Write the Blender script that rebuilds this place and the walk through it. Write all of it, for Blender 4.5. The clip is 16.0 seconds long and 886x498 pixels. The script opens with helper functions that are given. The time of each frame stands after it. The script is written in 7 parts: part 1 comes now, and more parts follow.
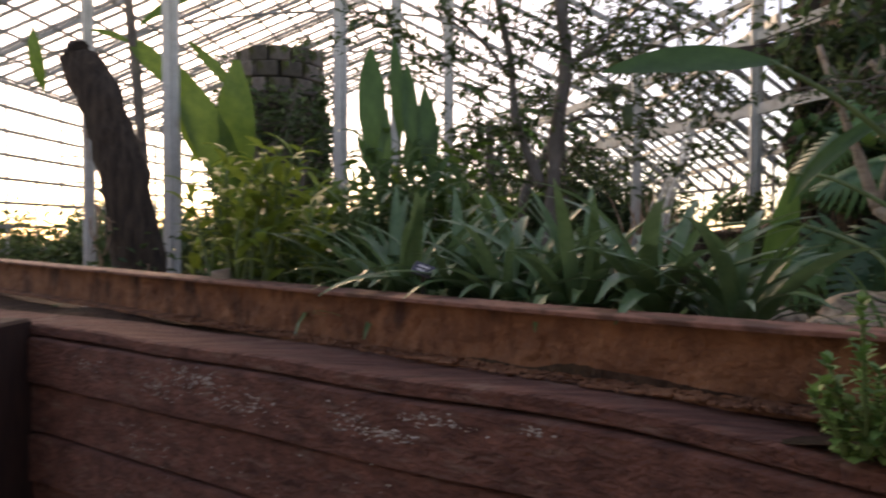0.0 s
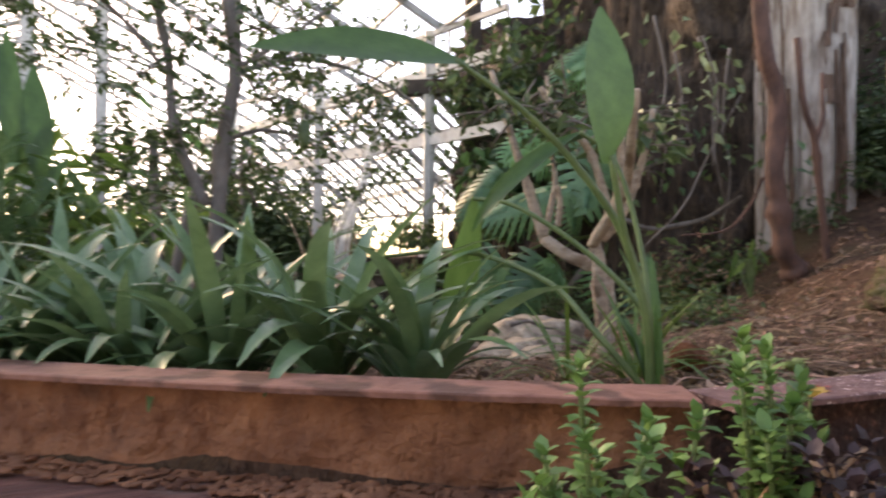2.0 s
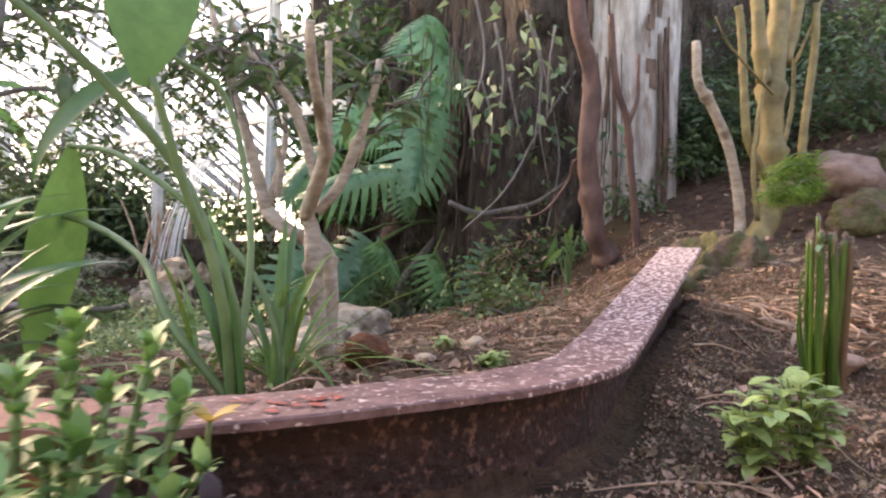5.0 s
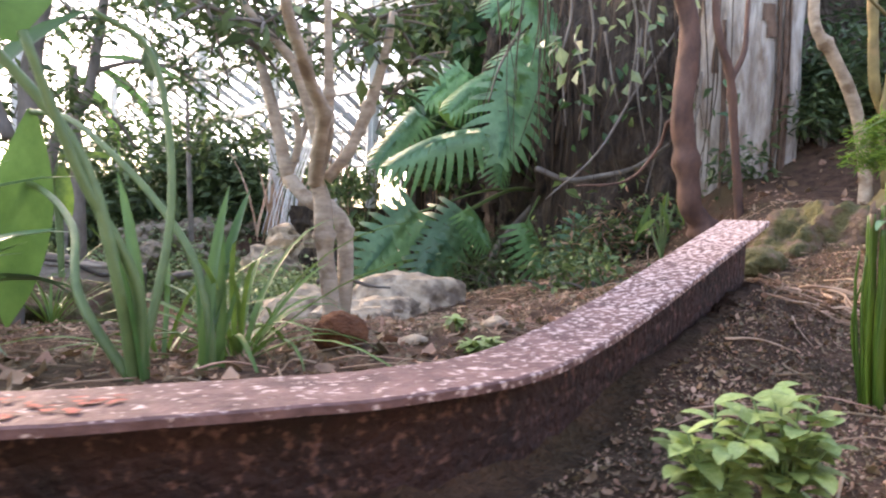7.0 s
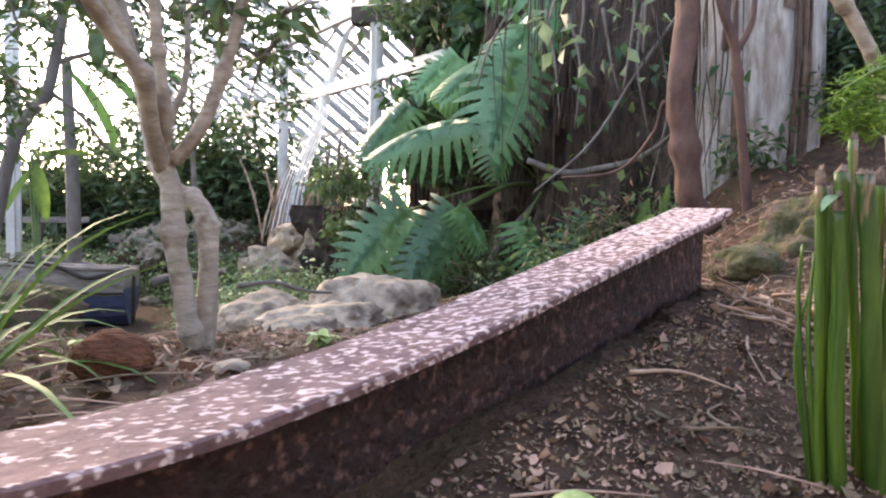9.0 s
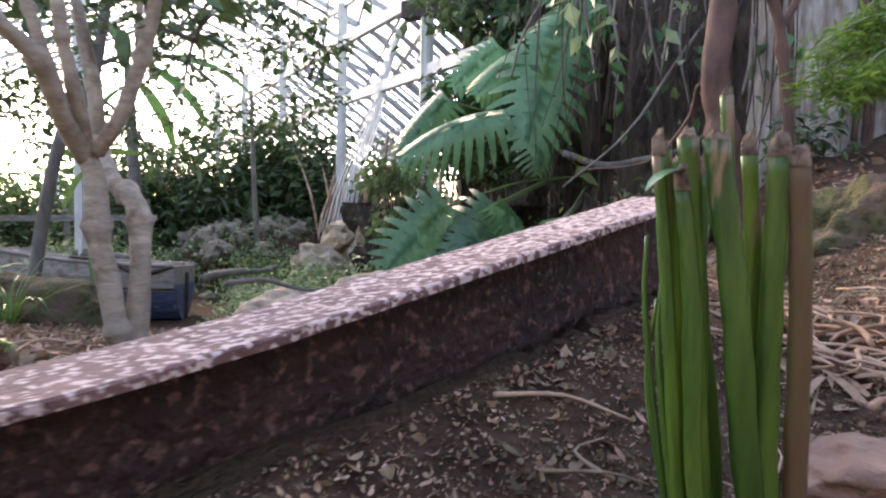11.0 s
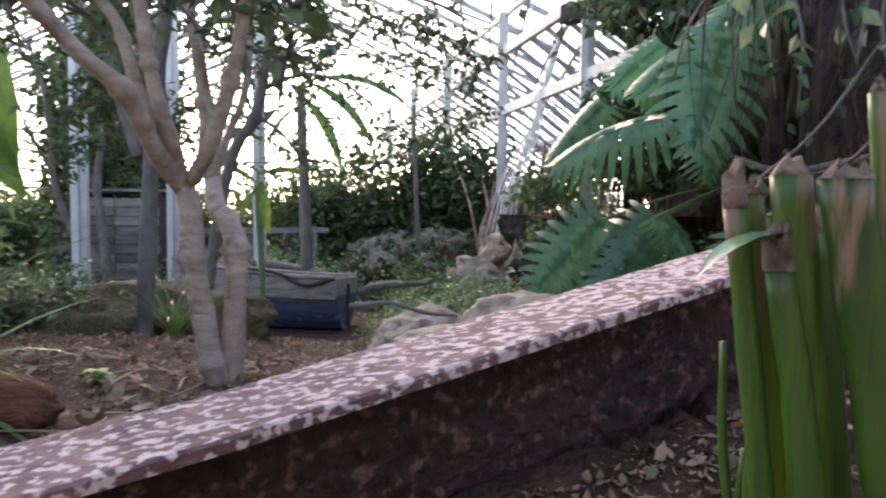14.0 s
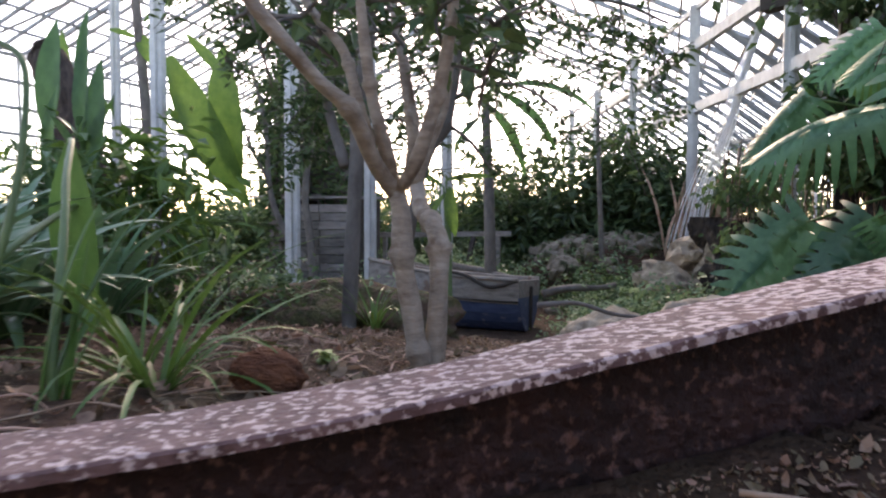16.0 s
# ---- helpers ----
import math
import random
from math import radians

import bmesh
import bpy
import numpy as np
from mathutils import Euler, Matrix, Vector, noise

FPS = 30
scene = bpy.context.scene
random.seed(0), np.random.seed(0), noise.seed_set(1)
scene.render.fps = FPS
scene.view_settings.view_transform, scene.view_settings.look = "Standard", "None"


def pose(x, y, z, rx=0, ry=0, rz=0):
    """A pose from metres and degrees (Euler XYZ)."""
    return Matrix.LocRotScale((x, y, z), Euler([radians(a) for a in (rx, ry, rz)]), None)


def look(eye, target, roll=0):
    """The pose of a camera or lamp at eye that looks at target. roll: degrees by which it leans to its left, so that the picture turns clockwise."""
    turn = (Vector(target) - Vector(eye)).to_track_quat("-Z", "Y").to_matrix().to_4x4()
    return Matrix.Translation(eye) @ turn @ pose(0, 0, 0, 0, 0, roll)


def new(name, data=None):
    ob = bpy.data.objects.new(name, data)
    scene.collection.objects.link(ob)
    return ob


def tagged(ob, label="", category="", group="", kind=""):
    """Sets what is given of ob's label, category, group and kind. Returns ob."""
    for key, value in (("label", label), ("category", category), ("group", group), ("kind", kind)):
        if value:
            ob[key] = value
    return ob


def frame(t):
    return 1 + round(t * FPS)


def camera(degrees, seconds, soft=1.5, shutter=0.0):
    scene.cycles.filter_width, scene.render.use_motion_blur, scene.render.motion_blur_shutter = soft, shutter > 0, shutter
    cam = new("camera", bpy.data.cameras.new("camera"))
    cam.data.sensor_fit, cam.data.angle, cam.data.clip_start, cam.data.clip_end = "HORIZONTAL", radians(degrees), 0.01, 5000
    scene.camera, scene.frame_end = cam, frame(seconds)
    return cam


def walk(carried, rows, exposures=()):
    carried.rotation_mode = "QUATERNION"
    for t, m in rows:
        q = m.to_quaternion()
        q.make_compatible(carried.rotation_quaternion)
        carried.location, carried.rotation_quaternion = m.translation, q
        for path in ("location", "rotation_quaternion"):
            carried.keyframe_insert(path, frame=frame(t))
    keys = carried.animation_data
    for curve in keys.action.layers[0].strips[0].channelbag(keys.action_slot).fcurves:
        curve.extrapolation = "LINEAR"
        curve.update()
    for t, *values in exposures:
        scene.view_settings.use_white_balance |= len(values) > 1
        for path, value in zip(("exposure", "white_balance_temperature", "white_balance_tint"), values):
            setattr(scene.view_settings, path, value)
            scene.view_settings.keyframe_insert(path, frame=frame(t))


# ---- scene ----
cam = camera(66.4, 16.0, soft=2.1, shutter=0.5)
PATH = [
    (0, (0.068, 0.055, 1.454), (-0.006, 2.053, 1.398), 0.2),
    (0.5, (0.125, 0.198, 1.438), (0.285, 2.191, 1.41), 0.2),
    (1, (0.211, 0.373, 1.44), (0.511, 2.35, 1.449), 0.2),
    (1.5, (0.268, 0.502, 1.432), (0.793, 2.432, 1.449), 0.3),
    (2, (0.263, 0.616, 1.476), (1.078, 2.442, 1.495), 0.6),
    (2.5, (0.255, 0.657, 1.477), (1.288, 2.37, 1.501), 1.2),
    (3, (0.389, 0.613, 1.455), (1.554, 2.239, 1.48), 0.9),
    (3.5, (0.642, 0.559, 1.44), (1.838, 2.161, 1.448), 0.7),
    (3.7, (0.701, 0.544, 1.44), (1.91, 2.137, 1.444), 0.6),
    (5.8, (1.377, 0.748, 1.43), (2.287, 2.528, 1.379), 2.1),
    (6, (1.4, 0.75, 1.437), (2.272, 2.548, 1.363), 2.2),
    (6.5, (1.453, 0.728, 1.424), (2.285, 2.544, 1.317), 2.1),
    (7, (1.628, 0.682, 1.456), (2.364, 2.539, 1.341), 1.9),
    (7.5, (1.87, 0.701, 1.457), (2.521, 2.589, 1.342), 1.8),
    (8, (2.073, 0.805, 1.443), (2.725, 2.692, 1.324), 1.6),
    (8.5, (2.162, 0.931, 1.444), (2.812, 2.818, 1.322), 1.6),
    (8.7, (2.194, 0.962, 1.431), (2.837, 2.852, 1.312), 1.5),
    (10.8, (2.639, 1.015, 1.433), (3.044, 2.97, 1.316), 1.7),
    (11, (2.679, 1.072, 1.424), (3.072, 3.029, 1.298), 1.2),
    (11.5, (2.792, 1.237, 1.404), (3.178, 3.196, 1.277), 1.3),
    (12, (2.89, 1.284, 1.437), (3.271, 3.243, 1.308), 1.3),
    (12.5, (2.882, 1.322, 1.456), (3.242, 3.285, 1.328), 1.3),
    (13, (2.891, 1.345, 1.477), (3.084, 3.331, 1.349), 0.8),
    (13.5, (2.905, 1.319, 1.478), (2.927, 3.315, 1.362), 0.8),
    (14, (2.88, 1.309, 1.475), (2.772, 3.303, 1.365), 0.6),
    (14.5, (2.877, 1.229, 1.456), (2.594, 3.206, 1.35), 0.5),
    (15, (2.873, 1.224, 1.447), (2.416, 3.168, 1.346), 0.3),
    (15.5, (2.837, 1.327, 1.452), (2.275, 3.244, 1.348), 0.2),
    (16, (2.865, 1.189, 1.466), (2.239, 3.086, 1.365), 0.2),
]
EXPOSURES = [(0.0, 1.5, 11800, 26), (0.5, 1.95, 11800, 26), (1.0, 2.2, 11800, 26), (1.5, 2.45, 11800, 26), (2.5, 2.92, 11800, 26), (3.5, 3.12, 11800, 26), (6.0, 3.5, 10400, 24), (8.5, 3.55, 9800, 22),
             (11.0, 3.15, 9000, 22), (12.5, 3.08, 9000, 22), (14.0, 2.85, 8900, 22), (14.5, 2.68, 8900, 22), (16.0, 2.5, 8900, 22)]
walk(cam, [(t, look(eye, target, roll)) for t, eye, target, roll in PATH], EXPOSURES)

# ---- world, sun, exposure ----
SUN_AZ, SUN_EL = radians(-23), radians(27)      # azimuth from +y, clockwise positive
world = bpy.data.worlds.new("world")
scene.world = world
world.use_nodes = True
wn = world.node_tree
sky = wn.nodes.new("ShaderNodeTexSky")
sky.sky_type, sky.sun_disc = "NISHITA", False
sky.sun_elevation, sky.sun_rotation = SUN_EL, SUN_AZ
sky.air_density, sky.dust_density, sky.ozone_density = 0.7, 0.7, 2.5
wn.links.new(sky.outputs[0], wn.nodes["Background"].inputs[0])
wn.nodes["Background"].inputs[1].default_value = 0.15
sun = new("sun", bpy.data.lights.new("sun", "SUN"))
sun.data.energy, sun.data.angle, sun.data.color = 0.9, radians(20), (1.0, 0.93, 0.84)
sun_dir = Vector((math.sin(SUN_AZ) * math.cos(SUN_EL), math.cos(SUN_AZ) * math.cos(SUN_EL), math.sin(SUN_EL)))
sun.matrix_world = look(sun_dir * 40, (0, 0, 0))

# ---- materials ----
rng = random.Random(7)


def material(name, base, other=None, scale=8.0, rough=0.7, bump=0.3, bump_scale=None, metal=0.0, patch=None,
             patch_scale=10.0, patch_lo=0.55, patch_hi=0.62, island=0.0, translucent=0.0, stretch=(1, 1, 1), spec=0.5, distance=0.01,
             patch_stretch=None, objrand=0.0, patch_run=None):
    """Two-colour grain, optional patches with a shape of their own, fine relief."""
    m = bpy.data.materials.new(name)
    m.use_nodes = True
    nt, n = m.node_tree, m.node_tree.nodes
    lk = nt.links.new
    bsdf = n["Principled BSDF"]
    tc = n.new("ShaderNodeTexCoord")
    mp = n.new("ShaderNodeMapping")
    mp.inputs["Scale"].default_value = stretch
    lk(tc.outputs["Object"], mp.inputs["Vector"])
    no = n.new("ShaderNodeTexNoise")
    no.inputs["Scale"].default_value, no.inputs["Detail"].default_value, no.inputs["Roughness"].default_value = scale, 6, 0.65
    lk(mp.outputs[0], no.inputs["Vector"])
    ramp = n.new("ShaderNodeValToRGB")
    ramp.color_ramp.elements[0].position, ramp.color_ramp.elements[1].position = 0.32, 0.68
    ramp.color_ramp.elements[0].color = (*base, 1)
    ramp.color_ramp.elements[1].color = (*(other or base), 1)
    lk(no.outputs["Fac"], ramp.inputs["Fac"])
    colour = ramp.outputs[0]
    if island or objrand:
        rnd = n.new("ShaderNodeNewGeometry").outputs["Random Per Island"] if island else n.new("ShaderNodeObjectInfo").outputs["Random"]
        amount = island or objrand
        hsv = n.new("ShaderNodeHueSaturation")
        mv = n.new("ShaderNodeMapRange")
        mv.inputs["To Min"].default_value, mv.inputs["To Max"].default_value = 1 - amount, 1 + amount
        lk(rnd, mv.inputs["Value"])
        lk(mv.outputs[0], hsv.inputs["Value"])
        mh = n.new("ShaderNodeMapRange")
        mh.inputs["To Min"].default_value, mh.inputs["To Max"].default_value = 0.5 + 0.05 * amount, 0.5 - 0.05 * amount
        lk(rnd, mh.inputs["Value"])
        lk(mh.outputs[0], hsv.inputs["Hue"])
        lk(colour, hsv.inputs["Color"])
        colour = hsv.outputs[0]
    if patch:
        pn = n.new("ShaderNodeTexNoise")
        pn.inputs["Scale"].default_value, pn.inputs["Detail"].default_value = patch_scale, 4
        if patch_stretch:
            mp2 = n.new("ShaderNodeMapping")
            mp2.inputs["Scale"].default_value = patch_stretch
            lk(tc.outputs["Object"], mp2.inputs["Vector"])
            lk(mp2.outputs[0], pn.inputs["Vector"])
        else:
            lk(tc.outputs["Object"], pn.inputs["Vector"])
        pr = n.new("ShaderNodeMapRange")
        pr.inputs["From Min"].default_value, pr.inputs["From Max"].default_value = patch_lo, patch_hi
        spread = pn.outputs["Fac"]
        if patch_run:           # patches grow along an axis: (more of them per metre, from where, axis)
            sp = n.new("ShaderNodeSeparateXYZ")
            lk(tc.outputs["Object"], sp.inputs[0])
            run = n.new("ShaderNodeMath")
            run.operation = "MULTIPLY_ADD"
            run.inputs[1].default_value, run.inputs[2].default_value = patch_run[0], -patch_run[0] * patch_run[1]
            lk(sp.outputs[patch_run[2]], run.inputs[0])
            both = n.new("ShaderNodeMath")
            both.operation = "ADD"
            lk(run.outputs[0], both.inputs[0])
            lk(spread, both.inputs[1])
            spread = both.outputs[0]
        lk(spread, pr.inputs["Value"])
        mx = n.new("ShaderNodeMix")
        mx.data_type = "RGBA"
        lk(pr.outputs[0], mx.inputs[0])
        lk(colour, mx.inputs[6])
        mx.inputs[7].default_value = (*patch, 1)
        colour = mx.outputs[2]
    lk(colour, bsdf.inputs["Base Color"])
    bsdf.inputs["Roughness"].default_value, bsdf.inputs["Metallic"].default_value = rough, metal
    bsdf.inputs["Specular IOR Level"].default_value = spec
    if bump:
        bn = n.new("ShaderNodeTexNoise")
        bn.inputs["Scale"].default_value, bn.inputs["Detail"].default_value = bump_scale or scale * 4, 8
        lk(mp.outputs[0], bn.inputs["Vector"])
        bp = n.new("ShaderNodeBump")
        bp.inputs["Strength"].default_value, bp.inputs["Distance"].default_value = bump, distance
        lk(bn.outputs["Fac"], bp.inputs["Height"])
        lk(bp.outputs[0], bsdf.inputs["Normal"])
    if translucent:
        tr = n.new("ShaderNodeBsdfTranslucent")
        lk(colour, tr.inputs["Color"])
        ms = n.new("ShaderNodeMixShader")
        ms.inputs[0].default_value = translucent
        lk(bsdf.outputs[0], ms.inputs[1])
        lk(tr.outputs[0], ms.inputs[2])
        lk(ms.outputs[0], n["Material Output"].inputs["Surface"])
    return m


def leaf_material(name, dark, light, rough=0.4, trans=0.3, island=0.35, scale=6, objrand=0.0):
    return material(name, dark, light, scale=scale, rough=rough, bump=0.15, bump_scale=60, translucent=trans, island=island, objrand=objrand, distance=0.003)


SOIL = material("soil", (0.035, 0.018, 0.012), (0.13, 0.075, 0.05), scale=14, rough=0.95, bump=1.0, bump_scale=60, distance=0.035,
                patch=(0.075, 0.055, 0.032), patch_scale=2.6, patch_lo=0.5, patch_hi=0.7, spec=0.2)
CONCRETE = material("path_concrete", (0.2, 0.19, 0.17), (0.3, 0.28, 0.26), scale=5, rough=0.9, bump=0.4)
RUST_ORANGE = material("rust_orange", (0.15, 0.058, 0.032), (0.36, 0.165, 0.09), scale=7, rough=0.9, bump=1.0, bump_scale=13, metal=0.1,
                       patch=(0.07, 0.027, 0.018), patch_scale=6.5, patch_lo=0.54, patch_hi=0.70, distance=0.07, patch_stretch=(1, 1, 0.6))
RUST_DARK = material("rust_dark", (0.013, 0.006, 0.005), (0.048, 0.017, 0.014), scale=9, rough=0.75, bump=0.8, bump_scale=40, metal=0.1,
                     patch=(0.15, 0.075, 0.062), patch_scale=58, patch_lo=0.55, patch_hi=0.68, distance=0.03)
FLANGE_ORANGE = material("flange_rust", (0.16, 0.06, 0.04), (0.32, 0.15, 0.11), scale=9, rough=0.75, bump=0.6, bump_scale=40,
                         patch=(0.09, 0.035, 0.022), patch_scale=9, patch_lo=0.5, patch_hi=0.6)
FLANGE_FLAKED = material("flange_flaked_paint", (0.065, 0.026, 0.024), (0.21, 0.112, 0.10), scale=16, rough=0.75, bump=0.7, bump_scale=60,
                         patch=(0.52, 0.39, 0.355), patch_scale=78, patch_lo=0.51, patch_hi=0.58, patch_stretch=(0.8, 1.15, 1.0), patch_run=(0.085, 2.65, 0))
TIMBER = material("timber_red", (0.075, 0.028, 0.022), (0.24, 0.10, 0.075), scale=5, rough=0.9, bump=1.0, bump_scale=16, stretch=(0.6, 4, 4),
                  patch=(0.21, 0.125, 0.10), patch_scale=9, patch_lo=0.56, patch_hi=0.74, patch_stretch=(0.8, 0.8, 3.2), distance=0.035)
FLAKE_WHITE = material("flaked_white_paint", (0.30, 0.27, 0.25), (0.62, 0.58, 0.55), scale=30, rough=0.8, bump=0.4, island=0.3)
TIMBER_DARK = material("timber_dark", (0.03, 0.014, 0.012), (0.06, 0.026, 0.02), scale=6, rough=0.9, bump=0.7, bump_scale=20, stretch=(4, 4, 0.7))
BARK_TAN = material("bark_tan", (0.22, 0.17, 0.125), (0.44, 0.365, 0.28), scale=11, rough=0.85, bump=0.8, bump_scale=30, stretch=(1, 1, 2.5),
                    patch=(0.17, 0.115, 0.075), patch_scale=9, patch_lo=0.55, patch_hi=0.66)
BARK_RED = material("bark_red", (0.045, 0.022, 0.017), (0.125, 0.062, 0.045), scale=9, rough=0.8, bump=0.5, bump_scale=30, stretch=(1, 1, 0.6))
BARK_YELLOW = material("bark_yellow", (0.085, 0.066, 0.024), (0.225, 0.175, 0.066), scale=7, rough=0.7, bump=0.4, bump_scale=26,
                       patch=(0.20, 0.14, 0.06), patch_scale=6, patch_lo=0.58, patch_hi=0.68)
BARK_DARK = material("bark_dark", (0.016, 0.011, 0.008), (0.10, 0.07, 0.052), scale=7, rough=0.95, bump=1.0, bump_scale=18, stretch=(2.2, 2.2, 0.35), distance=0.05)
BARK_GREY = material("bark_grey", (0.085, 0.075, 0.065), (0.19, 0.17, 0.15), scale=8, rough=0.9, bump=0.6, bump_scale=24, stretch=(1, 1, 0.5))
STUMP_GREY = material("stump_weathered", (0.17, 0.147, 0.125), (0.48, 0.45, 0.41), scale=6, rough=0.9, bump=0.9, bump_scale=14, stretch=(2.5, 2.5, 0.45),
                      patch=(0.19, 0.145, 0.115), patch_scale=5, patch_lo=0.50, patch_hi=0.68, patch_stretch=(2, 2, 0.6), distance=0.05)
BARK_BROWN = material("bark_brown_plate", (0.055, 0.03, 0.02), (0.20, 0.125, 0.09), scale=9, rough=0.95, bump=1.0, bump_scale=22, stretch=(2, 2, 0.5), distance=0.04)
ROCK_PALE = material("rock_pale", (0.29, 0.22, 0.148), (0.54, 0.44, 0.325), scale=6, rough=0.95, bump=0.9, bump_scale=16, distance=0.04,
                     patch=(0.15, 0.11, 0.08), patch_scale=5, patch_lo=0.49, patch_hi=0.63)
ROCK_GREY = material("rock_grey_brown", (0.12, 0.10, 0.075), (0.31, 0.26, 0.205), scale=6, rough=0.95, bump=0.9, bump_scale=16, distance=0.04,
                     patch=(0.055, 0.06, 0.028), patch_scale=4, patch_lo=0.5, patch_hi=0.62)
ROCK_MOSS = material("rock_mossy", (0.035, 0.04, 0.012), (0.12, 0.105, 0.04), scale=11, rough=0.95, bump=0.9, bump_scale=30, distance=0.05,
                     patch=(0.12, 0.075, 0.05), patch_scale=9, patch_lo=0.48, patch_hi=0.6)
ROCK_PINK = material("rock_pinkish", (0.15, 0.09, 0.07), (0.30, 0.20, 0.155), scale=5, rough=0.95, bump=0.8, bump_scale=16, distance=0.04)
WHITE_METAL = material("white_painted_metal", (0.40, 0.415, 0.395), (0.58, 0.59, 0.565), scale=6, rough=0.5, bump=0.15, patch=(0.35, 0.33, 0.3), patch_scale=3, patch_lo=0.6, patch_hi=0.7)
GREY_METAL = material("grey_metal", (0.22, 0.24, 0.24), (0.36, 0.38, 0.37), scale=5, rough=0.5, bump=0.2)
BOAT_BLUE = material("boat_blue_paint", (0.028, 0.045, 0.095), (0.07, 0.10, 0.17), scale=6, rough=0.7, bump=0.4, stretch=(1, 4, 4),
                     patch=(0.2, 0.2, 0.22), patch_scale=8, patch_lo=0.6, patch_hi=0.68)
BOAT_WHITE = material("boat_white_paint", (0.15, 0.13, 0.11), (0.34, 0.30, 0.26), scale=5, rough=0.8, bump=0.4, stretch=(1, 4, 4),
                      patch=(0.2, 0.13, 0.1), patch_scale=7, patch_lo=0.57, patch_hi=0.64)
WOOD_GREY = material("wood_weathered", (0.12, 0.11, 0.10), (0.26, 0.24, 0.22), scale=5, rough=0.9, bump=0.6, bump_scale=20, stretch=(0.6, 3, 3), objrand=0.45)
WOOD_DARK = material("wood_dark", (0.03, 0.024, 0.02), (0.07, 0.055, 0.045), scale=5, rough=0.9, bump=0.6)
STRAP_GREEN = leaf_material("strap_leaf_green", (0.055, 0.14, 0.06), (0.16, 0.30, 0.15), rough=0.28, trans=0.22)
PADDLE_GREEN = leaf_material("paddle_leaf_green", (0.035, 0.11, 0.03), (0.08, 0.20, 0.06), rough=0.4, trans=0.4, island=0.0, objrand=0.25, scale=4)
STUB_GREEN = material("stalk_green", (0.018, 0.075, 0.008), (0.13, 0.23, 0.03), scale=5, rough=0.42, bump=0.25, bump_scale=60, stretch=(6, 6, 0.5), translucent=0.12, distance=0.003, objrand=0.45,
                      patch=(0.22, 0.15, 0.085), patch_scale=34, patch_lo=0.56, patch_hi=0.66, patch_stretch=(2.2, 2.2, 0.28), patch_run=(1.1, 0.43, 2))
STUB_BROWN = material("stalk_dry_tip", (0.05, 0.028, 0.018), (0.27, 0.19, 0.135), scale=60, rough=0.9, bump=0.6)
STUB_DRY = material("stalk_drying", (0.085, 0.085, 0.022), (0.105, 0.045, 0.025), scale=8, rough=0.7, bump=0.4, stretch=(3, 3, 0.5))
STEM_GREEN = material("stem_green", (0.06, 0.12, 0.04), (0.12, 0.2, 0.07), scale=10, rough=0.5, bump=0.2)
MONSTERA_GREEN = leaf_material("monstera_green", (0.032, 0.12, 0.05), (0.095, 0.25, 0.125), rough=0.42, trans=0.2, island=0.0, objrand=0.35, scale=5)
TORN_GREEN = leaf_material("torn_leaf_green", (0.05, 0.13, 0.025), (0.14, 0.25, 0.05), rough=0.5, trans=0.45, island=0.0, objrand=0.35)
YOUNG_GREEN = leaf_material("young_leaf_green", (0.14, 0.24, 0.035), (0.26, 0.36, 0.08), rough=0.5, trans=0.45)
SUCC_GREEN = leaf_material("succulent_green", (0.085, 0.22, 0.055), (0.20, 0.38, 0.14), rough=0.45, trans=0.3)
SUCC_PURPLE = leaf_material("succulent_purple", (0.035, 0.02, 0.025), (0.10, 0.06, 0.055), rough=0.6, trans=0.2)
TREE_GREEN = leaf_material("tree_leaf_green", (0.028, 0.066, 0.025), (0.085, 0.15, 0.06), rough=0.5, trans=0.3, island=0.5)
BUSH_GREEN = leaf_material("bush_leaf_green", (0.04, 0.09, 0.035), (0.12, 0.20, 0.075), rough=0.6, trans=0.3, island=0.5)
FERN_GREEN = leaf_material("feathery_green", (0.06, 0.16, 0.02), (0.14, 0.27, 0.05), rough=0.6, trans=0.4, island=0.4)
GRASS_GREEN = leaf_material("grassy_leaf_green", (0.05, 0.13, 0.025), (0.13, 0.24, 0.06), rough=0.45, trans=0.3, island=0.4)
DRY_LEAF = leaf_material("dry_leaf", (0.095, 0.055, 0.033), (0.42, 0.29, 0.185), rough=0.8, trans=0.1, island=0.6)
DRY_STEM = material("dry_stem", (0.20, 0.115, 0.075), (0.48, 0.34, 0.235), scale=9, rough=0.85, bump=0.4, island=0.4)
COCONUT = material("coconut_husk", (0.10, 0.032, 0.014), (0.24, 0.09, 0.04), scale=14, rough=0.95, bump=1.0, bump_scale=40, stretch=(1, 4, 4), distance=0.02)
WHITE_LABEL = material("label_face", (0.05, 0.06, 0.09), (0.07, 0.08, 0.12), scale=12, rough=0.4, bump=0)
LABEL_MARK = material("label_mark", (0.7, 0.72, 0.74), rough=0.5, bump=0)
RED_PAINT = material("red_paint", (0.32, 0.05, 0.035), (0.5, 0.1, 0.07), scale=60, rough=0.7, bump=0.4, patch=(0.12, 0.045, 0.04), patch_scale=70, patch_lo=0.48, patch_hi=0.56)
BLACK_METAL = material("dark_metal", (0.015, 0.016, 0.018), (0.03, 0.03, 0.03), rough=0.5, bump=0.1)
CAVE = material("cave_dark_rock", (0.012, 0.01, 0.008), (0.035, 0.03, 0.024), scale=4, rough=0.95, bump=1.0, bump_scale=9, distance=0.06)
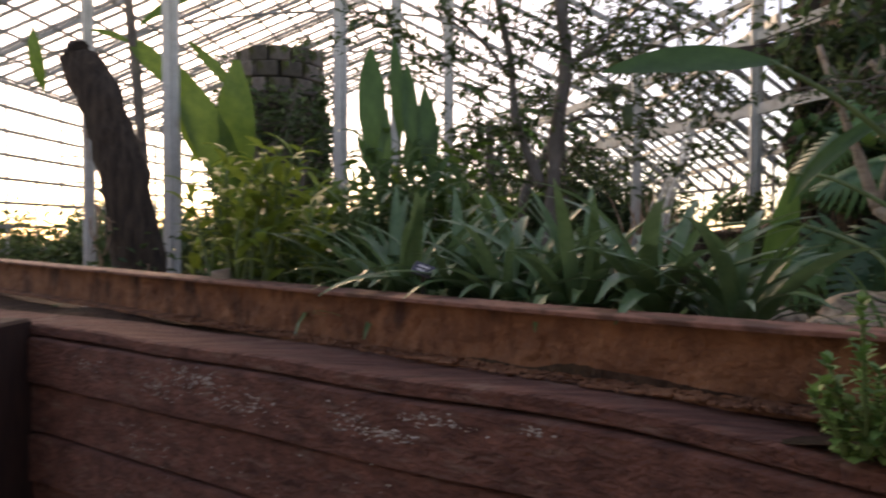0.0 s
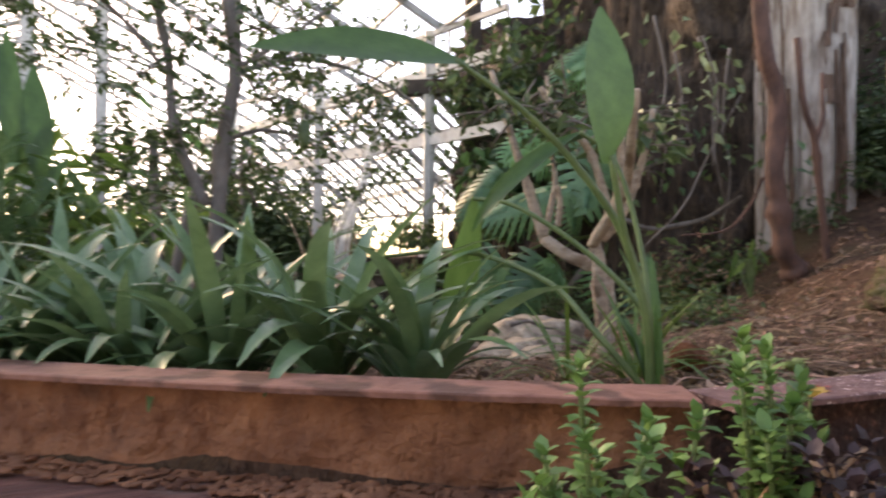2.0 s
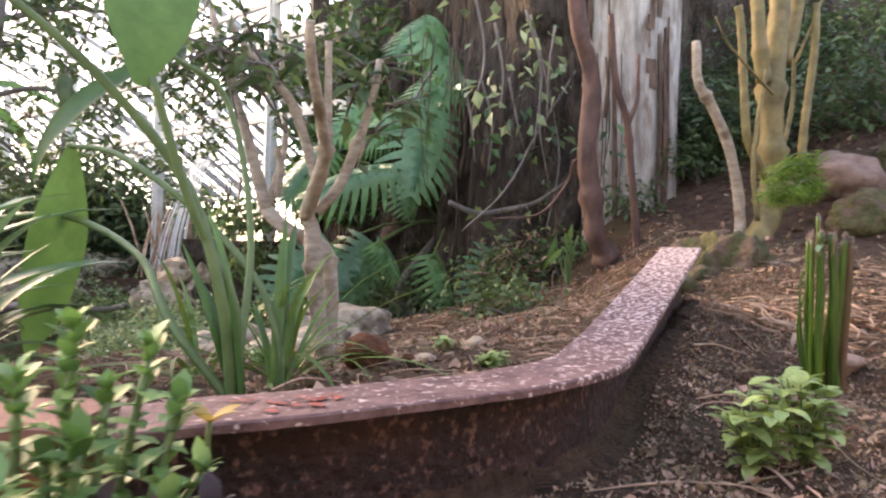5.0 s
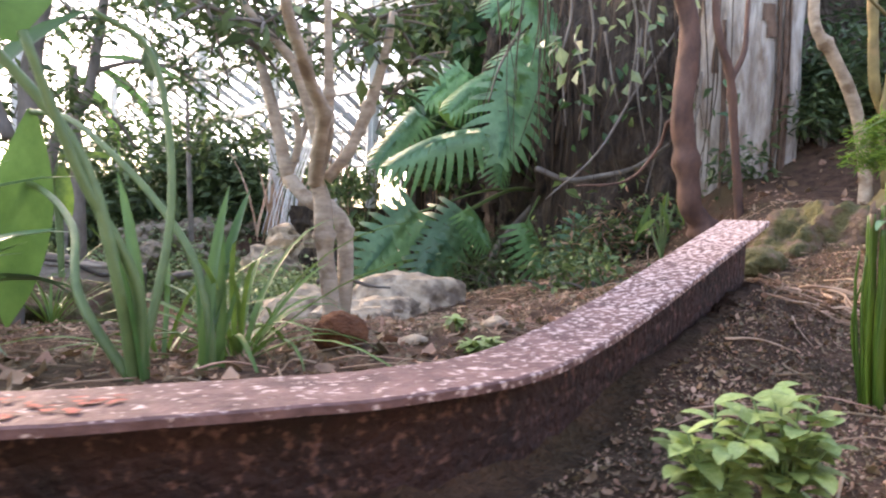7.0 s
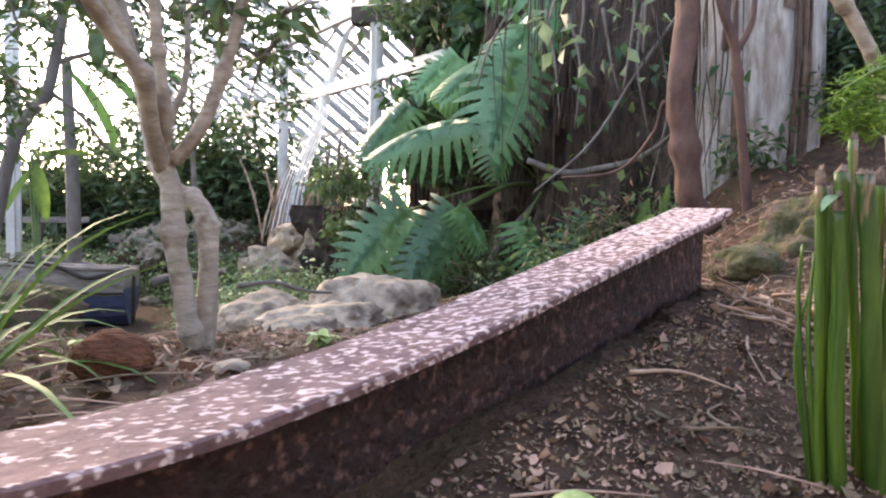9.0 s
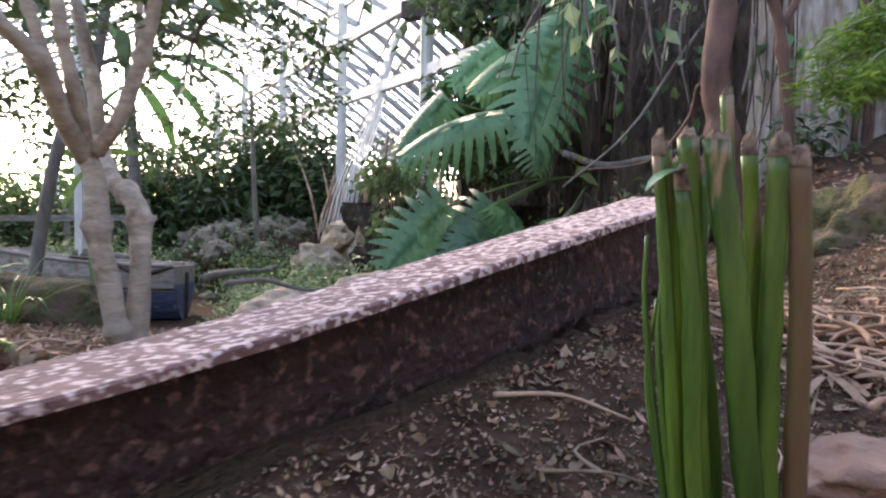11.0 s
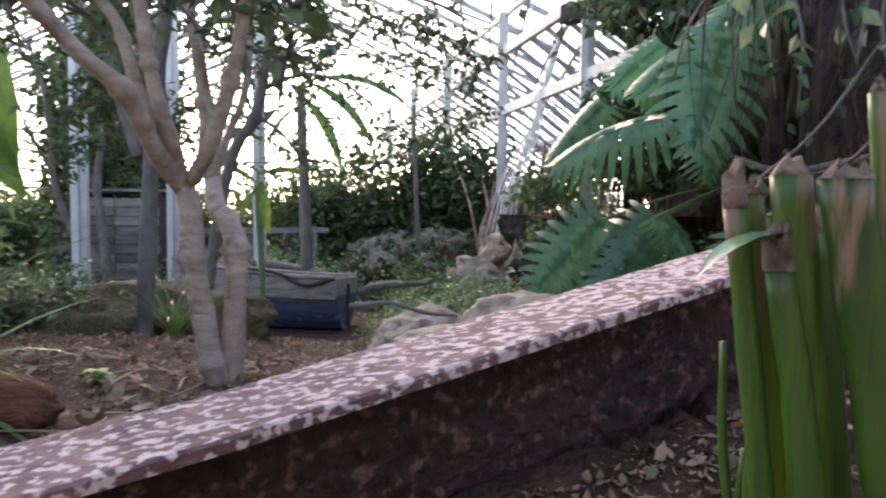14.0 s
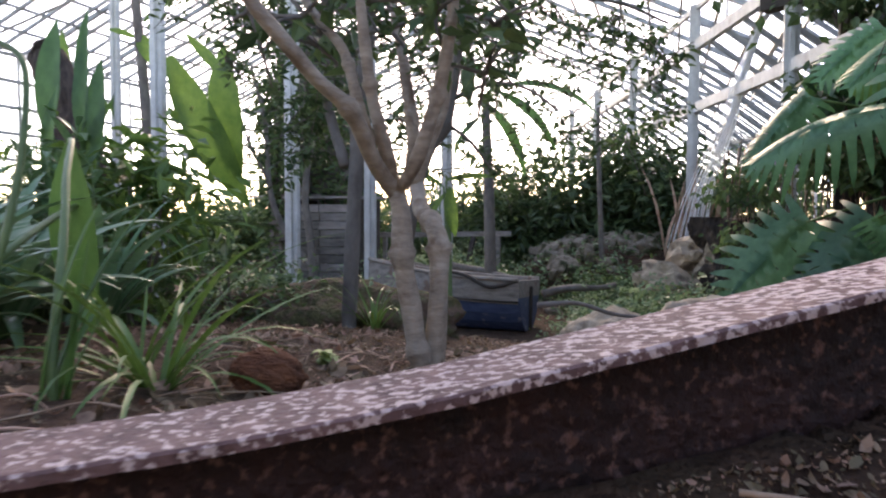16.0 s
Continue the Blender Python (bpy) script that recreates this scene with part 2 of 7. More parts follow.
CORK = material("fibrous_bark_wall", (0.014, 0.010, 0.008), (0.085, 0.062, 0.047), scale=6, rough=0.95, bump=1.0, bump_scale=12, stretch=(2.0, 2.0, 0.7), distance=0.08)

# ---- mesh helpers ----


class Geo:
    """Gathers vertices and faces for one mesh."""

    def __init__(self):
        self.v, self.f = [], []

    def add(self, verts, faces):
        o = len(self.v)
        self.v += [tuple(p) for p in verts]
        self.f += [tuple(i + o for i in q) for q in faces]
        return self

    def moved(self, m):
        g = Geo()
        g.v = [tuple(m @ Vector(p)) for p in self.v]
        g.f = list(self.f)
        return g

    def mesh(self, name, mat, smooth=True):
        me = bpy.data.meshes.new(name)
        me.from_pydata(self.v, [], self.f)
        me.materials.append(mat)
        if smooth:
            me.polygons.foreach_set("use_smooth", [True] * len(me.polygons))
        me.update()
        return me


def thing(name, label, category, at=(0, 0, 0), group="", kind=""):
    ob = new(name)
    ob.empty_display_size = 0.05
    ob.location = at
    return tagged(ob, label, category, group, kind)


def part(name, geo, mat, parent=None, label="", smooth=True, m=None):
    me = geo if isinstance(geo, bpy.types.Mesh) else geo.mesh(name, mat, smooth)
    ob = new(name, me)
    if parent:
        ob.parent = parent
    if m is not None:
        ob.matrix_basis = m
    if name in ("foliage", "crown", "leaf_spray", "twig_spray", "undergrowth_stem", "leaf_whorl", "vine_foliage", "ivy"):
        ob["kind"] = "stuff"
    return tagged(ob, label)


def single(name, geo, mat, label, category, at=None, smooth=True, group="", kind=""):
    """One mesh that is a whole thing; at: its origin, from which its vertices are given."""
    ob = new(name, geo.mesh(name, mat, smooth))
    if at is not None:
        ob.location = at
    return tagged(ob, label, category, group, kind)


def smooth_line(pts, per=6):
    """Catmull-Rom through the points."""
    p = [Vector(q) for q in pts]
    p = [p[0] * 2 - p[1]] + p + [p[-1] * 2 - p[-2]]
    out = []
    for i in range(1, len(p) - 2):
        for k in range(per):
            t = k / per
            a, b, c, d = p[i - 1:i + 3]
            out.append(0.5 * ((2 * b) + (c - a) * t + (2 * a - 5 * b + 4 * c - d) * t * t + (3 * b - a - 3 * c + d) * t ** 3))
    out.append(p[-2])
    return out


def tube(pts, r0, r1=None, sides=8, wob=0.0, knots=(), per=5, seed=1):
    """A tapered, slightly uneven limb along points; knots: places along it (0 to 1) that swell."""
    line = smooth_line(pts, per) if len(pts) > 2 else [Vector(pts[0]).lerp(Vector(pts[1]), i / 4) for i in range(5)]
    r1 = r0 if r1 is None else r1
    g, n = Geo(), len(line)
    side = None
    rows = []
    for i, p in enumerate(line):
        d = (line[min(i + 1, n - 1)] - line[max(i - 1, 0)]).normalized()
        if side is None:
            side = d.orthogonal().normalized()
        side = (side - d * side.dot(d)).normalized()
        up = d.cross(side)
        u = i / (n - 1)
        r = r0 + (r1 - r0) * u
        for kn in knots:
            r *= 1 + 0.45 * math.exp(-((u - kn) / 0.018) ** 2)
        row = []
        for k in range(sides):
            a = 2 * math.pi * k / sides
            w = 1 + wob * noise.noise(Vector((p.x * 7 + math.cos(a) * 1.3 + seed, p.y * 7 + math.sin(a) * 1.3, p.z * 7)))
            row.append(len(g.v))
            g.v.append(tuple(p + (side * math.cos(a) + up * math.sin(a)) * r * w))
        rows.append(row)
    for a, b in zip(rows, rows[1:]):
        for k in range(sides):
            g.f.append((a[k], a[(k + 1) % sides], b[(k + 1) % sides], b[k]))
    g.f.append(tuple(reversed(rows[0])))
    g.f.append(tuple(rows[-1]))
    return g


def merge(*geos):
    g = Geo()
    for q in geos:
        g.add(q.v, q.f)
    return g


def box(cx, cy, cz, sx, sy, sz, bevel=0.01):
    bm = bmesh.new()
    bmesh.ops.create_cube(bm, size=1, matrix=Matrix.Diagonal((sx, sy, sz, 1)))
    if bevel:
        bmesh.ops.bevel(bm, geom=bm.edges[:], offset=bevel, segments=1, affect="EDGES")
    bm.verts.index_update()
    g = Geo().add([(v.co.x + cx, v.co.y + cy, v.co.z + cz) for v in bm.verts], [[v.index for v in f.verts] for f in bm.faces])
    bm.free()
    return g


def blob(r, sx=1, sy=1, sz=1, rough=0.25, seed=0, sub=3, freq=1.2):
    """An uneven rock-like lump about the origin."""
    bm = bmesh.new()
    bmesh.ops.create_icosphere(bm, subdivisions=sub, radius=1)
    g = Geo()
    for v in bm.verts:
        c = v.co.normalized()
        k = 1 + rough * noise.fractal(c * freq + Vector((seed * 3.1, seed, 0)), 0.8, 2.2, 4)
        k += 0.16 * abs(noise.noise(c * 2.3 + Vector((seed, 5, 1)))) + 0.05 * noise.noise(c * 6 + Vector((seed, 2, 7))) + 0.025 * noise.noise(c * 14)
        g.v.append((c.x * r * sx * k, c.y * r * sy * k, c.z * r * sz * k))
    bm.verts.index_update()
    g.f = [tuple(v.index for v in f.verts) for f in bm.faces]
    bm.free()
    return g


def blade(length, width, bend=1.0, fold=0.15, seg=8, tip=0.9, base=0.35, twist=0.0, wave=0.0):
    """A strap or paddle leaf from the origin along +y, rising and arching over by bend radians."""
    g = Geo()
    p, ang = Vector((0, 0, 0)), 0.0
    for i in range(seg + 1):
        u = i / seg
        w = width * 0.5 * (base + (1 - base) * math.sin(min(1, u / 0.45) * math.pi / 2)) * (1 - max(0, (u - 0.45) / 0.55) ** 2.2 * tip)
        if i == seg:
            w = width * 0.03
        up = Vector((0, -math.sin(ang), math.cos(ang)))
        across = Vector((math.cos(twist * u), 0, math.sin(twist * u)))
        lift = w * fold + wave * math.sin(u * 19) * width
        g.v += [tuple(p - across * w + up * lift), tuple(p), tuple(p + across * w + up * (w * fold - wave * math.sin(u * 17 + 1) * width))]
        if i:
            o = 3 * (i - 1)
            g.f += [(o, o + 1, o + 4, o + 3), (o + 1, o + 2, o + 5, o + 4)]
        ang = -bend * (u ** 1.2)
        p = p + Vector((0, math.cos(ang), math.sin(ang))) * (length / seg)
    return g


def monstera_leaf(n=11, droop=0.55, seed=1, arch=0.28):
    """A split leaf one metre long from its stalk at the origin along +y: whole round the midrib, with a row of holes, slit outwards into drooping fingers."""
    g, r = Geo(), random.Random(seed)
    fs = (0.0, 0.15, 0.29, 0.44, 0.64, 0.84, 1.0)

    def at(side, across, y):
        a = abs(across)
        return (side * a * (1 - 0.35 * droop * a), y, -droop * 1.7 * a * a - arch * y * abs(y))
    for s in (-1, 1):
        prev = None
        for i in range(n):
            u = (i + 0.5) / n
            reach = 0.52 * math.sin(math.pi * min(1, 0.20 + 0.80 * u)) ** 0.75 * r.uniform(0.92, 1.05) + 0.03
            lean = reach * (-0.40 + 1.15 * u)
            y0, half = -0.03 + 1.0 * u * 0.97, 0.5 / n
            rows = []
            for f, w in zip(fs, (1.0, 1.0, 0.97, 0.95, 0.80, 0.62, 0.12)):
                yc = y0 + lean * f ** 1.25
                rows.append(len(g.v))
                g.v += [at(s, reach * f, yc - half * w), at(s, reach * f, yc + half * w)]
            quads = [(a, a + 1, b + 1, b) for a, b in zip(rows, rows[1:])]
            if prev:
                fills = (0, 2) if i % 2 else (0, 1, 2)
                quads += [(prev[k] + 1, rows[k], rows[k + 1], prev[k + 1] + 1) for k in fills]
            prev = rows
            g.f += [tuple(reversed(q)) if s > 0 else q for q in quads]
    return g


def oriented(d, up=Vector((0, 0, 1)), roll=0.0):
    """Rotation that takes +y to d and +z near up."""
    d = Vector(d).normalized()
    x = d.cross(up)
    x = x.normalized() if x.length > 1e-4 else Vector((1, 0, 0))
    z = x.cross(d)
    m = Matrix((x, d, z)).transposed().to_4x4()
    return m @ Matrix.Rotation(roll, 4, "Y")


def leaflets(g, centres, size, rnd, aspect=2.2, flat=0.4, droop=0.2):
    """Adds small folded leaves at the centres."""
    for c in centres:
        s = size * rnd.uniform(0.6, 1.35)
        d = Vector((rnd.gauss(0, 1), rnd.gauss(0, 1), rnd.gauss(-droop, flat))).normalized()
        x = d.cross(Vector((rnd.gauss(0, 0.5), rnd.gauss(0, 0.5), 1))).normalized()
        z = x.cross(d)
        c = Vector(c)
        w = s / aspect
        o = len(g.v)
        g.v += [tuple(c), tuple(c + d * s * 0.45 + x * w * 0.5 + z * w * 0.12), tuple(c + d * s - z * s * 0.12), tuple(c + d * s * 0.45 - x * w * 0.5 + z * w * 0.12)]
        g.f += [(o, o + 1, o + 2), (o, o + 2, o + 3)]

# ---- ground, beams, retaining wall ----
BEAM_1 = [(-4.6, 5.75, 1.23), (-3.1, 4.66, 1.22), (-1.46, 3.47, 1.21), (-0.19, 2.5, 1.21), (0.52, 1.99, 1.21), (0.97, 1.71, 1.21), (1.22, 1.57, 1.21)]
BEAM_2 = [(1.27, 1.54, 1.205), (1.5, 1.505, 1.21), (1.9, 1.515, 1.21), (2.15, 1.58, 1.213), (2.36, 1.71, 1.225), (2.62, 1.88, 1.262), (3.10, 2.17, 1.365), (3.5, 2.41, 1.455)]
FRONT = [(-6, 4.9), (-1.95, 3.2), (-0.1, 2.12), (0.47, 1.80), (0.9, 1.50), (1.4, 1.22), (2.03, 1.03), (2.5, 1.16), (2.75, 1.31), (2.9, 1.41), (3.02, 1.40), (3.2, 1.1), (3.5, 0.75), (5, 0.3), (9, -0.4), (14, -0.8)]
DIVIDE = [(-12, 11.1)] + [(x, y + 0.09) for x, y, z in BEAM_1[:-1]] + [(x - 0.02, y + 0.08) for x, y, z in BEAM_2] + [(4.2, 3.0), (5.2, 4.4), (6.2, 6.5), (9, 12)]


def lerp_line(line, x):
    for (x0, y0), (x1, y1) in zip(line, line[1:]):
        if x <= x1:
            return y0 + (y1 - y0) * max(0, (x - x0)) / (x1 - x0)
    return line[-1][1]


def sstep(a, b, x):
    t = min(1, max(0, (x - a) / (b - a)))
    return t * t * (3 - 2 * t)


def level_back(x, y):
    z = 1.10 - 0.09 * sstep(2, 3.2, y) - 0.28 * sstep(3, 4.9, y) - 0.68 * sstep(4.6, 9.2, y)
    z -= 0.16 * math.exp(-((x - 1.9) / 0.5) ** 2) * sstep(3.5, 4.8, y) * sstep(8, 6.5, y)
    z += 0.16 * max(0, x - 3.0) * sstep(2, 4, y)
    return z + 0.25 * sstep(-1, -4, x) * sstep(7, 4, y)


def level_front(x, y):
    s = (x - 2.25) * 0.6 + (y - 1.6) * 0.9 - 0.5
    z = 0.965 + 0.05 * sstep(0.5, 1.6, x) + 0.165 * (math.sqrt(s * s + 0.05) + s) / 2
    bank = (x - 6.2) + 0.15 * (y - 3)
    return z + 0.42 * max(0, bank) - 0.3 * max(0, bank - 5)


def level(x, y):
    gap = y - lerp_line(DIVIDE, x)
    wide = 0.03 + 0.9 * sstep(3.5, 4.3, x)
    k = sstep(-wide, wide, gap)
    z = level_back(x, y) * k + level_front(x, y) * (1 - k)
    v = Vector((x, y, 0))
    z += 0.07 * math.exp(-(min(gap, 0) / 0.3) ** 2) * sstep(2.25, 2.7, x) * sstep(3.9, 3.4, x) * (1 - k)
    return z + 0.035 * noise.noise(v * 1.7) + 0.018 * noise.noise(v * 6) * (1 if abs(gap) > 0.12 or x > 3.6 else 0.3)


def strip_values():
    vals, x = [], -16.0
    while x < 22:
        vals.append(x)
        x += 0.045 if -1.2 < x < 5.2 else 0.12 if -3 < x < 8 else 0.6
    return vals


def build_ground():
    xs = strip_values()
    vs, v = [], 0.0
    while v < 34:
        vs.append(v)
        v += 0.045 if v < 3.2 else 0.12 if v < 7 else 0.35 if v < 14 else 1.2
    g = Geo()
    for x in xs:
        y0 = lerp_line(FRONT, x) + 0.02
        for v in vs:
            g.v.append((x, y0 + v, level(x, y0 + v)))
    n = len(vs)
    for i in range(len(xs) - 1):
        for j in range(n - 1):
            a = i * n + j
            g.f.append((a, a + n, a + n + 1, a + 1))
    single("ground", g, SOIL, "dark brown planting soil of the raised greenhouse bed", "ground", kind="structure")
    p = Geo().add([(-60, -60, 0), (60, -60, 0), (60, 60, 0), (-60, 60, 0)], [(0, 1, 2, 3)])
    single("floor", p, CONCRETE, "grey concrete floor of the greenhouse walkway", "floor", smooth=False, kind="structure")


build_ground()


def sweep(profile, line):
    """Sweeps a (across, up) profile along a line of points; across is to the left of the way walked."""
    g, n = Geo(), len(line)
    rows = []
    for i, p in enumerate(line):
        d = line[min(i + 1, n - 1)] - line[max(i - 1, 0)]
        d = Vector((d.x, d.y, 0)).normalized()
        left = Vector((-d.y, d.x, 0))
        rows.append(range(len(g.v), len(g.v) + len(profile)))
        for a, h in profile:
            g.v.append(tuple(p + left * a + Vector((0, 0, h))))
    m = len(profile)
    for a, b in zip(rows, rows[1:]):
        for k in range(m):
            g.f.append((a[k], b[k], b[(k + 1) % m], a[(k + 1) % m]))
    g.f.append(tuple(reversed(rows[0])))
    g.f.append(tuple(rows[-1]))
    return g


def steel_beam(line, flange_mat, web_mat, label, depth=0.25, width=0.155):
    """A rolled joist: top flange with rounded lips, web, bottom flange. line: the front edge of the top."""
    pts = smooth_line(line, 10)
    pts = [p + Vector((0, 0, 0.002 * noise.noise(p * 9) + 0.0012 * noise.noise(p * 40))) for p in pts]
    b = thing("steel_beam", label, "beam", group="edging beams")
    t = 0.014
    part("top_flange", sweep([(0.0, -0.003), (0.004, 0), (width - 0.004, 0), (width, -0.003), (width, -t), (0.0, -t)], pts), flange_mat, b, smooth=False)
    c = width * 0.5
    part("web", sweep([(c - 0.006 - 0.012, -t), (c + 0.018, -t), (c + 0.006, -0.03), (c + 0.006, -depth + 0.02), (c - 0.006, -depth + 0.02), (c - 0.006, -0.03)], pts), web_mat, b, smooth=False)
    part("bottom_flange", sweep([(0.0, -depth + 0.014), (c - 0.006, -depth + 0.02), (c + 0.006, -depth + 0.02), (width, -depth + 0.014), (width, -depth), (0.0, -depth)], pts), web_mat, b, smooth=False)
    return b


steel_beam(BEAM_1, FLANGE_ORANGE, RUST_ORANGE, "orange-brown rusted steel beam edging the planting bed", depth=0.226)
bent = steel_beam(BEAM_2, FLANGE_FLAKED, RUST_DARK, "bent dark rusted steel beam with flaked pale paint on top")

flakes = random.Random(6)
for px, py, w, h in [(1.50 + flakes.gauss(0, 0.045), 1.575 + flakes.gauss(0, 0.022), flakes.uniform(0.006, 0.024), flakes.uniform(0.004, 0.011)) for k in range(22)]:
    g = Geo()
    g.v = [(px + math.cos(a * 0.35) * w * (0.6 + 0.4 * noise.noise(Vector((a, px * 9, 0)))), py + math.sin(a * 0.35) * h * (0.6 + 0.4 * noise.noise(Vector((a * 1.7, 3, py)))), 1.2135) for a in range(18)]
    g.f = [tuple(range(18))]
    part("paint_patch", g, RED_PAINT, bent, "flaking red paint", smooth=False)


def retaining_wall():
    w = thing("retaining_wall", "reddish weathered timber sleepers retaining the raised bed", "wall", kind="structure")
    pts = [Vector((x, y - 0.0, 0)) for x, y in FRONT]
    line = []
    for a, b in zip(pts, pts[1:]):
        n = max(1, int((b - a).length / 0.12))
        line += [a.lerp(b, i / n) for i in range(n)]
    line.append(pts[-1])
    tops = [0.995, 0.93, 0.70, 0.46, 0.22]
    for k, (top, low) in enumerate(zip(tops, tops[1:] + [-0.01])):
        cur = [Vector((p.x, p.y, top - 0.065 * sstep(0.5, 1.3, p.x) + 0.012 * noise.noise(Vector((p.x * 2.1, k * 5, 0))))) for p in line]
        h = top - low - 0.008
        back = 0.30 if k == 0 else 0.14
        face = 0.004 - 0.022 * (k % 2)
        part("sleeper", sweep([(face, -0.008), (face + 0.014, 0), (back, 0), (back, -h), (face + 0.014, -h), (face, -h + 0.008)], cur), TIMBER, w, smooth=False)
    part("corner_post", box(-2.22, 3.12, 0.5, 0.34, 0.3, 1.04, 0.015), TIMBER_DARK, w, smooth=False)
    return w


sleepers = retaining_wall()


def on_wall(x):
    """The front of the sleepers at x, and the way along it."""
    y = lerp_line(FRONT, x)
    return y, Vector((0.1, lerp_line(FRONT, x + 0.1) - y, 0)).normalized()


def paint_remains():
    r = random.Random(44)
    g = Geo()
    for x0, z0, sx, sz, n in ((-1.60, 0.85, 0.05, 0.015, 22), (-1.16, 0.82, 0.07, 0.025, 60), (-0.98, 0.88, 0.08, 0.02, 90), (-0.76, 0.81, 0.10, 0.03, 70), (-0.31, 0.84, 0.035, 0.02, 40),
                              (-0.18, 0.815, 0.06, 0.012, 70), (0.0, 0.88, 0.07, 0.012, 46), (0.27, 0.905, 0.03, 0.008, 16), (-1.2, 0.55, 0.10, 0.05, 34), (-0.6, 0.60, 0.3, 0.06, 26)):
        for k in range(n):
            x, z = r.gauss(x0, sx), r.gauss(z0, sz)
            y, d = on_wall(x)
            w, h = r.uniform(0.003, 0.013), r.uniform(0.0015, 0.005)
            o, m = len(g.v), r.randint(5, 7)
            for i in range(m):
                a = 6.283 * i / m
                q = r.uniform(0.45, 1.1)
                p = Vector((x, y, z)) + d * math.cos(a) * w * q + Vector((-0.5, -0.86, 0)) * 0.023 + Vector((0, 0, math.sin(a) * h * q))
                g.v.append(tuple(p))
            g.f.append(tuple(range(o, o + m)))
    tagged(part("paint_remains", g, FLAKE_WHITE, sleepers, "scattered flakes of old white paint", smooth=False), kind="stuff")


paint_remains()


def beam_debris():
    """Scales of rust and crumbs of earth lying along the foot of the long beam."""
    r = random.Random(45)
    g = Geo()
    line = smooth_line(BEAM_1[2:], 30)
    for k in range(1500):
        i = r.randrange(len(line) - 1)
        p = line[i].lerp(line[i + 1], r.random())
        d = (line[i + 1] - line[i]).normalized()
        left = Vector((-d.y, d.x, 0))
        s = r.uniform(0.003, 0.012)
        c = p + left * r.choice((r.uniform(0.005, 0.06), r.uniform(-0.05, 0.01))) + Vector((0, 0, -0.205 + s * 0.3))
        q = blob(s, 1.6, 1.0, 0.5, 0.4, k, 1)
        t = Matrix.Translation(c) @ Matrix.Rotation(r.uniform(0, 6.28), 4, "Z")
        q = q.moved(t)
        g.add(q.v, q.f)
    single("rust_scale", g, RUST_ORANGE, "rust scales and crumbs along the foot of the beam", "debris", smooth=False, kind="stuff")


beam_debris()

# ---- greenhouse frame ----


def post(name, x, y, z0, z1, w, mat, label, lean=0.0):
    p = thing(name, label, "post", (x, y, z0), group="greenhouse posts")
    part("shaft", merge(box(0, 0, (z1 - z0) / 2, w, w * 0.5, z1 - z0, 0.004), box(0, 0, (z1 - z0) / 2, w * 0.35, w, z1 - z0, 0.003)), mat, p, smooth=False)
    part("base_plate", box(0, 0, 0.012, w * 1.7, w * 1.7, 0.025, 0.004), mat, p, smooth=False)
    p.rotation_euler.y = lean
    return p


def rod(a, b, w, h=None):
    """A square bar between two points."""
    a, b = Vector(a), Vector(b)
    d = b - a
    m = Matrix.Translation((a + b) / 2) @ oriented(d)
    return box(0, 0, 0, w, d.length, h or w, 0).moved(m)


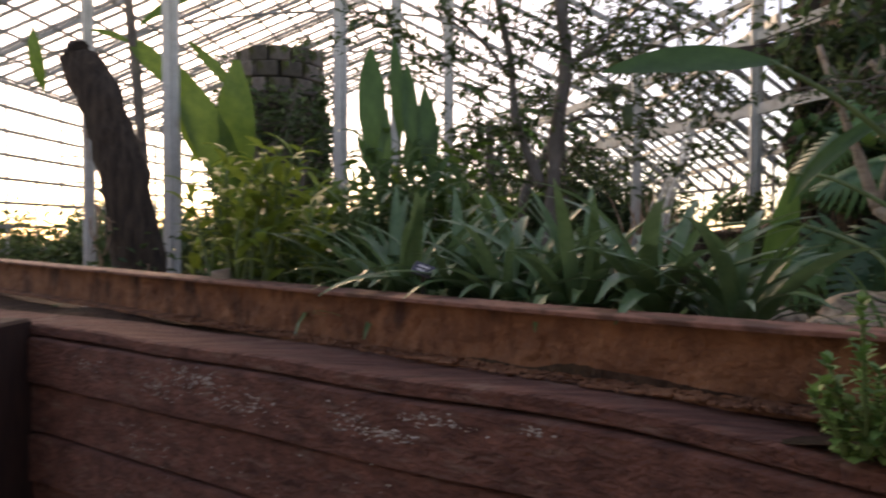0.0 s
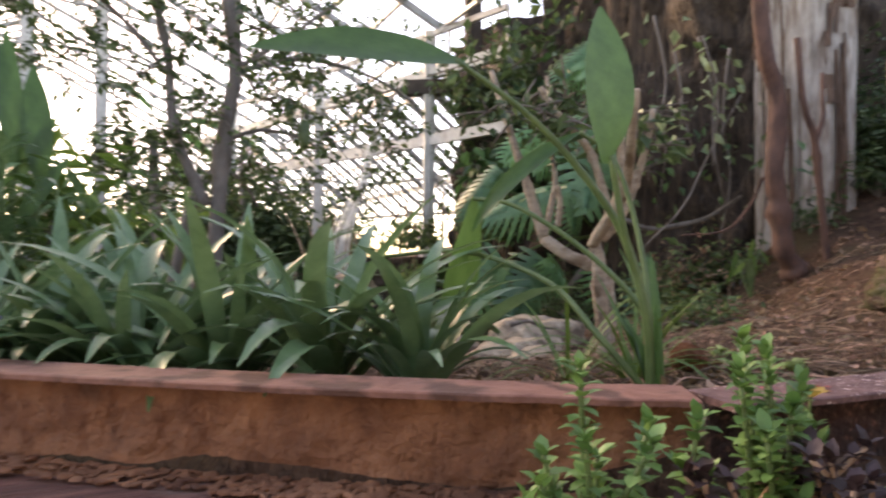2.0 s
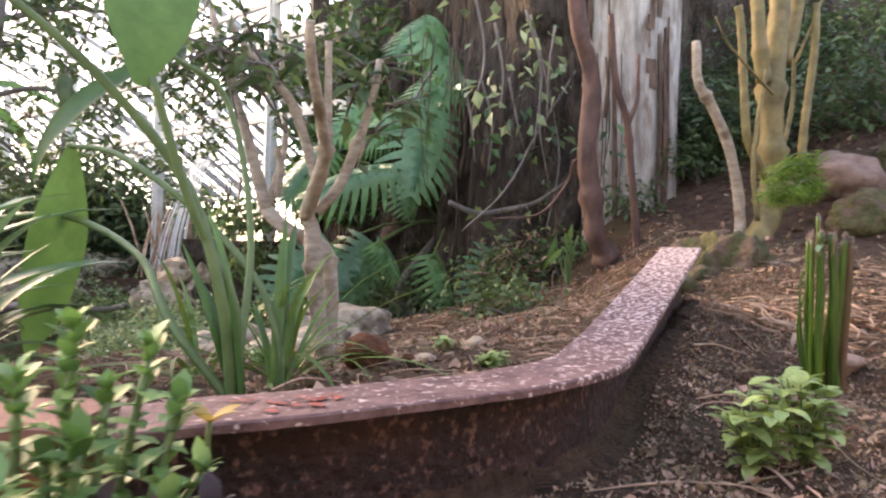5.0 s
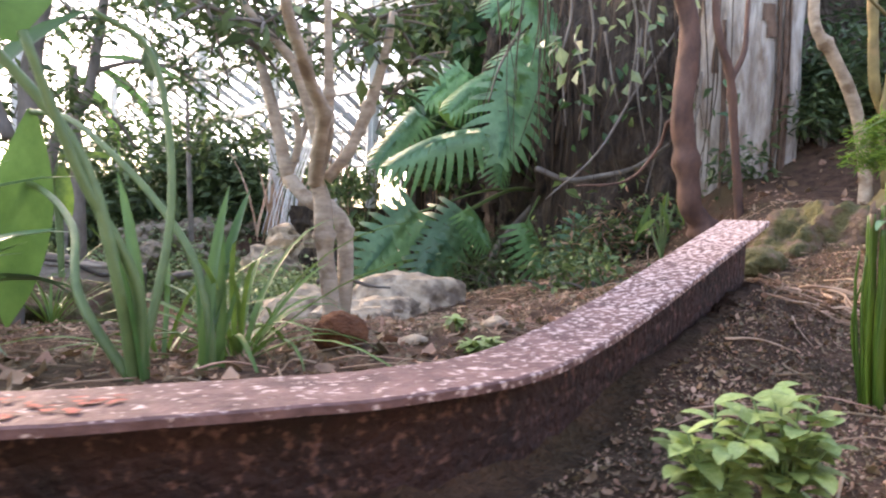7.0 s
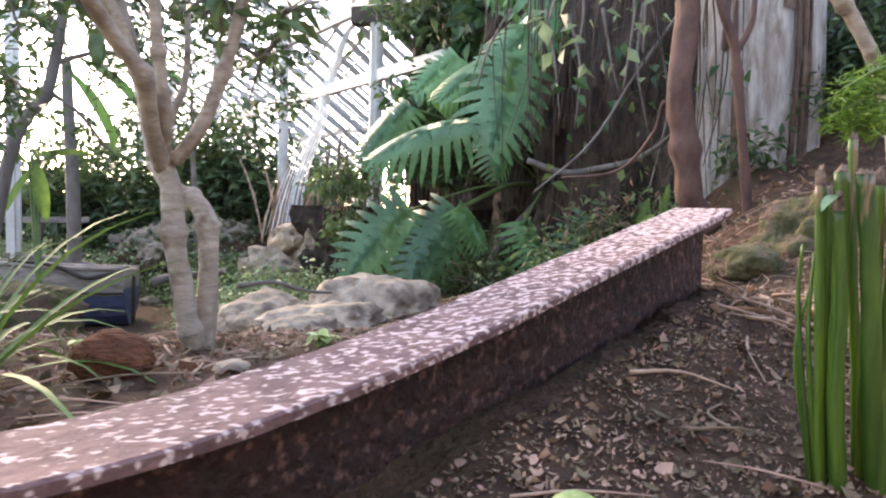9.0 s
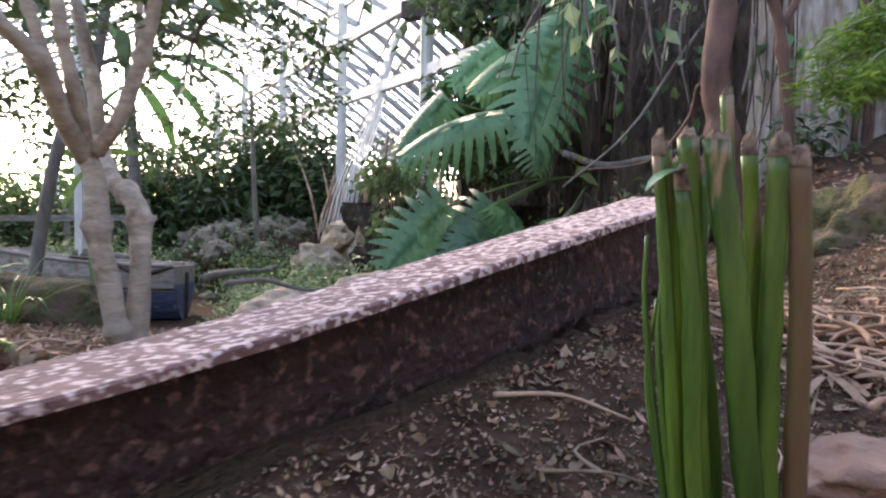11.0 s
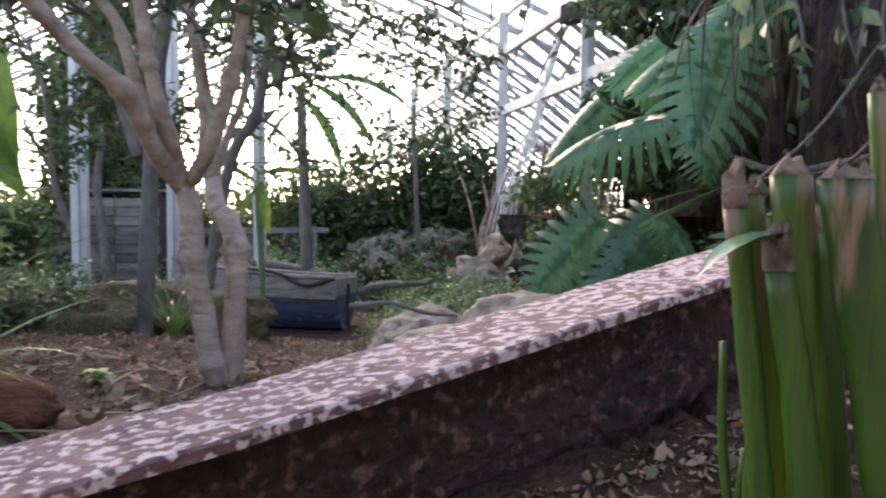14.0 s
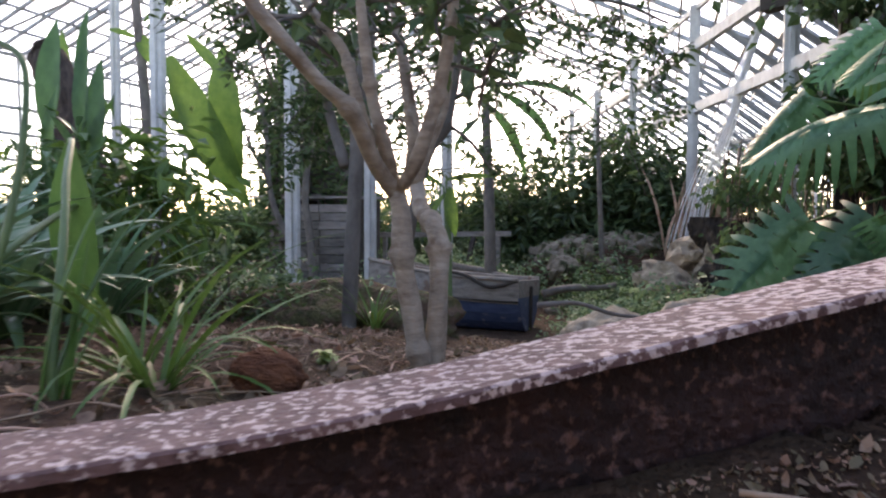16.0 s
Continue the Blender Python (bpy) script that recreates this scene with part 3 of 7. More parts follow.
def greenhouse():
    # side aisle: a row of posts along the depth with three beams, and glazing bars sloping down and outwards
    row = [(4.2, 10.0), (3.24, 13.0), (2.13, 16.5), (1.02, 20.0), (-0.1, 23.5)]
    for x, y in row:
        post("post", x, y, level(x, y) - 0.05, 4.85, 0.17, WHITE_METAL, "white painted steel post carrying the side roof")
    d = Vector((-0.302, 0.953, 0))
    out = Vector((0.953, 0.302, 0))
    near, far = Vector((4.2, 10, 0)) - d * 1.6, Vector((-1.3, 27.4, 0))
    side = thing("wall_east", "white glazed greenhouse side roof with sloping bars", "wall", kind="structure")
    for nm, z, w, h in (("gutter_beam", 4.2, 0.1, 0.16), ("top_rail", 4.8, 0.06, 0.08), ("lower_beam", 3.2, 0.09, 0.15)):
        part(nm, rod(near + Vector((0, 0, z)), far + Vector((0, 0, z)), w, h), WHITE_METAL, side, smooth=False)
    for o, z in ((0.9, 3.55), (1.8, 2.95), (2.7, 2.35)):
        part("purlin", rod(near + out * o + Vector((0, 0, z)), far + out * o + Vector((0, 0, z)), 0.05, 0.06), WHITE_METAL, side, smooth=False)
    n = 34
    for k in range(n):
        p = near.lerp(far, k / n)
        part("glazing_bar", rod(p + Vector((0, 0, 4.12)), p + out * 2.7 + Vector((0, 0, 2.3)), 0.045, 0.07), GREY_METAL, side, smooth=False)
        if k % 2 == 0:
            part("upright_bar", rod(p + Vector((0, 0, 4.2)), p + Vector((0, 0, 4.8)), 0.035), WHITE_METAL, side, smooth=False)
    for x, y, z1, w in ((-1.55, 8.6, 5.6, 0.17), (-0.95, 9.6, 5.4, 0.15), (-0.25, 10.8, 5.4, 0.16), (-3.9, 9.0, 5.6, 0.2), (-5.6, 10, 5.6, 0.16)):
        post("post", x, y, level(x, y) - 0.05, z1, w, WHITE_METAL, "white painted steel post of the greenhouse frame")
    side = thing("wall_east", "white glazed greenhouse side roof with sloping bars", "wall", kind="structure")
    part("gutter_beam", merge(rod((4.72, 10.5, 4.66), (4.72, 32, 4.66), 0.09, 0.14), rod((4.80, 10.5, 4.36), (4.80, 32, 4.36), 0.04, 0.05)), WHITE_METAL, side, smooth=False)
    part("lower_beam", merge(rod((6.6, 11, 3.15), (6.6, 32, 3.15), 0.08, 0.12), rod((5.6, 11, 3.84), (5.6, 32, 3.84), 0.05, 0.07)), WHITE_METAL, side, smooth=False)
    part("sill_beam", rod((6.9, 11, 1.3), (6.9, 32, 1.3), 0.1, 0.14), WHITE_METAL, side, smooth=False)
    y = 11.0
    while y < 32:
        part("glazing_bar", rod((4.74, y, 4.6), (6.9, y, 2.9), 0.05, 0.07), GREY_METAL, side, smooth=False)
        y += 0.62
    for k in range(14):
        y = 11 + k * 1.5
        part("upright_bar", rod((6.9, y, 1.2), (6.9, y, 2.95), 0.05, 0.05), WHITE_METAL, side, smooth=False)
    back = thing("wall_north", "white glazed greenhouse end wall with thin bars", "wall", kind="structure")
    for x in range(-16, 9):
        part("upright_bar", rod((x * 1.2, 31, 0), (x * 1.2, 31, 8.5 - abs(x * 1.2 + 2) * 0.25), 0.06), WHITE_METAL, back, smooth=False)
    for z in (1.2, 2.4, 3.6, 4.8, 6.0):
        part("rail", rod((-19, 31, z), (9.5, 31, z), 0.07), WHITE_METAL, back, smooth=False)
    west = thing("wall_west", "white glazed greenhouse side wall with close bars", "wall", kind="structure")
    for k in range(24):
        y = 4 + k * 1.15
        part("upright_bar", rod((-11.5, y, 0), (-11.5, y, 5.2), 0.05), WHITE_METAL, west, smooth=False)
    # Rails take the darker grey: their backlit look is put into the colour.
    for z in (0.9, 1.5, 2.1, 2.7, 3.3, 3.9, 4.5, 5.1):
        part("rail", rod((-11.5, 3, z), (-11.5, 31, z), 0.08), GREY_METAL, west, smooth=False)
    roof = Geo()
    # main roof: rafters from the gutters up to a ridge, purlins along, light ties between posts
    ridge_x, ridge_z = -3.2, 8.6
    y = 6.5
    while y < 31:
        r = rod((-11.5, y, 5.15), (ridge_x, y, ridge_z - 0.05), 0.05, 0.07)
        roof.add(r.v, r.f)
        y += 0.62
    y = 6.0
    while y < 32:
        r = rod((4.3, y, 4.85), (ridge_x, y, ridge_z), 0.07, 0.1)
        roof.add(r.v, r.f)
        r = rod((-11.5, y, 5.2), (ridge_x, y, ridge_z), 0.07, 0.1)
        roof.add(r.v, r.f)
        y += 1.9
    for k in range(13):
        u = k / 12
        for a, b in (((4.3, 4.85), (ridge_x, ridge_z)), ((-11.5, 5.2), (ridge_x, ridge_z))):
            x, z = a[0] + (b[0] - a[0]) * u, a[1] + (b[1] - a[1]) * u
            r = rod((x, 5, z), (x, 32, z), 0.055)
            roof.add(r.v, r.f)
    for k in range(5):
        yy = 8.5 + 3.4 * k
        r = tube([(-11.4, yy, 5.0), (-7, yy, 6.0), (-3.2, yy, 6.35), (1, yy, 5.95), (4.3, yy, 4.8)], 0.03, sides=5, per=5)
        roof.add(r.v, r.f)
    # Darker grey stands in for the backlit tone of rafters against the sky.
    single("ceiling", roof, GREY_METAL, "pale steel rafters and purlins of the glazed roof", "ceiling", smooth=False, kind="structure")
    # Added, unseen panels: they hold back low sky light so near faces darken.
    shade = thing("sky_blocking_wall", "unseen plain panels added round the place to block sky light", "wall", kind="structure")
    part("blocking_panel", box(0, -3.2, 2.1, 44, 0.2, 4.2, 0.01), CONCRETE, shade, smooth=False)
    part("blocking_panel", box(16, 12, 1.9, 0.2, 30, 3.8, 0.01), CONCRETE, shade, smooth=False)
    part("blocking_panel", box(-17.5, 10, 0.4, 0.2, 44, 0.8, 0.01), CONCRETE, shade, smooth=False)


greenhouse()

# ---- trees ----


def tree(name, label, trunk_mat, limbs, at):
    """limbs: (part name, points, first radius, last radius, knots)."""
    t = thing(name, label, "tree", at)
    o = Vector(at)
    for i, (pn, pts, r0, r1, knots) in enumerate(limbs):
        if pn == "trunk":
            x, y, z = pts[0]
            pts = [(x, y, min(z - 0.05, level(x, y) - 0.08))] + list(pts)
        part(pn, tube([Vector(p) - o for p in pts], r0, r1, sides=12, wob=0.25, knots=knots, per=7, seed=i), trunk_mat, t)
    return t


def crown(parent, origin, places, size, mat, seed, per=60, spread=0.4, name="crown", droop=0.3, aspect=2.2, twigs=True, twig_mat=None):
    """Leaves in loose sprays round the places, with thin twigs; gaps between the sprays stay open."""
    rnd = random.Random(seed)
    g, tw = Geo(), Geo()
    o = Vector(origin)
    for p in places:
        p = Vector(p) - o
        for s in range(5):
            d = Vector((rnd.gauss(0, 1), rnd.gauss(0, 1), rnd.gauss(0, 0.7))).normalized() * spread * rnd.uniform(0.6, 1.5)
            if twigs:
                q = tube([p, p + d * 0.5 + Vector((0, 0, 0.06 * spread)), p + d], 0.008, 0.003, sides=4, per=2)
                tw.add(q.v, q.f)
            pts = []
            for k in range(per // 5):
                u = rnd.random() ** 0.7
                pts.append(p + d * u + Vector((rnd.gauss(0, 0.12), rnd.gauss(0, 0.12), rnd.gauss(0, 0.12))) * spread)
            leaflets(g, pts, size, rnd, droop=droop, aspect=aspect)
    part(name, g, mat, parent, smooth=False)
    if twigs and tw.v:
        part("twig_spray", tw, twig_mat or BARK_GREY, parent)


TF = (2.19, 3.10, 1.0)
t1 = tree("tree", "pale tan twin-trunked tree with pruned limbs in the bed", BARK_TAN, [
    ("trunk", [(2.18, 3.08, 1.00), (2.15, 3.08, 1.13), (2.12, 3.07, 1.33), (2.11, 3.07, 1.47), (2.09, 3.08, 1.54)], 0.033, 0.030, (0.3, 0.62)),
    ("trunk", [(2.20, 3.12, 1.00), (2.21, 3.12, 1.16), (2.21, 3.14, 1.35), (2.18, 3.17, 1.43), (2.10, 3.28, 1.48), (2.04, 3.40, 1.56)], 0.034, 0.027, (0.52, 0.72)),
    ("limb", [(2.04, 3.40, 1.56), (2.00, 3.46, 1.77), (1.96, 3.50, 1.94), (1.90, 3.55, 2.18), (1.85, 3.60, 2.40)], 0.027, 0.014, (0.3,)),
    ("limb", [(2.04, 3.40, 1.57), (2.09, 3.42, 1.72), (2.13, 3.45, 1.86), (2.13, 3.50, 2.10), (2.11, 3.50, 2.38)], 0.016, 0.010, ()),
    ("limb", [(2.09, 3.08, 1.53), (2.07, 2.97, 1.62), (2.06, 2.84, 1.74), (2.01, 2.75, 1.81), (1.95, 2.66, 1.91), (1.91, 2.60, 1.98), (1.88, 2.55, 2.08)], 0.027, 0.014, (0.35,)),
    ("limb", [(2.09, 3.07, 1.56), (2.10, 2.95, 1.69), (2.09, 2.90, 1.82), (2.08, 2.88, 1.95), (2.07, 2.86, 2.13)], 0.021, 0.013, (0.5,)),
    ("limb", [(2.07, 2.94, 1.66), (2.02, 2.95, 1.82), (1.97, 2.97, 1.94), (1.87, 3.00, 2.05), (1.77, 3.02, 2.18)], 0.019, 0.011, (0.4,)),
    ("limb", [(2.12, 3.06, 1.55), (2.19, 3.02, 1.65), (2.25, 3.00, 1.80), (2.29, 2.98, 1.95), (2.32, 2.96, 2.13)], 0.023, 0.014, (0.5,)),
    ("stub_limb", [(2.05, 3.30, 1.62), (2.06, 3.30, 1.73), (2.04, 3.30, 1.81)], 0.016, 0.013, (0.9,)),
], TF)

RED_AT = (4.95, 4.45, 1.25)
tree("tree", "slender reddish-brown trunk with healed branch knots", BARK_RED, [
    ("trunk", [(5.19, 4.45, 1.25), (5.06, 4.45, 1.42), (4.96, 4.45, 1.56), (4.90, 4.45, 1.93), (4.84, 4.45, 2.17), (4.88, 4.45, 2.52), (4.86, 4.45, 2.82), (4.73, 4.45, 3.14), (4.65, 4.45, 3.64)], 0.085, 0.06, (0.2, 0.42)),
    ("branch", [(4.90, 4.45, 1.97), (4.79, 4.50, 2.12), (4.79, 4.60, 1.95), (4.61, 4.70, 1.71), (4.32, 4.90, 1.66)], 0.016, 0.007, ()),
], RED_AT)
tree("tree", "thin brown trunk beside the old stump", BARK_RED, [
    ("trunk", [(5.29, 4.30, 1.21), (5.24, 4.30, 1.63), (5.17, 4.30, 2.07), (5.11, 4.30, 2.43), (4.98, 4.30, 2.72), (4.91, 4.30, 3.20)], 0.032, 0.024, (0.6,)),
    ("branch", [(5.12, 4.30, 2.40), (5.27, 4.35, 2.63), (5.33, 4.40, 3.00)], 0.022, 0.015, ()),
], (5.0, 4.3, 1.3))
tree("tree", "yellow-barked multi-stemmed tree on the mound", BARK_YELLOW, [
    ("trunk", [(5.71, 3.60, 1.45), (5.87, 3.60, 1.77), (5.90, 3.60, 2.20), (5.87, 3.60, 2.66), (5.93, 3.60, 3.18), (5.96, 3.60, 3.94)], 0.092, 0.07, (0.22, 0.36, 0.5, 0.66)),
    ("stem", [(5.74, 3.55, 1.99), (5.51, 3.55, 2.25), (5.45, 3.55, 2.64), (5.40, 3.55, 3.02), (5.36, 3.55, 3.15)], 0.03, 0.026, ()),
    ("stem", [(5.95, 3.55, 1.94), (6.06, 3.50, 2.01), (6.14, 3.50, 2.44), (6.24, 3.50, 2.98), (6.25, 3.50, 3.34)], 0.03, 0.028, ()),
    ("stem", [(5.77, 3.60, 2.69), (5.68, 3.60, 3.09), (5.61, 3.60, 3.75)], 0.055, 0.04, (0.3, 0.6)),
    ("stem", [(5.58, 3.50, 1.67), (5.51, 3.50, 2.02), (5.55, 3.50, 2.38), (5.64, 3.50, 2.74)], 0.018, 0.014, ()),
    ("stem", [(6.08, 3.65, 2.17), (6.30, 3.70, 2.59), (6.32, 3.70, 2.98)], 0.02, 0.014, ()),
    ("twig", [(6.16, 3.60, 2.89), (6.38, 3.55, 3.35), (6.51, 3.50, 3.76)], 0.012, 0.006, ()),
    ("twig", [(5.72, 3.50, 2.58), (5.09, 3.40, 2.77), (4.91, 3.40, 2.94)], 0.01, 0.005, ()),
    ("stem", [(6.02, 3.60, 2.87), (6.15, 3.60, 3.27), (6.27, 3.60, 3.93)], 0.055, 0.04, ()),
], (5.6, 3.6, 1.5))
tree("tree", "bare pale curved stem with a cut top", BARK_TAN, [
    ("trunk", [(5.76, 3.75, 1.47), (5.73, 3.75, 1.82), (5.61, 3.75, 2.18), (5.37, 3.75, 2.50), (5.22, 3.75, 2.64), (5.19, 3.75, 2.92)], 0.045, 0.03, (0.72,)),
], (5.6, 3.75, 1.45))


def stump():
    """The wide weathered dead trunk: fluted bark with ribs and a ragged flare at its foot."""
    def column(cx, cy, r, z0, z1, seed, flare=0.2, ribs=9, rib=0.07, widen=0.05):
        g, n, m = Geo(), 72, 40
        for j in range(m + 1):
            u = j / m
            z = z0 + (z1 - z0) * u
            for i in range(n):
                a = 2 * math.pi * i / n
                v = Vector((math.cos(a) * 2 + seed, math.sin(a) * 2, z * 0.35))
                k = 1 + rib * math.sin(ribs * a + 2.2 * noise.noise(v)) + 0.13 * noise.noise(v * 1.8) + 0.05 * noise.noise(Vector((math.cos(a) * 9, math.sin(a) * 9 + seed, z * 0.9)))
                k += flare * math.exp(-u * 9) + widen * u
                g.v.append((cx + math.cos(a) * r * k, cy + math.sin(a) * r * k, z))
        for j in range(m):
            for i in range(n):
                a = j * n + i
                b = j * n + (i + 1) % n
                g.f.append((a, b, b + n, a + n))
        return g
    def bark_plates(t, full, seed):
        """Ragged remains of brown bark, a little proud of the bare wood; more of them higher up."""
        n = 72
        for k in range(4):
            g, keep = Geo(), {}
            for f in full.f:
                j, i = f[0] // n, f[0] % n
                a = 2 * math.pi * i / n
                v = noise.noise(Vector((math.cos(a) * 1.6 + seed, math.sin(a) * 1.6, j * 0.11))) + 0.35 * noise.noise(Vector((math.cos(a) * 7, math.sin(a) * 7, j * 0.5)))
                if i // 18 != k or v + 0.05 * (j - 23) < 0.12:
                    continue
                g.f.append(tuple(keep.setdefault(q, len(keep)) for q in f))
            g.v = [full.v[q] for q in keep]
            if g.f:
                part("bark_plate", g, BARK_BROWN, t, "brown peeling bark")
    for nm, label, at, r, z1, seed, fl, ribs, rib, mat, strips, smat in (
            ("dead_tree", "wide dead tree with weathered grey wood and peeling bark", (6.12, 5.2, 0.95), 0.37, 5.2, 3, 0.22, 5, 0.06, STUMP_GREY, 12, BARK_BROWN),
            ("old_tree", "broad dark furrowed tree overgrown with vines", (6.2, 7.0, 0.7), 0.85, 6, 8, 0.12, 13, 0.05, BARK_DARK, 34, BARK_DARK)):
        t = thing(nm, label, "tree", at)
        part("trunk", column(0, 0, r, 0, z1, seed, fl, ribs, rib, 0.32 if nm == "dead_tree" else 0.05), mat, t)
        if nm == "dead_tree":
            bark_plates(t, column(0, 0, r * 1.045, 0, z1, seed, fl, ribs, rib, 0.32), seed)
        q = random.Random(seed)
        for k in range(strips):
            a = radians(q.uniform(150, 330))
            z0 = q.uniform(0.0, z1 * 0.6)
            ln = q.uniform(0.8, 2.2)
            rr = r * (1.06 + 0.05 * q.random())
            pts = [(math.cos(a + 0.04 * math.sin(i)) * rr * (1.03 if i in (0, 4) else 1), math.sin(a + 0.04 * math.sin(i)) * rr, z0 + ln * i / 4) for i in range(5)]
            part("bark_strip", tube(pts, q.uniform(0.012, 0.03), q.uniform(0.008, 0.02), sides=7, wob=0.6, per=4, seed=k), smat, t)


stump()


def bark_wall(ctrl, name, label, top, seed):
    """Dark uneven rock and bark face that closes the bed towards the right."""
    line = smooth_line(ctrl, 12)
    g, m = Geo(), 60
    for i, p in enumerate(line):
        for j in range(m + 1):
            z = 0.3 + top * j / m
            v = Vector((p.x, p.y, z))
            w = Vector((p.x, p.y, z * 0.45 + seed))
            off = 0.45 * noise.noise(w * 0.9) + 0.25 * noise.noise(w * 2.6) + 0.12 * noise.noise(w * 6.5) + 0.08 * noise.noise(v * 4) + 0.05 * noise.noise(v * 11)
            g.v.append((p.x + off - 0.05 * z, p.y + off * 0.6, z))
    for i in range(len(line) - 1):
        for j in range(m):
            a = i * (m + 1) + j
            g.f.append((a, a + 1, a + m + 2, a + m + 1))
    single(name, g, CORK, label, "rock", kind="structure")


bark_wall([(5.7, 12.0, 0), (5.9, 10.2, 0), (6.2, 9.0, 0), (6.8, 8.2, 0), (7.4, 7.2, 0), (8.4, 6.6, 0), (9.6, 6.2, 0), (11, 5, 0), (12.5, 2.5, 0)], "rock_face", "dark overgrown rock face behind the monstera", 5.0, 0)
bark_wall([(5.35, 8.3, 0), (5.45, 7.4, 0), (5.5, 6.6, 0), (5.6, 5.9, 0), (5.9, 5.45, 0), (6.5, 5.2, 0), (7.2, 5.3, 0)], "root_curtain", "dark curtain of roots and bark behind the slender trees", 5.4, 7)

bark_wall([(3.55, 10.6, 0), (3.7, 9.7, 0), (4.2, 9.1, 0), (4.9, 8.8, 0), (5.6, 9.0, 0)], "rock_face_low", "dark root-hung rock behind the falling water", 1.15, 3)

# ---- strap-leaf mass behind the long beam ----
STRAPS = [blade(rng.uniform(0.55, 0.80), rng.uniform(0.050, 0.070), bend=b, fold=0.3, seg=9, tip=0.95, base=0.55).mesh("strap_leaf", STRAP_GREEN)
          for b in (0.8, 1.15, 1.5, 1.8, 2.05, 2.3)]


def strap_clump(x, y, n, label, seed, size=1.0, meshes=STRAPS, tilt=(40, 84), name="strap_leaf_plant", group="strap-leaf clumps"):
    r = random.Random(seed)
    t = thing(name, label, "plant", (x, y, level(x, y) - 0.015), group=group)
    for i in range(n):
        yaw = i * 2.4 + r.uniform(-0.4, 0.4)
        el = radians(r.uniform(*tilt))
        k = size * r.uniform(0.75, 1.15)
        m = Matrix.Rotation(yaw, 4, "Z") @ Matrix.Translation((0, 0.02, 0)) @ Matrix.Rotation(el, 4, "X") @ Matrix.Rotation(r.uniform(-0.5, 0.5), 4, "Y") @ Matrix.Scale(k, 4)
        part("leaf", r.choice(meshes), None, t, m=m)
    return t


clumps = [(1.0, 2.42), (0.76, 2.58), (0.5, 2.68), (0.24, 2.8), (0.58, 3.0), (0.02, 3.02), (0.3, 3.22), (-0.28, 3.25), (-0.2, 3.05), (-0.08, 3.5), (-0.5, 3.55), (0.32, 3.7), (-0.75, 3.8)]
for i, (x, y) in enumerate(clumps):
    strap_clump(x, y, 36, "dense clump of dark green arching strap leaves", 20 + i, 0.92 + 0.22 * ((i * 37) % 10) / 10, tilt=(48, 88))


def grass_meshes(mat):
    return [blade(rng.uniform(0.35, 0.6), 0.014, bend=b, fold=0.3, seg=7, tip=0.9, base=0.8).mesh("grass_leaf", mat) for b in (0.7, 1.2, 1.7, 2.3)]


GRASS = grass_meshes(GRASS_GREEN)
strap_clump(1.78, 2.42, 34, "tuft of long narrow arching green leaves", 91, 1.0, GRASS, (25, 75), "grassy_tuft", "grassy tufts")
strap_clump(1.6, 2.55, 16, "tuft of long narrow arching green leaves", 92, 0.9, GRASS, (25, 75), "grassy_tuft", "grassy tufts")
strap_clump(-0.35, 2.95, 10, "tuft of long narrow arching green leaves", 93, 0.8, GRASS, (30, 80), "grassy_tuft", "grassy tufts")
for i, (x, y) in enumerate([(-0.6, 6.4), (-0.2, 6.9), (0.3, 6.6), (-1.1, 6.9), (0.9, 5.6)]):
    strap_clump(x, y, 22, "pale green tuft of upright grassy leaves", 100 + i, 1.15, GRASS, (45, 88), "grassy_tuft", "grassy tufts")

# ---- large paddle-leaf plant by the beam ----
PADDLE = blade(1.0, 0.36, bend=0.35, fold=0.12, seg=14, tip=0.97, base=0.12, wave=0.006).mesh("paddle_leaf", PADDLE_GREEN)
PADDLE_DROOP = blade(1.0, 0.30, bend=1.1, fold=0.18, seg=14, tip=0.97, base=0.12, wave=0.008).mesh("paddle_leaf_drooping", PADDLE_GREEN)


def paddle(parent, origin, base, tip, up, width=1.0, mesh=PADDLE):
    base, tip = Vector(base), Vector(tip)
    d = tip - base
    m = Matrix.Translation(base - Vector(origin)) @ oriented(d, Vector(up)) @ Matrix.Diagonal((d.length * width, d.length, d.length, 1))
    part("leaf", mesh, None, parent, m=m)


def stalk(parent, origin, pts, r0, r1, name="petiole", mat=None):
    o = Vector(origin)
    part(name, tube([Vector(p) - o for p in pts], r0, r1, sides=8, per=8), mat or STEM_GREEN, parent)


SB = (1.56, 2.10, level(1.56, 2.10) - 0.02)
bird = thing("paddle_leaf_plant", "tall plant with long arching stalks and paddle leaves beside the beam", "plant", SB)
stalk(bird, SB, [SB, (1.53, 2.08, 1.30), (1.46, 2.10, 1.54), (1.31, 2.12, 1.73), (1.16, 2.14, 1.86), (0.98, 2.16, 1.97)], 0.014, 0.007)
paddle(bird, SB, (1.01, 2.16, 1.965), (0.48, 2.15, 2.0), (0.1, -0.75, 0.65), 0.72)
stalk(bird, SB, [SB, (1.56, 2.10, 1.29), (1.46, 2.08, 1.51), (1.38, 2.05, 1.74)], 0.013, 0.008)
paddle(bird, SB, (1.36, 2.05, 1.72), (1.40, 2.05, 2.16), (0.15, -0.95, 0.2), 1.15)
stalk(bird, SB, [(1.70, 2.22, 0.98), (1.70, 2.22, 1.17), (1.67, 2.27, 1.32), (1.59, 2.36, 1.45), (1.49, 2.46, 1.56), (1.38, 2.58, 1.65), (1.28, 2.67, 1.67)], 0.011, 0.007)
paddle(bird, SB, (1.29, 2.66, 1.675), (1.225, 2.72, 1.08), (0.25, -0.95, 0.1), 0.66)
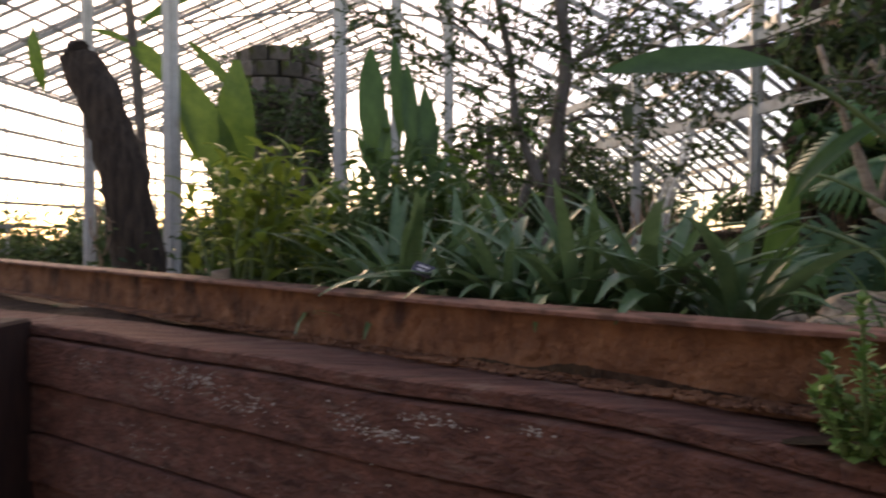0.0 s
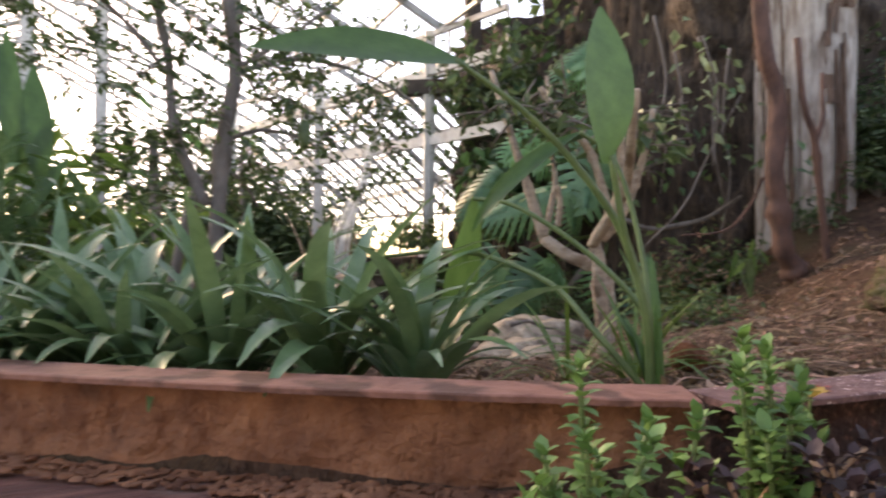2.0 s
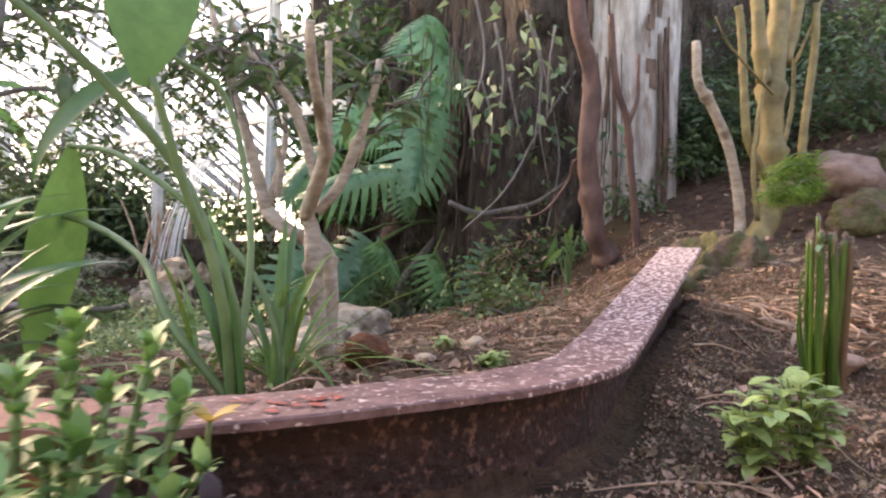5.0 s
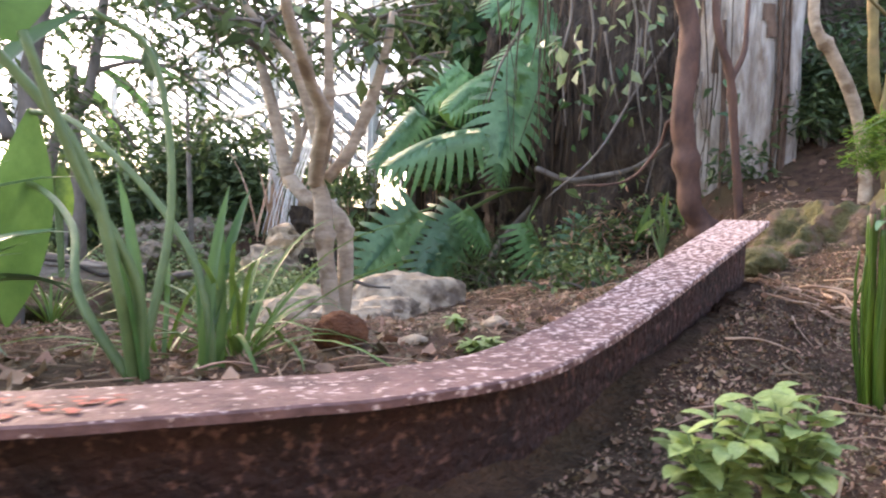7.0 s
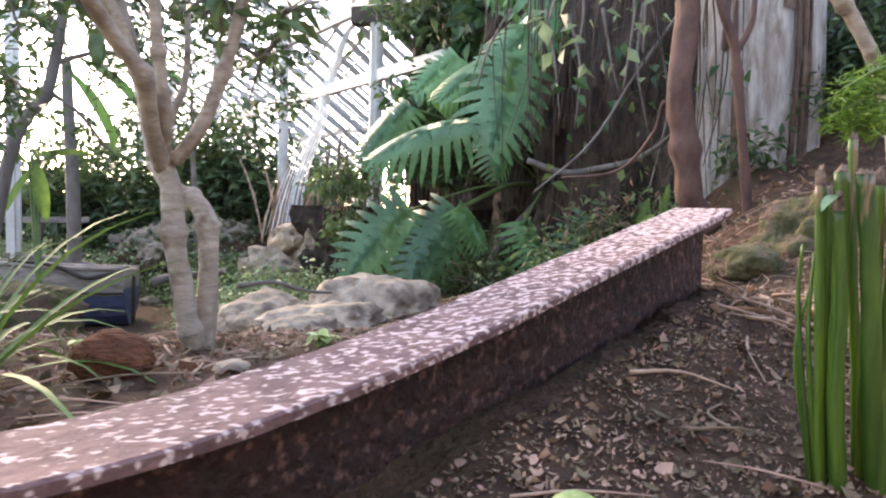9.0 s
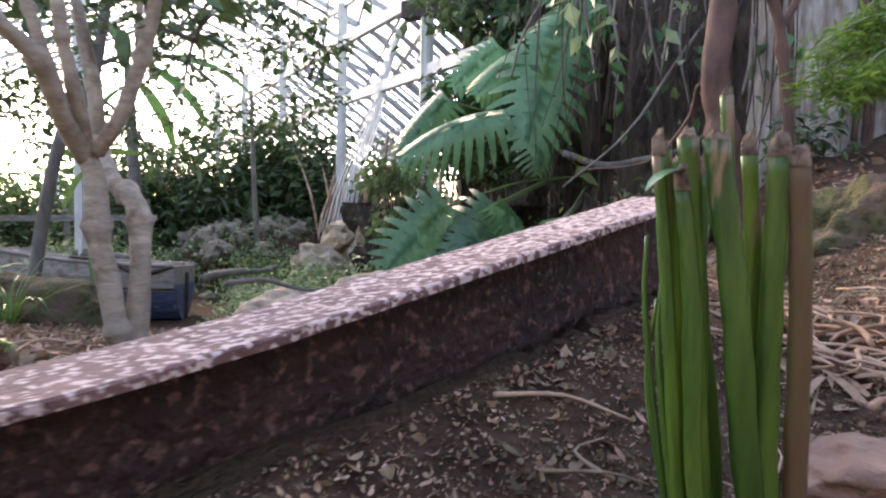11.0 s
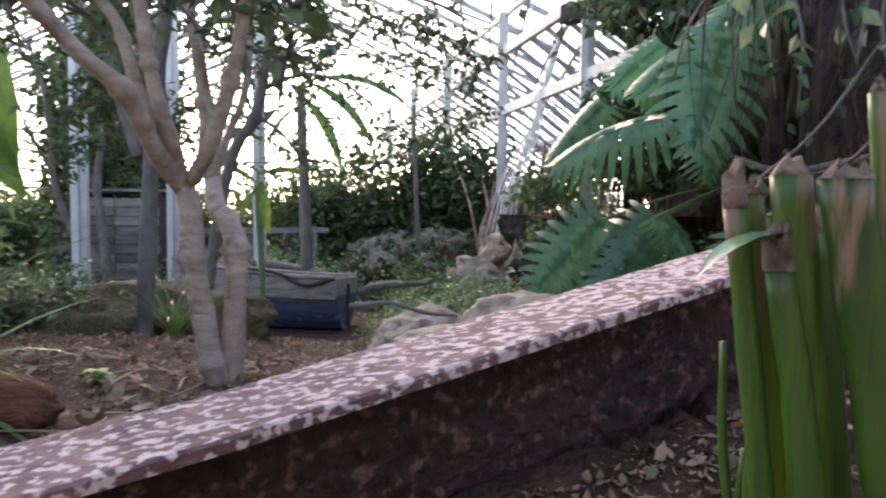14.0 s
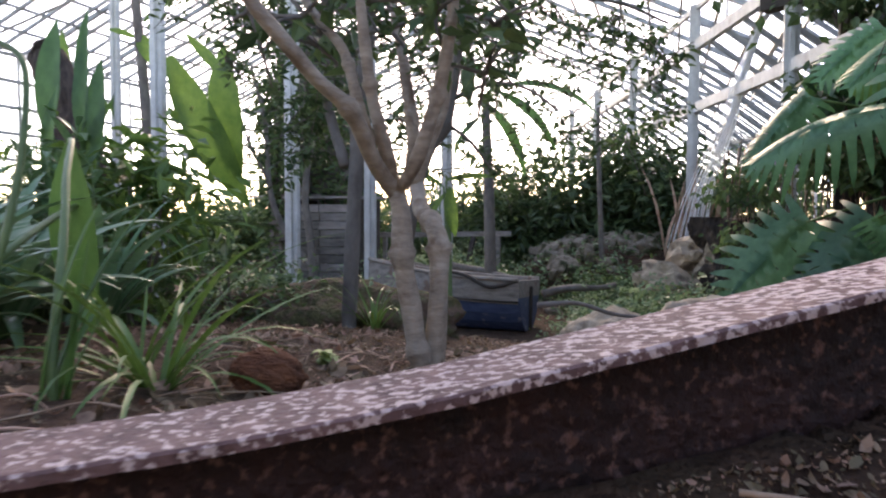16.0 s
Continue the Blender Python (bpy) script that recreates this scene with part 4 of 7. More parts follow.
stalk(bird, SB, [SB, (1.45, 2.20, 1.26), (1.41, 2.40, 1.40), (1.27, 2.70, 1.49), (1.06, 2.95, 1.47)], 0.011, 0.007)
paddle(bird, SB, (1.06, 2.95, 1.47), (0.74, 2.90, 1.22), (-0.3, -0.8, 0.5), 0.5, PADDLE_DROOP)
stalk(bird, SB, [SB, (1.62, 2.20, 1.45), (1.58, 2.28, 1.76), (1.46, 2.30, 1.85)], 0.010, 0.006)
paddle(bird, SB, (1.46, 2.30, 1.85), (1.06, 2.36, 1.62), (0.3, -0.6, 0.7), 0.42, PADDLE_DROOP)
SHEATH = [blade(0.5, 0.031, bend=b, fold=0.5, seg=8, tip=0.8, base=0.8).mesh("sheath_leaf", PADDLE_GREEN) for b in (0.15, 0.4, 0.8)]
rs = random.Random(4)
for k in range(12):
    foot = Vector((0.0, 0.0, 0.0)) if k % 2 else Vector((0.14, 0.12, -0.02))
    lean_to = radians(rs.uniform(-60, 100)) + (0.7 if k % 2 else -0.3)
    m = Matrix.Translation(foot + Vector((rs.gauss(0, 0.012), rs.gauss(0, 0.012), 0))) @ Matrix.Rotation(lean_to, 4, "Z") @ Matrix.Rotation(radians(rs.uniform(66, 86)), 4, "X") @ Matrix.Scale(rs.uniform(0.45, 0.95), 4)
    part("sheath", SHEATH[k % 3], None, bird, m=m)

# banana with yellowing leaves
BB = (-4.38, 9.50, -0.21)
BB = (BB[0], BB[1], level(BB[0], BB[1]) - 0.03)
ban = thing("banana_plant", "young banana with torn yellow-green hanging leaves", "plant", BB)
stalk(ban, BB, [BB, (-4.50, 9.50, 1.28), (-4.54, 9.50, 2.55), (-4.62, 9.50, 3.65), (-4.72, 9.50, 4.65), (-4.78, 9.50, 5.65)], 0.09, 0.06, "trunk", BARK_GREY)
YELLOW_PAD = blade(1.0, 0.30, bend=0.6, fold=0.15, seg=14, tip=0.9, base=0.2, wave=0.02).mesh("torn_leaf", TORN_GREEN)
for a, b, w in (((-4.04, 9.40, 3.75), (-2.95, 9.45, 1.58), 0.75), ((-3.19, 9.50, 3.83), (-3.22, 9.50, 1.87), 0.9), ((-4.73, 9.50, 4.15), (-3.96, 9.30, 3.48), 0.9), ((-4.57, 9.50, 4.31), (-3.80, 9.50, 4.89), 0.6),
                ((-6.04, 9.40, 4.28), (-5.98, 9.40, 3.37), 0.75), ((-4.68, 9.50, 4.07), (-5.27, 9.40, 4.34), 0.5), ((-4.13, 9.50, 3.53), (-3.75, 9.50, 2.37), 0.5), ((-3.90, 9.60, 4.11), (-3.08, 9.60, 3.33), 0.5)):
    paddle(ban, BB, a, b, (0.1, -0.9, 0.4), w, YELLOW_PAD)

# tall dark paddle plant and young light green plants behind the long beam
TB = (-0.37, 4.25, 1.72)
tall = thing("paddle_leaf_plant", "tall dark green plant with upright paddle leaves", "plant", (TB[0], TB[1], level(TB[0], TB[1])))
TO = (TB[0], TB[1], level(TB[0], TB[1]))
for a, b, w in (((-0.51, 4.20, 1.86), (-0.54, 4.20, 2.62), 0.62), ((-0.26, 4.20, 1.80), (-0.31, 4.20, 2.52), 0.4), ((-0.16, 4.20, 1.76), (-0.20, 4.20, 2.36), 0.6), ((-0.31, 4.20, 1.72), (-0.10, 4.20, 2.12), 0.5),
                ((-0.41, 4.20, 1.66), (-0.62, 4.20, 2.05), 0.6), ((-0.27, 4.10, 1.55), (-0.04, 4.10, 1.92), 0.45), ((-0.45, 4.12, 1.6), (-0.42, 4.1, 2.2), 0.4), ((-0.36, 4.3, 2.0), (-0.40, 4.3, 2.7), 0.35)):
    stalk(tall, TO, [TO, (TO[0] * 0.5 + a[0] * 0.5, a[1], (TO[2] + a[2]) / 2), a], 0.014, 0.008)
    paddle(tall, TO, a, b, (0.1, -0.95, 0.2), w)

LANCE = [blade(1.0, 0.34, bend=b, fold=0.25, seg=6, tip=0.97, base=0.12).mesh("young_leaf", YOUNG_GREEN) for b in (0.4, 0.9, 1.4)]
LANCE_DARK = [blade(1.0, 0.26, bend=b, fold=0.25, seg=6, tip=0.97, base=0.12).mesh("lance_leaf", STRAP_GREEN) for b in (0.4, 0.9, 1.4)]


def leafy_stems(x, y, stems, height, leaf, label, seed, meshes, name="leafy_plant", group="", stem_r=0.008, from_z=0.3, spread=0.25, mat=None):
    r = random.Random(seed)
    z = level(x, y)
    t = thing(name, label, "plant", (x, y, z - 0.01), group=group)
    for s in range(stems):
        bx, by = r.gauss(0, spread * 0.35), r.gauss(0, spread * 0.35)
        h = height * r.uniform(0.6, 1.1)
        tx, ty = bx + r.gauss(0, spread * 0.5), by + r.gauss(0, spread * 0.5)
        pts = [Vector((bx, by, 0)), Vector(((bx + tx) / 2 + r.gauss(0, 0.02), (by + ty) / 2, h * 0.5)), Vector((tx, ty, h))]
        part("stem", tube(pts, stem_r, stem_r * 0.5, sides=6, per=5), mat or STEM_GREEN, t)
        n = max(4, int(h / 0.06))
        for i in range(n):
            u = from_z + (1 - from_z) * i / (n - 1)
            p = pts[0].lerp(pts[1], u * 2) if u < 0.5 else pts[1].lerp(pts[2], u * 2 - 1)
            m = Matrix.Translation(p) @ Matrix.Rotation(i * 2.4 + s, 4, "Z") @ Matrix.Rotation(radians(r.uniform(15, 60)), 4, "X") @ Matrix.Scale(leaf * r.uniform(0.6, 1.2), 4)
            part("leaf", r.choice(meshes), None, t, m=m)
    return t


for i, (x, y, n, h) in enumerate([(-1.25, 3.75, 8, 1.0), (-0.95, 3.55, 9, 0.85), (-0.72, 3.40, 7, 0.68), (-1.5, 4.2, 6, 1.1), (-1.1, 4.0, 7, 1.05)]):
    leafy_stems(x, y, n, h, 0.17, "light green young plants with upright fleshy stems", 200 + i, LANCE, "leafy_plant", "young green plants", 0.013, 0.45)
for i, (x, y, n, h) in enumerate([(-0.45, 3.6, 6, 0.8), (-0.25, 3.9, 7, 1.0), (0.1, 4.0, 5, 0.85), (-0.6, 4.0, 6, 0.95), (-0.4, 4.1, 6, 1.1)]):
    leafy_stems(x, y, n, h, 0.2, "dark green leafy plant among the strap leaves", 220 + i, LANCE_DARK, "leafy_plant", "dark leafy plants", 0.009, 0.3)
BARK_STUB = (-1.15, 3.30, 1.21)
single("plant_stub", merge(tube([(0, 0, -0.05), (0.01, 0, 0.12), (-0.02, 0.01, 0.27)], 0.06, 0.05, sides=12, wob=0.4), tube([(0.07, 0.02, -0.05), (0.1, 0.02, 0.12), (0.12, 0.03, 0.22)], 0.025, 0.015, sides=8)),
       BARK_TAN, "brown cut plant stub at the beam", "stub", at=(BARK_STUB[0], BARK_STUB[1] + 0.1, level(BARK_STUB[0], BARK_STUB[1] + 0.1)))

# plant label on a stake
LB = (-0.104, 2.644)
sign = thing("plant_label", "small dark plant label with pale marks on a stake", "label", (LB[0], LB[1], level(*LB)))
part("stake", box(0, 0, 0.12, 0.012, 0.006, 0.26, 0.001), BLACK_METAL, sign, smooth=False)
tiltm = Matrix.Translation((0, -0.012, 0.27)) @ Matrix.Rotation(radians(-40), 4, "X") @ Matrix.Rotation(radians(24), 4, "Y")
part("plate", box(0, 0, 0, 0.085, 0.005, 0.058, 0.001), WHITE_LABEL, sign, smooth=False, m=tiltm)
for k, (dx, dz, w) in enumerate(((0, 0.012, 0.045), (-0.006, -0.006, 0.03))):
    part("mark", box(dx, -0.004, dz, w, 0.002, 0.008, 0), LABEL_MARK, sign, smooth=False, m=tiltm)

# ---- fleshy-leaved plants at the gap between the beams ----
SUCC_LEAF = [blade(0.035, 0.02, bend=b, fold=0.25, seg=3, tip=0.75, base=0.6).v for b in (0.4, 0.9)]
SUCC_FACES = blade(0.035, 0.02, seg=3).f


def fleshy(x, y, shoots, label, seed, mat=None, stem_mat=None, low=0.0):
    """Shoots with rings of small thick leaves, ending in a rosette."""
    r = random.Random(seed)
    z0 = level(x, y) - 0.01
    t = thing("fleshy_shrub", label, "plant", (x, y, z0), group="fleshy shrubs")
    grown = []
    for bx, by, tx, ty, h in shoots:
        grown.append((bx, by, tx, ty, h))
        for k in range(1 if len(shoots) < 10 else 0):
            grown.append((bx + r.gauss(0, 0.015), by + r.gauss(0, 0.015), (bx + tx) / 2 + r.gauss(0, 0.065), (by + ty) / 2 + r.gauss(-0.01, 0.045), h * r.uniform(0.4, 0.8)))
    for bx, by, tx, ty, h in grown:
        h *= 0.88
        pts = smooth_line([(bx, by, 0), (bx * 0.6 + tx * 0.4, by * 0.6 + ty * 0.4 - 0.01, h * 0.45), (tx, ty, h)], 6)
        s = part("shoot", tube([(bx, by, 0), (bx * 0.6 + tx * 0.4, by * 0.6 + ty * 0.4 - 0.01, h * 0.45), (tx, ty, h)], 0.007, 0.004, sides=6, per=4), stem_mat or STEM_GREEN, t)
        g = Geo()
        n = max(5, int(h / 0.016))
        for i in range(n):
            u = low + (1 - low) * (i / (n - 1)) ** 0.75
            p = pts[min(len(pts) - 1, int(u * (len(pts) - 1)))].lerp(pts[min(len(pts) - 1, int(u * (len(pts) - 1)) + 1)], (u * (len(pts) - 1)) % 1)
            for k in range(3 if u < 0.9 else 5):
                m = Matrix.Translation(p) @ Matrix.Rotation(i * 1.1 + k * 2.1 + r.random(), 4, "Z") @ Matrix.Rotation(radians(r.uniform(-10, 40) + 40 * max(0, u - 0.85) / 0.15), 4, "X") @ Matrix.Scale(r.uniform(0.7, 1.25), 4)
                g.add([m @ Vector(v) for v in r.choice(SUCC_LEAF)], SUCC_FACES)
        part("leaf_whorl", g, mat or SUCC_GREEN, s)
    return t


fleshy(0.90, 1.50, [(0, 0, -0.02, -0.02, 0.36), (0.03, -0.03, 0.08, -0.06, 0.26), (-0.03, 0, -0.09, -0.03, 0.22), (-0.05, -0.03, -0.14, -0.07, 0.15), (0.02, 0.01, 0.03, 0.0, 0.19), (-0.02, -0.04, -0.05, -0.08, 0.25), (0.05, -0.04, 0.03, -0.1, 0.12)],
       "bright green fleshy-leaved shrub leaning over the rusted beam", 5)
fleshy(1.02, 1.43, [(0, 0, 0.03, -0.02, 0.27), (0.03, 0.0, 0.06, -0.01, 0.16)], "single green fleshy shoot beside the beam", 6)
fleshy(1.20, 1.42, [(0, 0.02, 0.02, 0.06, 0.37), (0.02, 0, 0.05, 0.03, 0.30), (-0.03, 0, -0.03, 0.02, 0.32), (0.03, 0.02, 0.10, 0.08, 0.34), (-0.02, -0.03, -0.05, -0.05, 0.22), (0.05, 0.0, 0.12, 0.02, 0.28), (0.0, -0.02, 0.02, -0.04, 0.26)],
       "bright green fleshy-leaved shrub at the gap between the beams", 7)
r8 = random.Random(8)
fleshy(1.25, 1.33, [(r8.gauss(0, 0.08), r8.gauss(0, 0.04), r8.gauss(0, 0.13), r8.gauss(-0.03, 0.06), r8.uniform(0.08, 0.22)) for i in range(12)],
       "withered purple-brown shrub at the gap between the beams", 9, SUCC_PURPLE, DRY_STEM)

fleshy(1.10, 1.40, [(r8.gauss(0, 0.07), r8.gauss(0, 0.03), r8.gauss(0.03, 0.12), r8.gauss(-0.05, 0.05), r8.uniform(0.08, 0.2)) for i in range(16)],
       "withered purple-brown shrub at the gap between the beams", 10, SUCC_PURPLE, DRY_STEM)

YELLOWED = leaf_material("yellowed_leaf", (0.42, 0.27, 0.06), (0.60, 0.46, 0.16), rough=0.5, trans=0.4, island=0.0)
fading = thing("fading_shoot", "small yellowing shoot beside the withered shrub", "plant", (1.34, 1.46, level(1.34, 1.46)))
part("stem", tube([(0, 0, -0.01), (0.005, -0.005, 0.1), (0.015, -0.01, 1.235 - level(1.34, 1.46))], 0.004, 0.003, sides=6), STEM_GREEN, fading)
for k, (yaw, ln) in enumerate(((0.6, 0.045), (2.4, 0.05), (-1.5, 0.04), (4.0, 0.035))):
    part("leaf", blade(ln, 0.022, bend=0.5, seg=5, tip=0.9, base=0.3), YELLOWED, fading, m=Matrix.Translation((0.015, -0.01, 1.23 - level(1.34, 1.46))) @ Matrix.Rotation(yaw, 4, "Z") @ Matrix.Rotation(0.6, 4, "X"))

# small light green weeds on the open soil
WEED_GREEN = leaf_material("seedling_green", (0.19, 0.30, 0.08), (0.36, 0.47, 0.19), rough=0.45, trans=0.3, island=0.0, objrand=0.25)
HEART = [blade(1.0, 0.62, bend=b, fold=0.2, seg=6, tip=0.95, base=0.25).mesh("weed_leaf", WEED_GREEN) for b in (0.4, 0.8, 1.2)]


def weed(x, y, h, n, leaf, label, seed):
    r = random.Random(seed)
    t = thing("seedling", label, "plant", (x, y, level(x, y) - 0.005), group="seedlings")
    for s in range(n):
        a = s * 2.4
        tip = Vector((math.cos(a) * r.uniform(0.15, 0.4) * h, math.sin(a) * r.uniform(0.15, 0.4) * h, h * r.uniform(0.55, 1.0)))
        part("stem", tube([(0, 0, 0), tip * 0.5 + Vector((0, 0, 0.01)), tip], 0.003, 0.002, sides=5, per=3), STEM_GREEN, t)
        for k in range(11):
            m = Matrix.Translation(tip * (1 - 0.16 * (k // 2))) @ Matrix.Rotation(k * 1.35 + s, 4, "Z") @ Matrix.Rotation(radians(r.uniform(-5, 40)), 4, "X") @ Matrix.Scale(leaf * r.uniform(0.7, 1.2), 4)
            part("leaf", r.choice(HEART), None, t, m=m)
    return t


weed(1.75, 1.33, 0.09, 8, 0.042, "light green seedling on the bare soil", 31)
weed(2.36, 1.43, 0.17, 10, 0.048, "yellow-green seedling on the bare soil", 32)
weed(2.47, 1.40, 0.18, 11, 0.05, "yellow-green seedling on the bare soil", 33)
weed(1.5, 1.36, 0.06, 4, 0.04, "light green seedling on the bare soil", 34)
for i, (x, y) in enumerate([(2.35, 2.28), (2.42, 2.32), (1.9, 3.0), (2.5, 2.75)]):
    weed(x, y, 0.04, 4, 0.04, "small green seedling among the litter", 40 + i)

# ---- cut stalk clump close to the walkway ----
CB = (3.155, 1.72)
cz = level(*CB)
cut = thing("cut_stalk_clump", "clump of thick green cut stalks with dry brown tips", "plant", (CB[0], CB[1], cz - 0.02))


def cut_stalk(pts, r, dry, seed):
    """A thick leaf stalk, flattened and grooved, cut off with a shrivelled ragged tip."""
    o = Vector((CB[0], CB[1], cz - 0.02))
    q = random.Random(seed)
    ln = smooth_line([Vector(p) - o for p in pts], 9)
    n, k = len(ln), len(ln) - q.choice((1, 2, 2))
    sides = 14

    def ring(p, rad, jag):
        out = []
        for i in range(sides):
            a = 2 * math.pi * i / sides
            groove = 1 - 0.35 * math.exp(-((a - 4.6) / 0.5) ** 2)
            out.append((p.x + math.cos(a) * rad * 1.25, p.y + math.sin(a) * rad * 0.95 * groove, p.z + (q.uniform(-1, 1) * jag if jag else 0)))
        return out

    def loft(rows):
        g = Geo()
        for row in rows:
            g.v += row
        for j in range(len(rows) - 1):
            for i in range(sides):
                a, b = j * sides + i, j * sides + (i + 1) % sides
                g.f.append((a, b, b + sides, a + sides))
        g.f.append(tuple(range((len(rows) - 1) * sides, len(rows) * sides)))
        return g
    rows = [ring(p, r * (1.12 - 0.24 * i / n + 0.05 * math.sin(i * 1.3 + seed)), 0) for i, p in enumerate(ln)]
    s = part("stalk", loft(rows[:k + 1]), STUB_DRY if dry else STUB_GREEN, cut)
    tip = [ring(p, r * (0.87 - 0.10 * i + 0.12 * q.random()), 0.0025 * i) for i, p in enumerate(ln[k:])]
    tip.append(ring(ln[-1] + Vector((0.003, 0, 0.004)), r * 0.42, 0.009))
    part("dry_tip", loft(tip), STUB_BROWN, s, "shrivelled brown tip")


ZC = cz - 0.02
TIPS = [(3.095, 1.73, (3.022, 1.70, 1.495), 0.0062, 0), (3.105, 1.74, (3.037, 1.71, 1.487), 0.0055, 0), (3.118, 1.72, (3.049, 1.69, 1.497), 0.0105, 0), (3.172, 1.70, (3.067, 1.67, 1.494), 0.0125, 0),
        (3.185, 1.75, (3.123, 1.74, 1.55), 0.0066, 0), (3.185, 1.74, (3.117, 1.69, 1.498), 0.0078, 0), (3.188, 1.72, (3.138, 1.67, 1.496), 0.0105, 0), (3.212, 1.71, (3.155, 1.665, 1.487), 0.0105, 1),
        (3.125, 1.75, (3.060, 1.73, 1.475), 0.0085, 0), (3.11, 1.71, (3.04, 1.685, 1.46), 0.0075, 0), (3.15, 1.76, (3.10, 1.75, 1.48), 0.008, 0)]
for i, (x0, y0, tp, r, d) in enumerate(TIPS):
    tp, b0 = Vector(tp), Vector((x0, y0, ZC - 0.03))
    cut_stalk([b0, b0.lerp(tp, 0.35) + Vector((0.006 * math.sin(i * 2), 0.004, 0)), b0.lerp(tp, 0.7) + Vector((0.006 * math.sin(i * 3), 0, 0)), tp], r, d, i)
co = Vector((CB[0], CB[1], cz - 0.02))
for a, b in (((3.04, 1.74, 1.29), (3.03, 1.73, 1.397)), ((3.05, 1.73, 1.26), (3.052, 1.73, 1.385)), ((3.05, 1.75, 1.22), (3.045, 1.73, 1.33))):
    bb = Vector((a[0] + 0.045, 1.74, ZC - 0.02))
    part("shoot", tube([bb - co, Vector(a) - co, Vector(b) - co], 0.005, 0.002, sides=7, per=5), STUB_GREEN, cut)
part("leaf", LANCE_DARK[1], None, cut, m=Matrix.Translation(Vector((3.055, 1.69, 1.465)) - co) @ Matrix.Rotation(1.9, 4, "Z") @ Matrix.Scale(0.07, 4))

# ---- monstera on the dark rock face ----
MON = [monstera_leaf(11, 0.85, 1).mesh("split_leaf", MONSTERA_GREEN), monstera_leaf(10, 0.45, 2).mesh("split_leaf", MONSTERA_GREEN), monstera_leaf(12, 0.95, 3, 0.5).mesh("split_leaf", MONSTERA_GREEN)]
MO = (5.0, 7.4, level(5.0, 7.4))
mon = thing("monstera", "large climbing monstera with glossy split leaves", "plant", MO)
CROWN = (5.59, 7.60, 1.71)
for k, (a, b, up, w) in enumerate((
        ((4.22, 6.40, 2.18), (3.36, 6.45, 2.10), (-0.05, -0.72, 0.68), 0.74), ((4.64, 6.40, 2.76), (4.32, 6.10, 1.96), (-0.25, -0.92, 0.28), 0.92), ((5.09, 6.70, 3.25), (4.50, 6.55, 2.84), (-0.2, -0.75, 0.43), 1.0),
        ((5.55, 6.80, 3.50), (4.98, 6.75, 3.08), (-0.1, -0.8, 0.43), 0.95), ((4.72, 6.70, 3.66), (5.40, 6.55, 3.14), (0.1, -0.85, 0.36), 0.95), ((5.60, 7.00, 2.72), (5.26, 6.85, 2.32), (-0.2, -0.9, 0.25), 0.85),
        ((4.56, 6.90, 2.80), (4.09, 6.70, 2.55), (-0.2, -0.75, 0.43), 0.9), ((3.92, 7.20, 1.42), (3.20, 7.05, 0.70), (-0.2, -0.7, 0.50), 0.9), ((4.34, 7.00, 1.42), (3.76, 6.75, 0.65), (-0.15, -0.75, 0.43), 1.0),
        ((4.33, 6.90, 1.46), (4.72, 6.75, 1.08), (0.2, -0.8, 0.43), 0.9), ((5.48, 6.40, 1.36), (5.10, 6.15, 0.69), (-0.2, -0.8, 0.43), 0.95), ((5.34, 6.00, 0.71), (4.88, 5.85, 0.53), (-0.2, -0.75, 0.43), 0.95),
        ((3.90, 7.20, 2.40), (3.42, 7.10, 1.95), (-0.2, -0.8, 0.36), 0.8), ((4.41, 7.30, 2.92), (3.95, 7.20, 2.58), (-0.2, -0.8, 0.36), 0.8),
        ((4.95, 6.80, 1.34), (5.25, 6.60, 0.71), (0.2, -0.8, 0.43), 0.9), ((5.05, 7.00, 3.9), (4.55, 6.8, 3.55), (-0.1, -0.8, 0.43), 1.0),
        ((5.75, 6.9, 3.1), (5.95, 6.7, 2.62), (0.1, -0.9, 0.29), 0.8), ((4.85, 7.1, 2.3), (4.75, 6.9, 1.75), (0.0, -0.9, 0.29), 0.8))):
    a, b = Vector(a), Vector(b)
    if a.z < 1.6:            # the low leaves hang steeper and stay smaller
        up, b = Vector((up[0], -0.95, 0.25)), a.lerp(b, 0.85)
    d = b - a
    m = Matrix.Translation(a - Vector(MO)) @ oriented(d, Vector(up)) @ Matrix.Diagonal((d.length * w, d.length, d.length, 1))
    part("leaf", MON[(2, 1, 0)[k % 3] if k else 2], None, mon, m=m)
    c = Vector(CROWN)
    stalk(mon, MO, [c, c.lerp(a, 0.5) + Vector((0, -0.1, 0.12)), a], 0.016, 0.010)
stalk(mon, MO, [MO, (MO[0] - 0.1, MO[1], MO[2] + 0.4), CROWN, (CROWN[0] + 0.3, CROWN[1] + 0.2, CROWN[2] + 0.8), (CROWN[0] + 0.35, CROWN[1] + 0.3, CROWN[2] + 1.9)], 0.05, 0.035, "stem", BARK_GREY)
paddle(mon, MO, (4.44, 7.60, 2.37), (4.30, 7.60, 2.96), (-0.2, -0.9, 0.3), 1.5)

# ---- rocks ----


def rock(x, y, r, sx, sy, sz, mat, label, seed, sink=0.3, turn=0.0, rough=0.3, group="rocks", sub=4):
    g = blob(r, sx, sy, sz, rough, seed, sub)
    ob = single("rock", g, mat, label, "rock", at=(x, y, level(x, y) + r * sz * (1 - 2 * sink) * 0.5), group=group)
    ob.rotation_euler.z = turn
    return ob


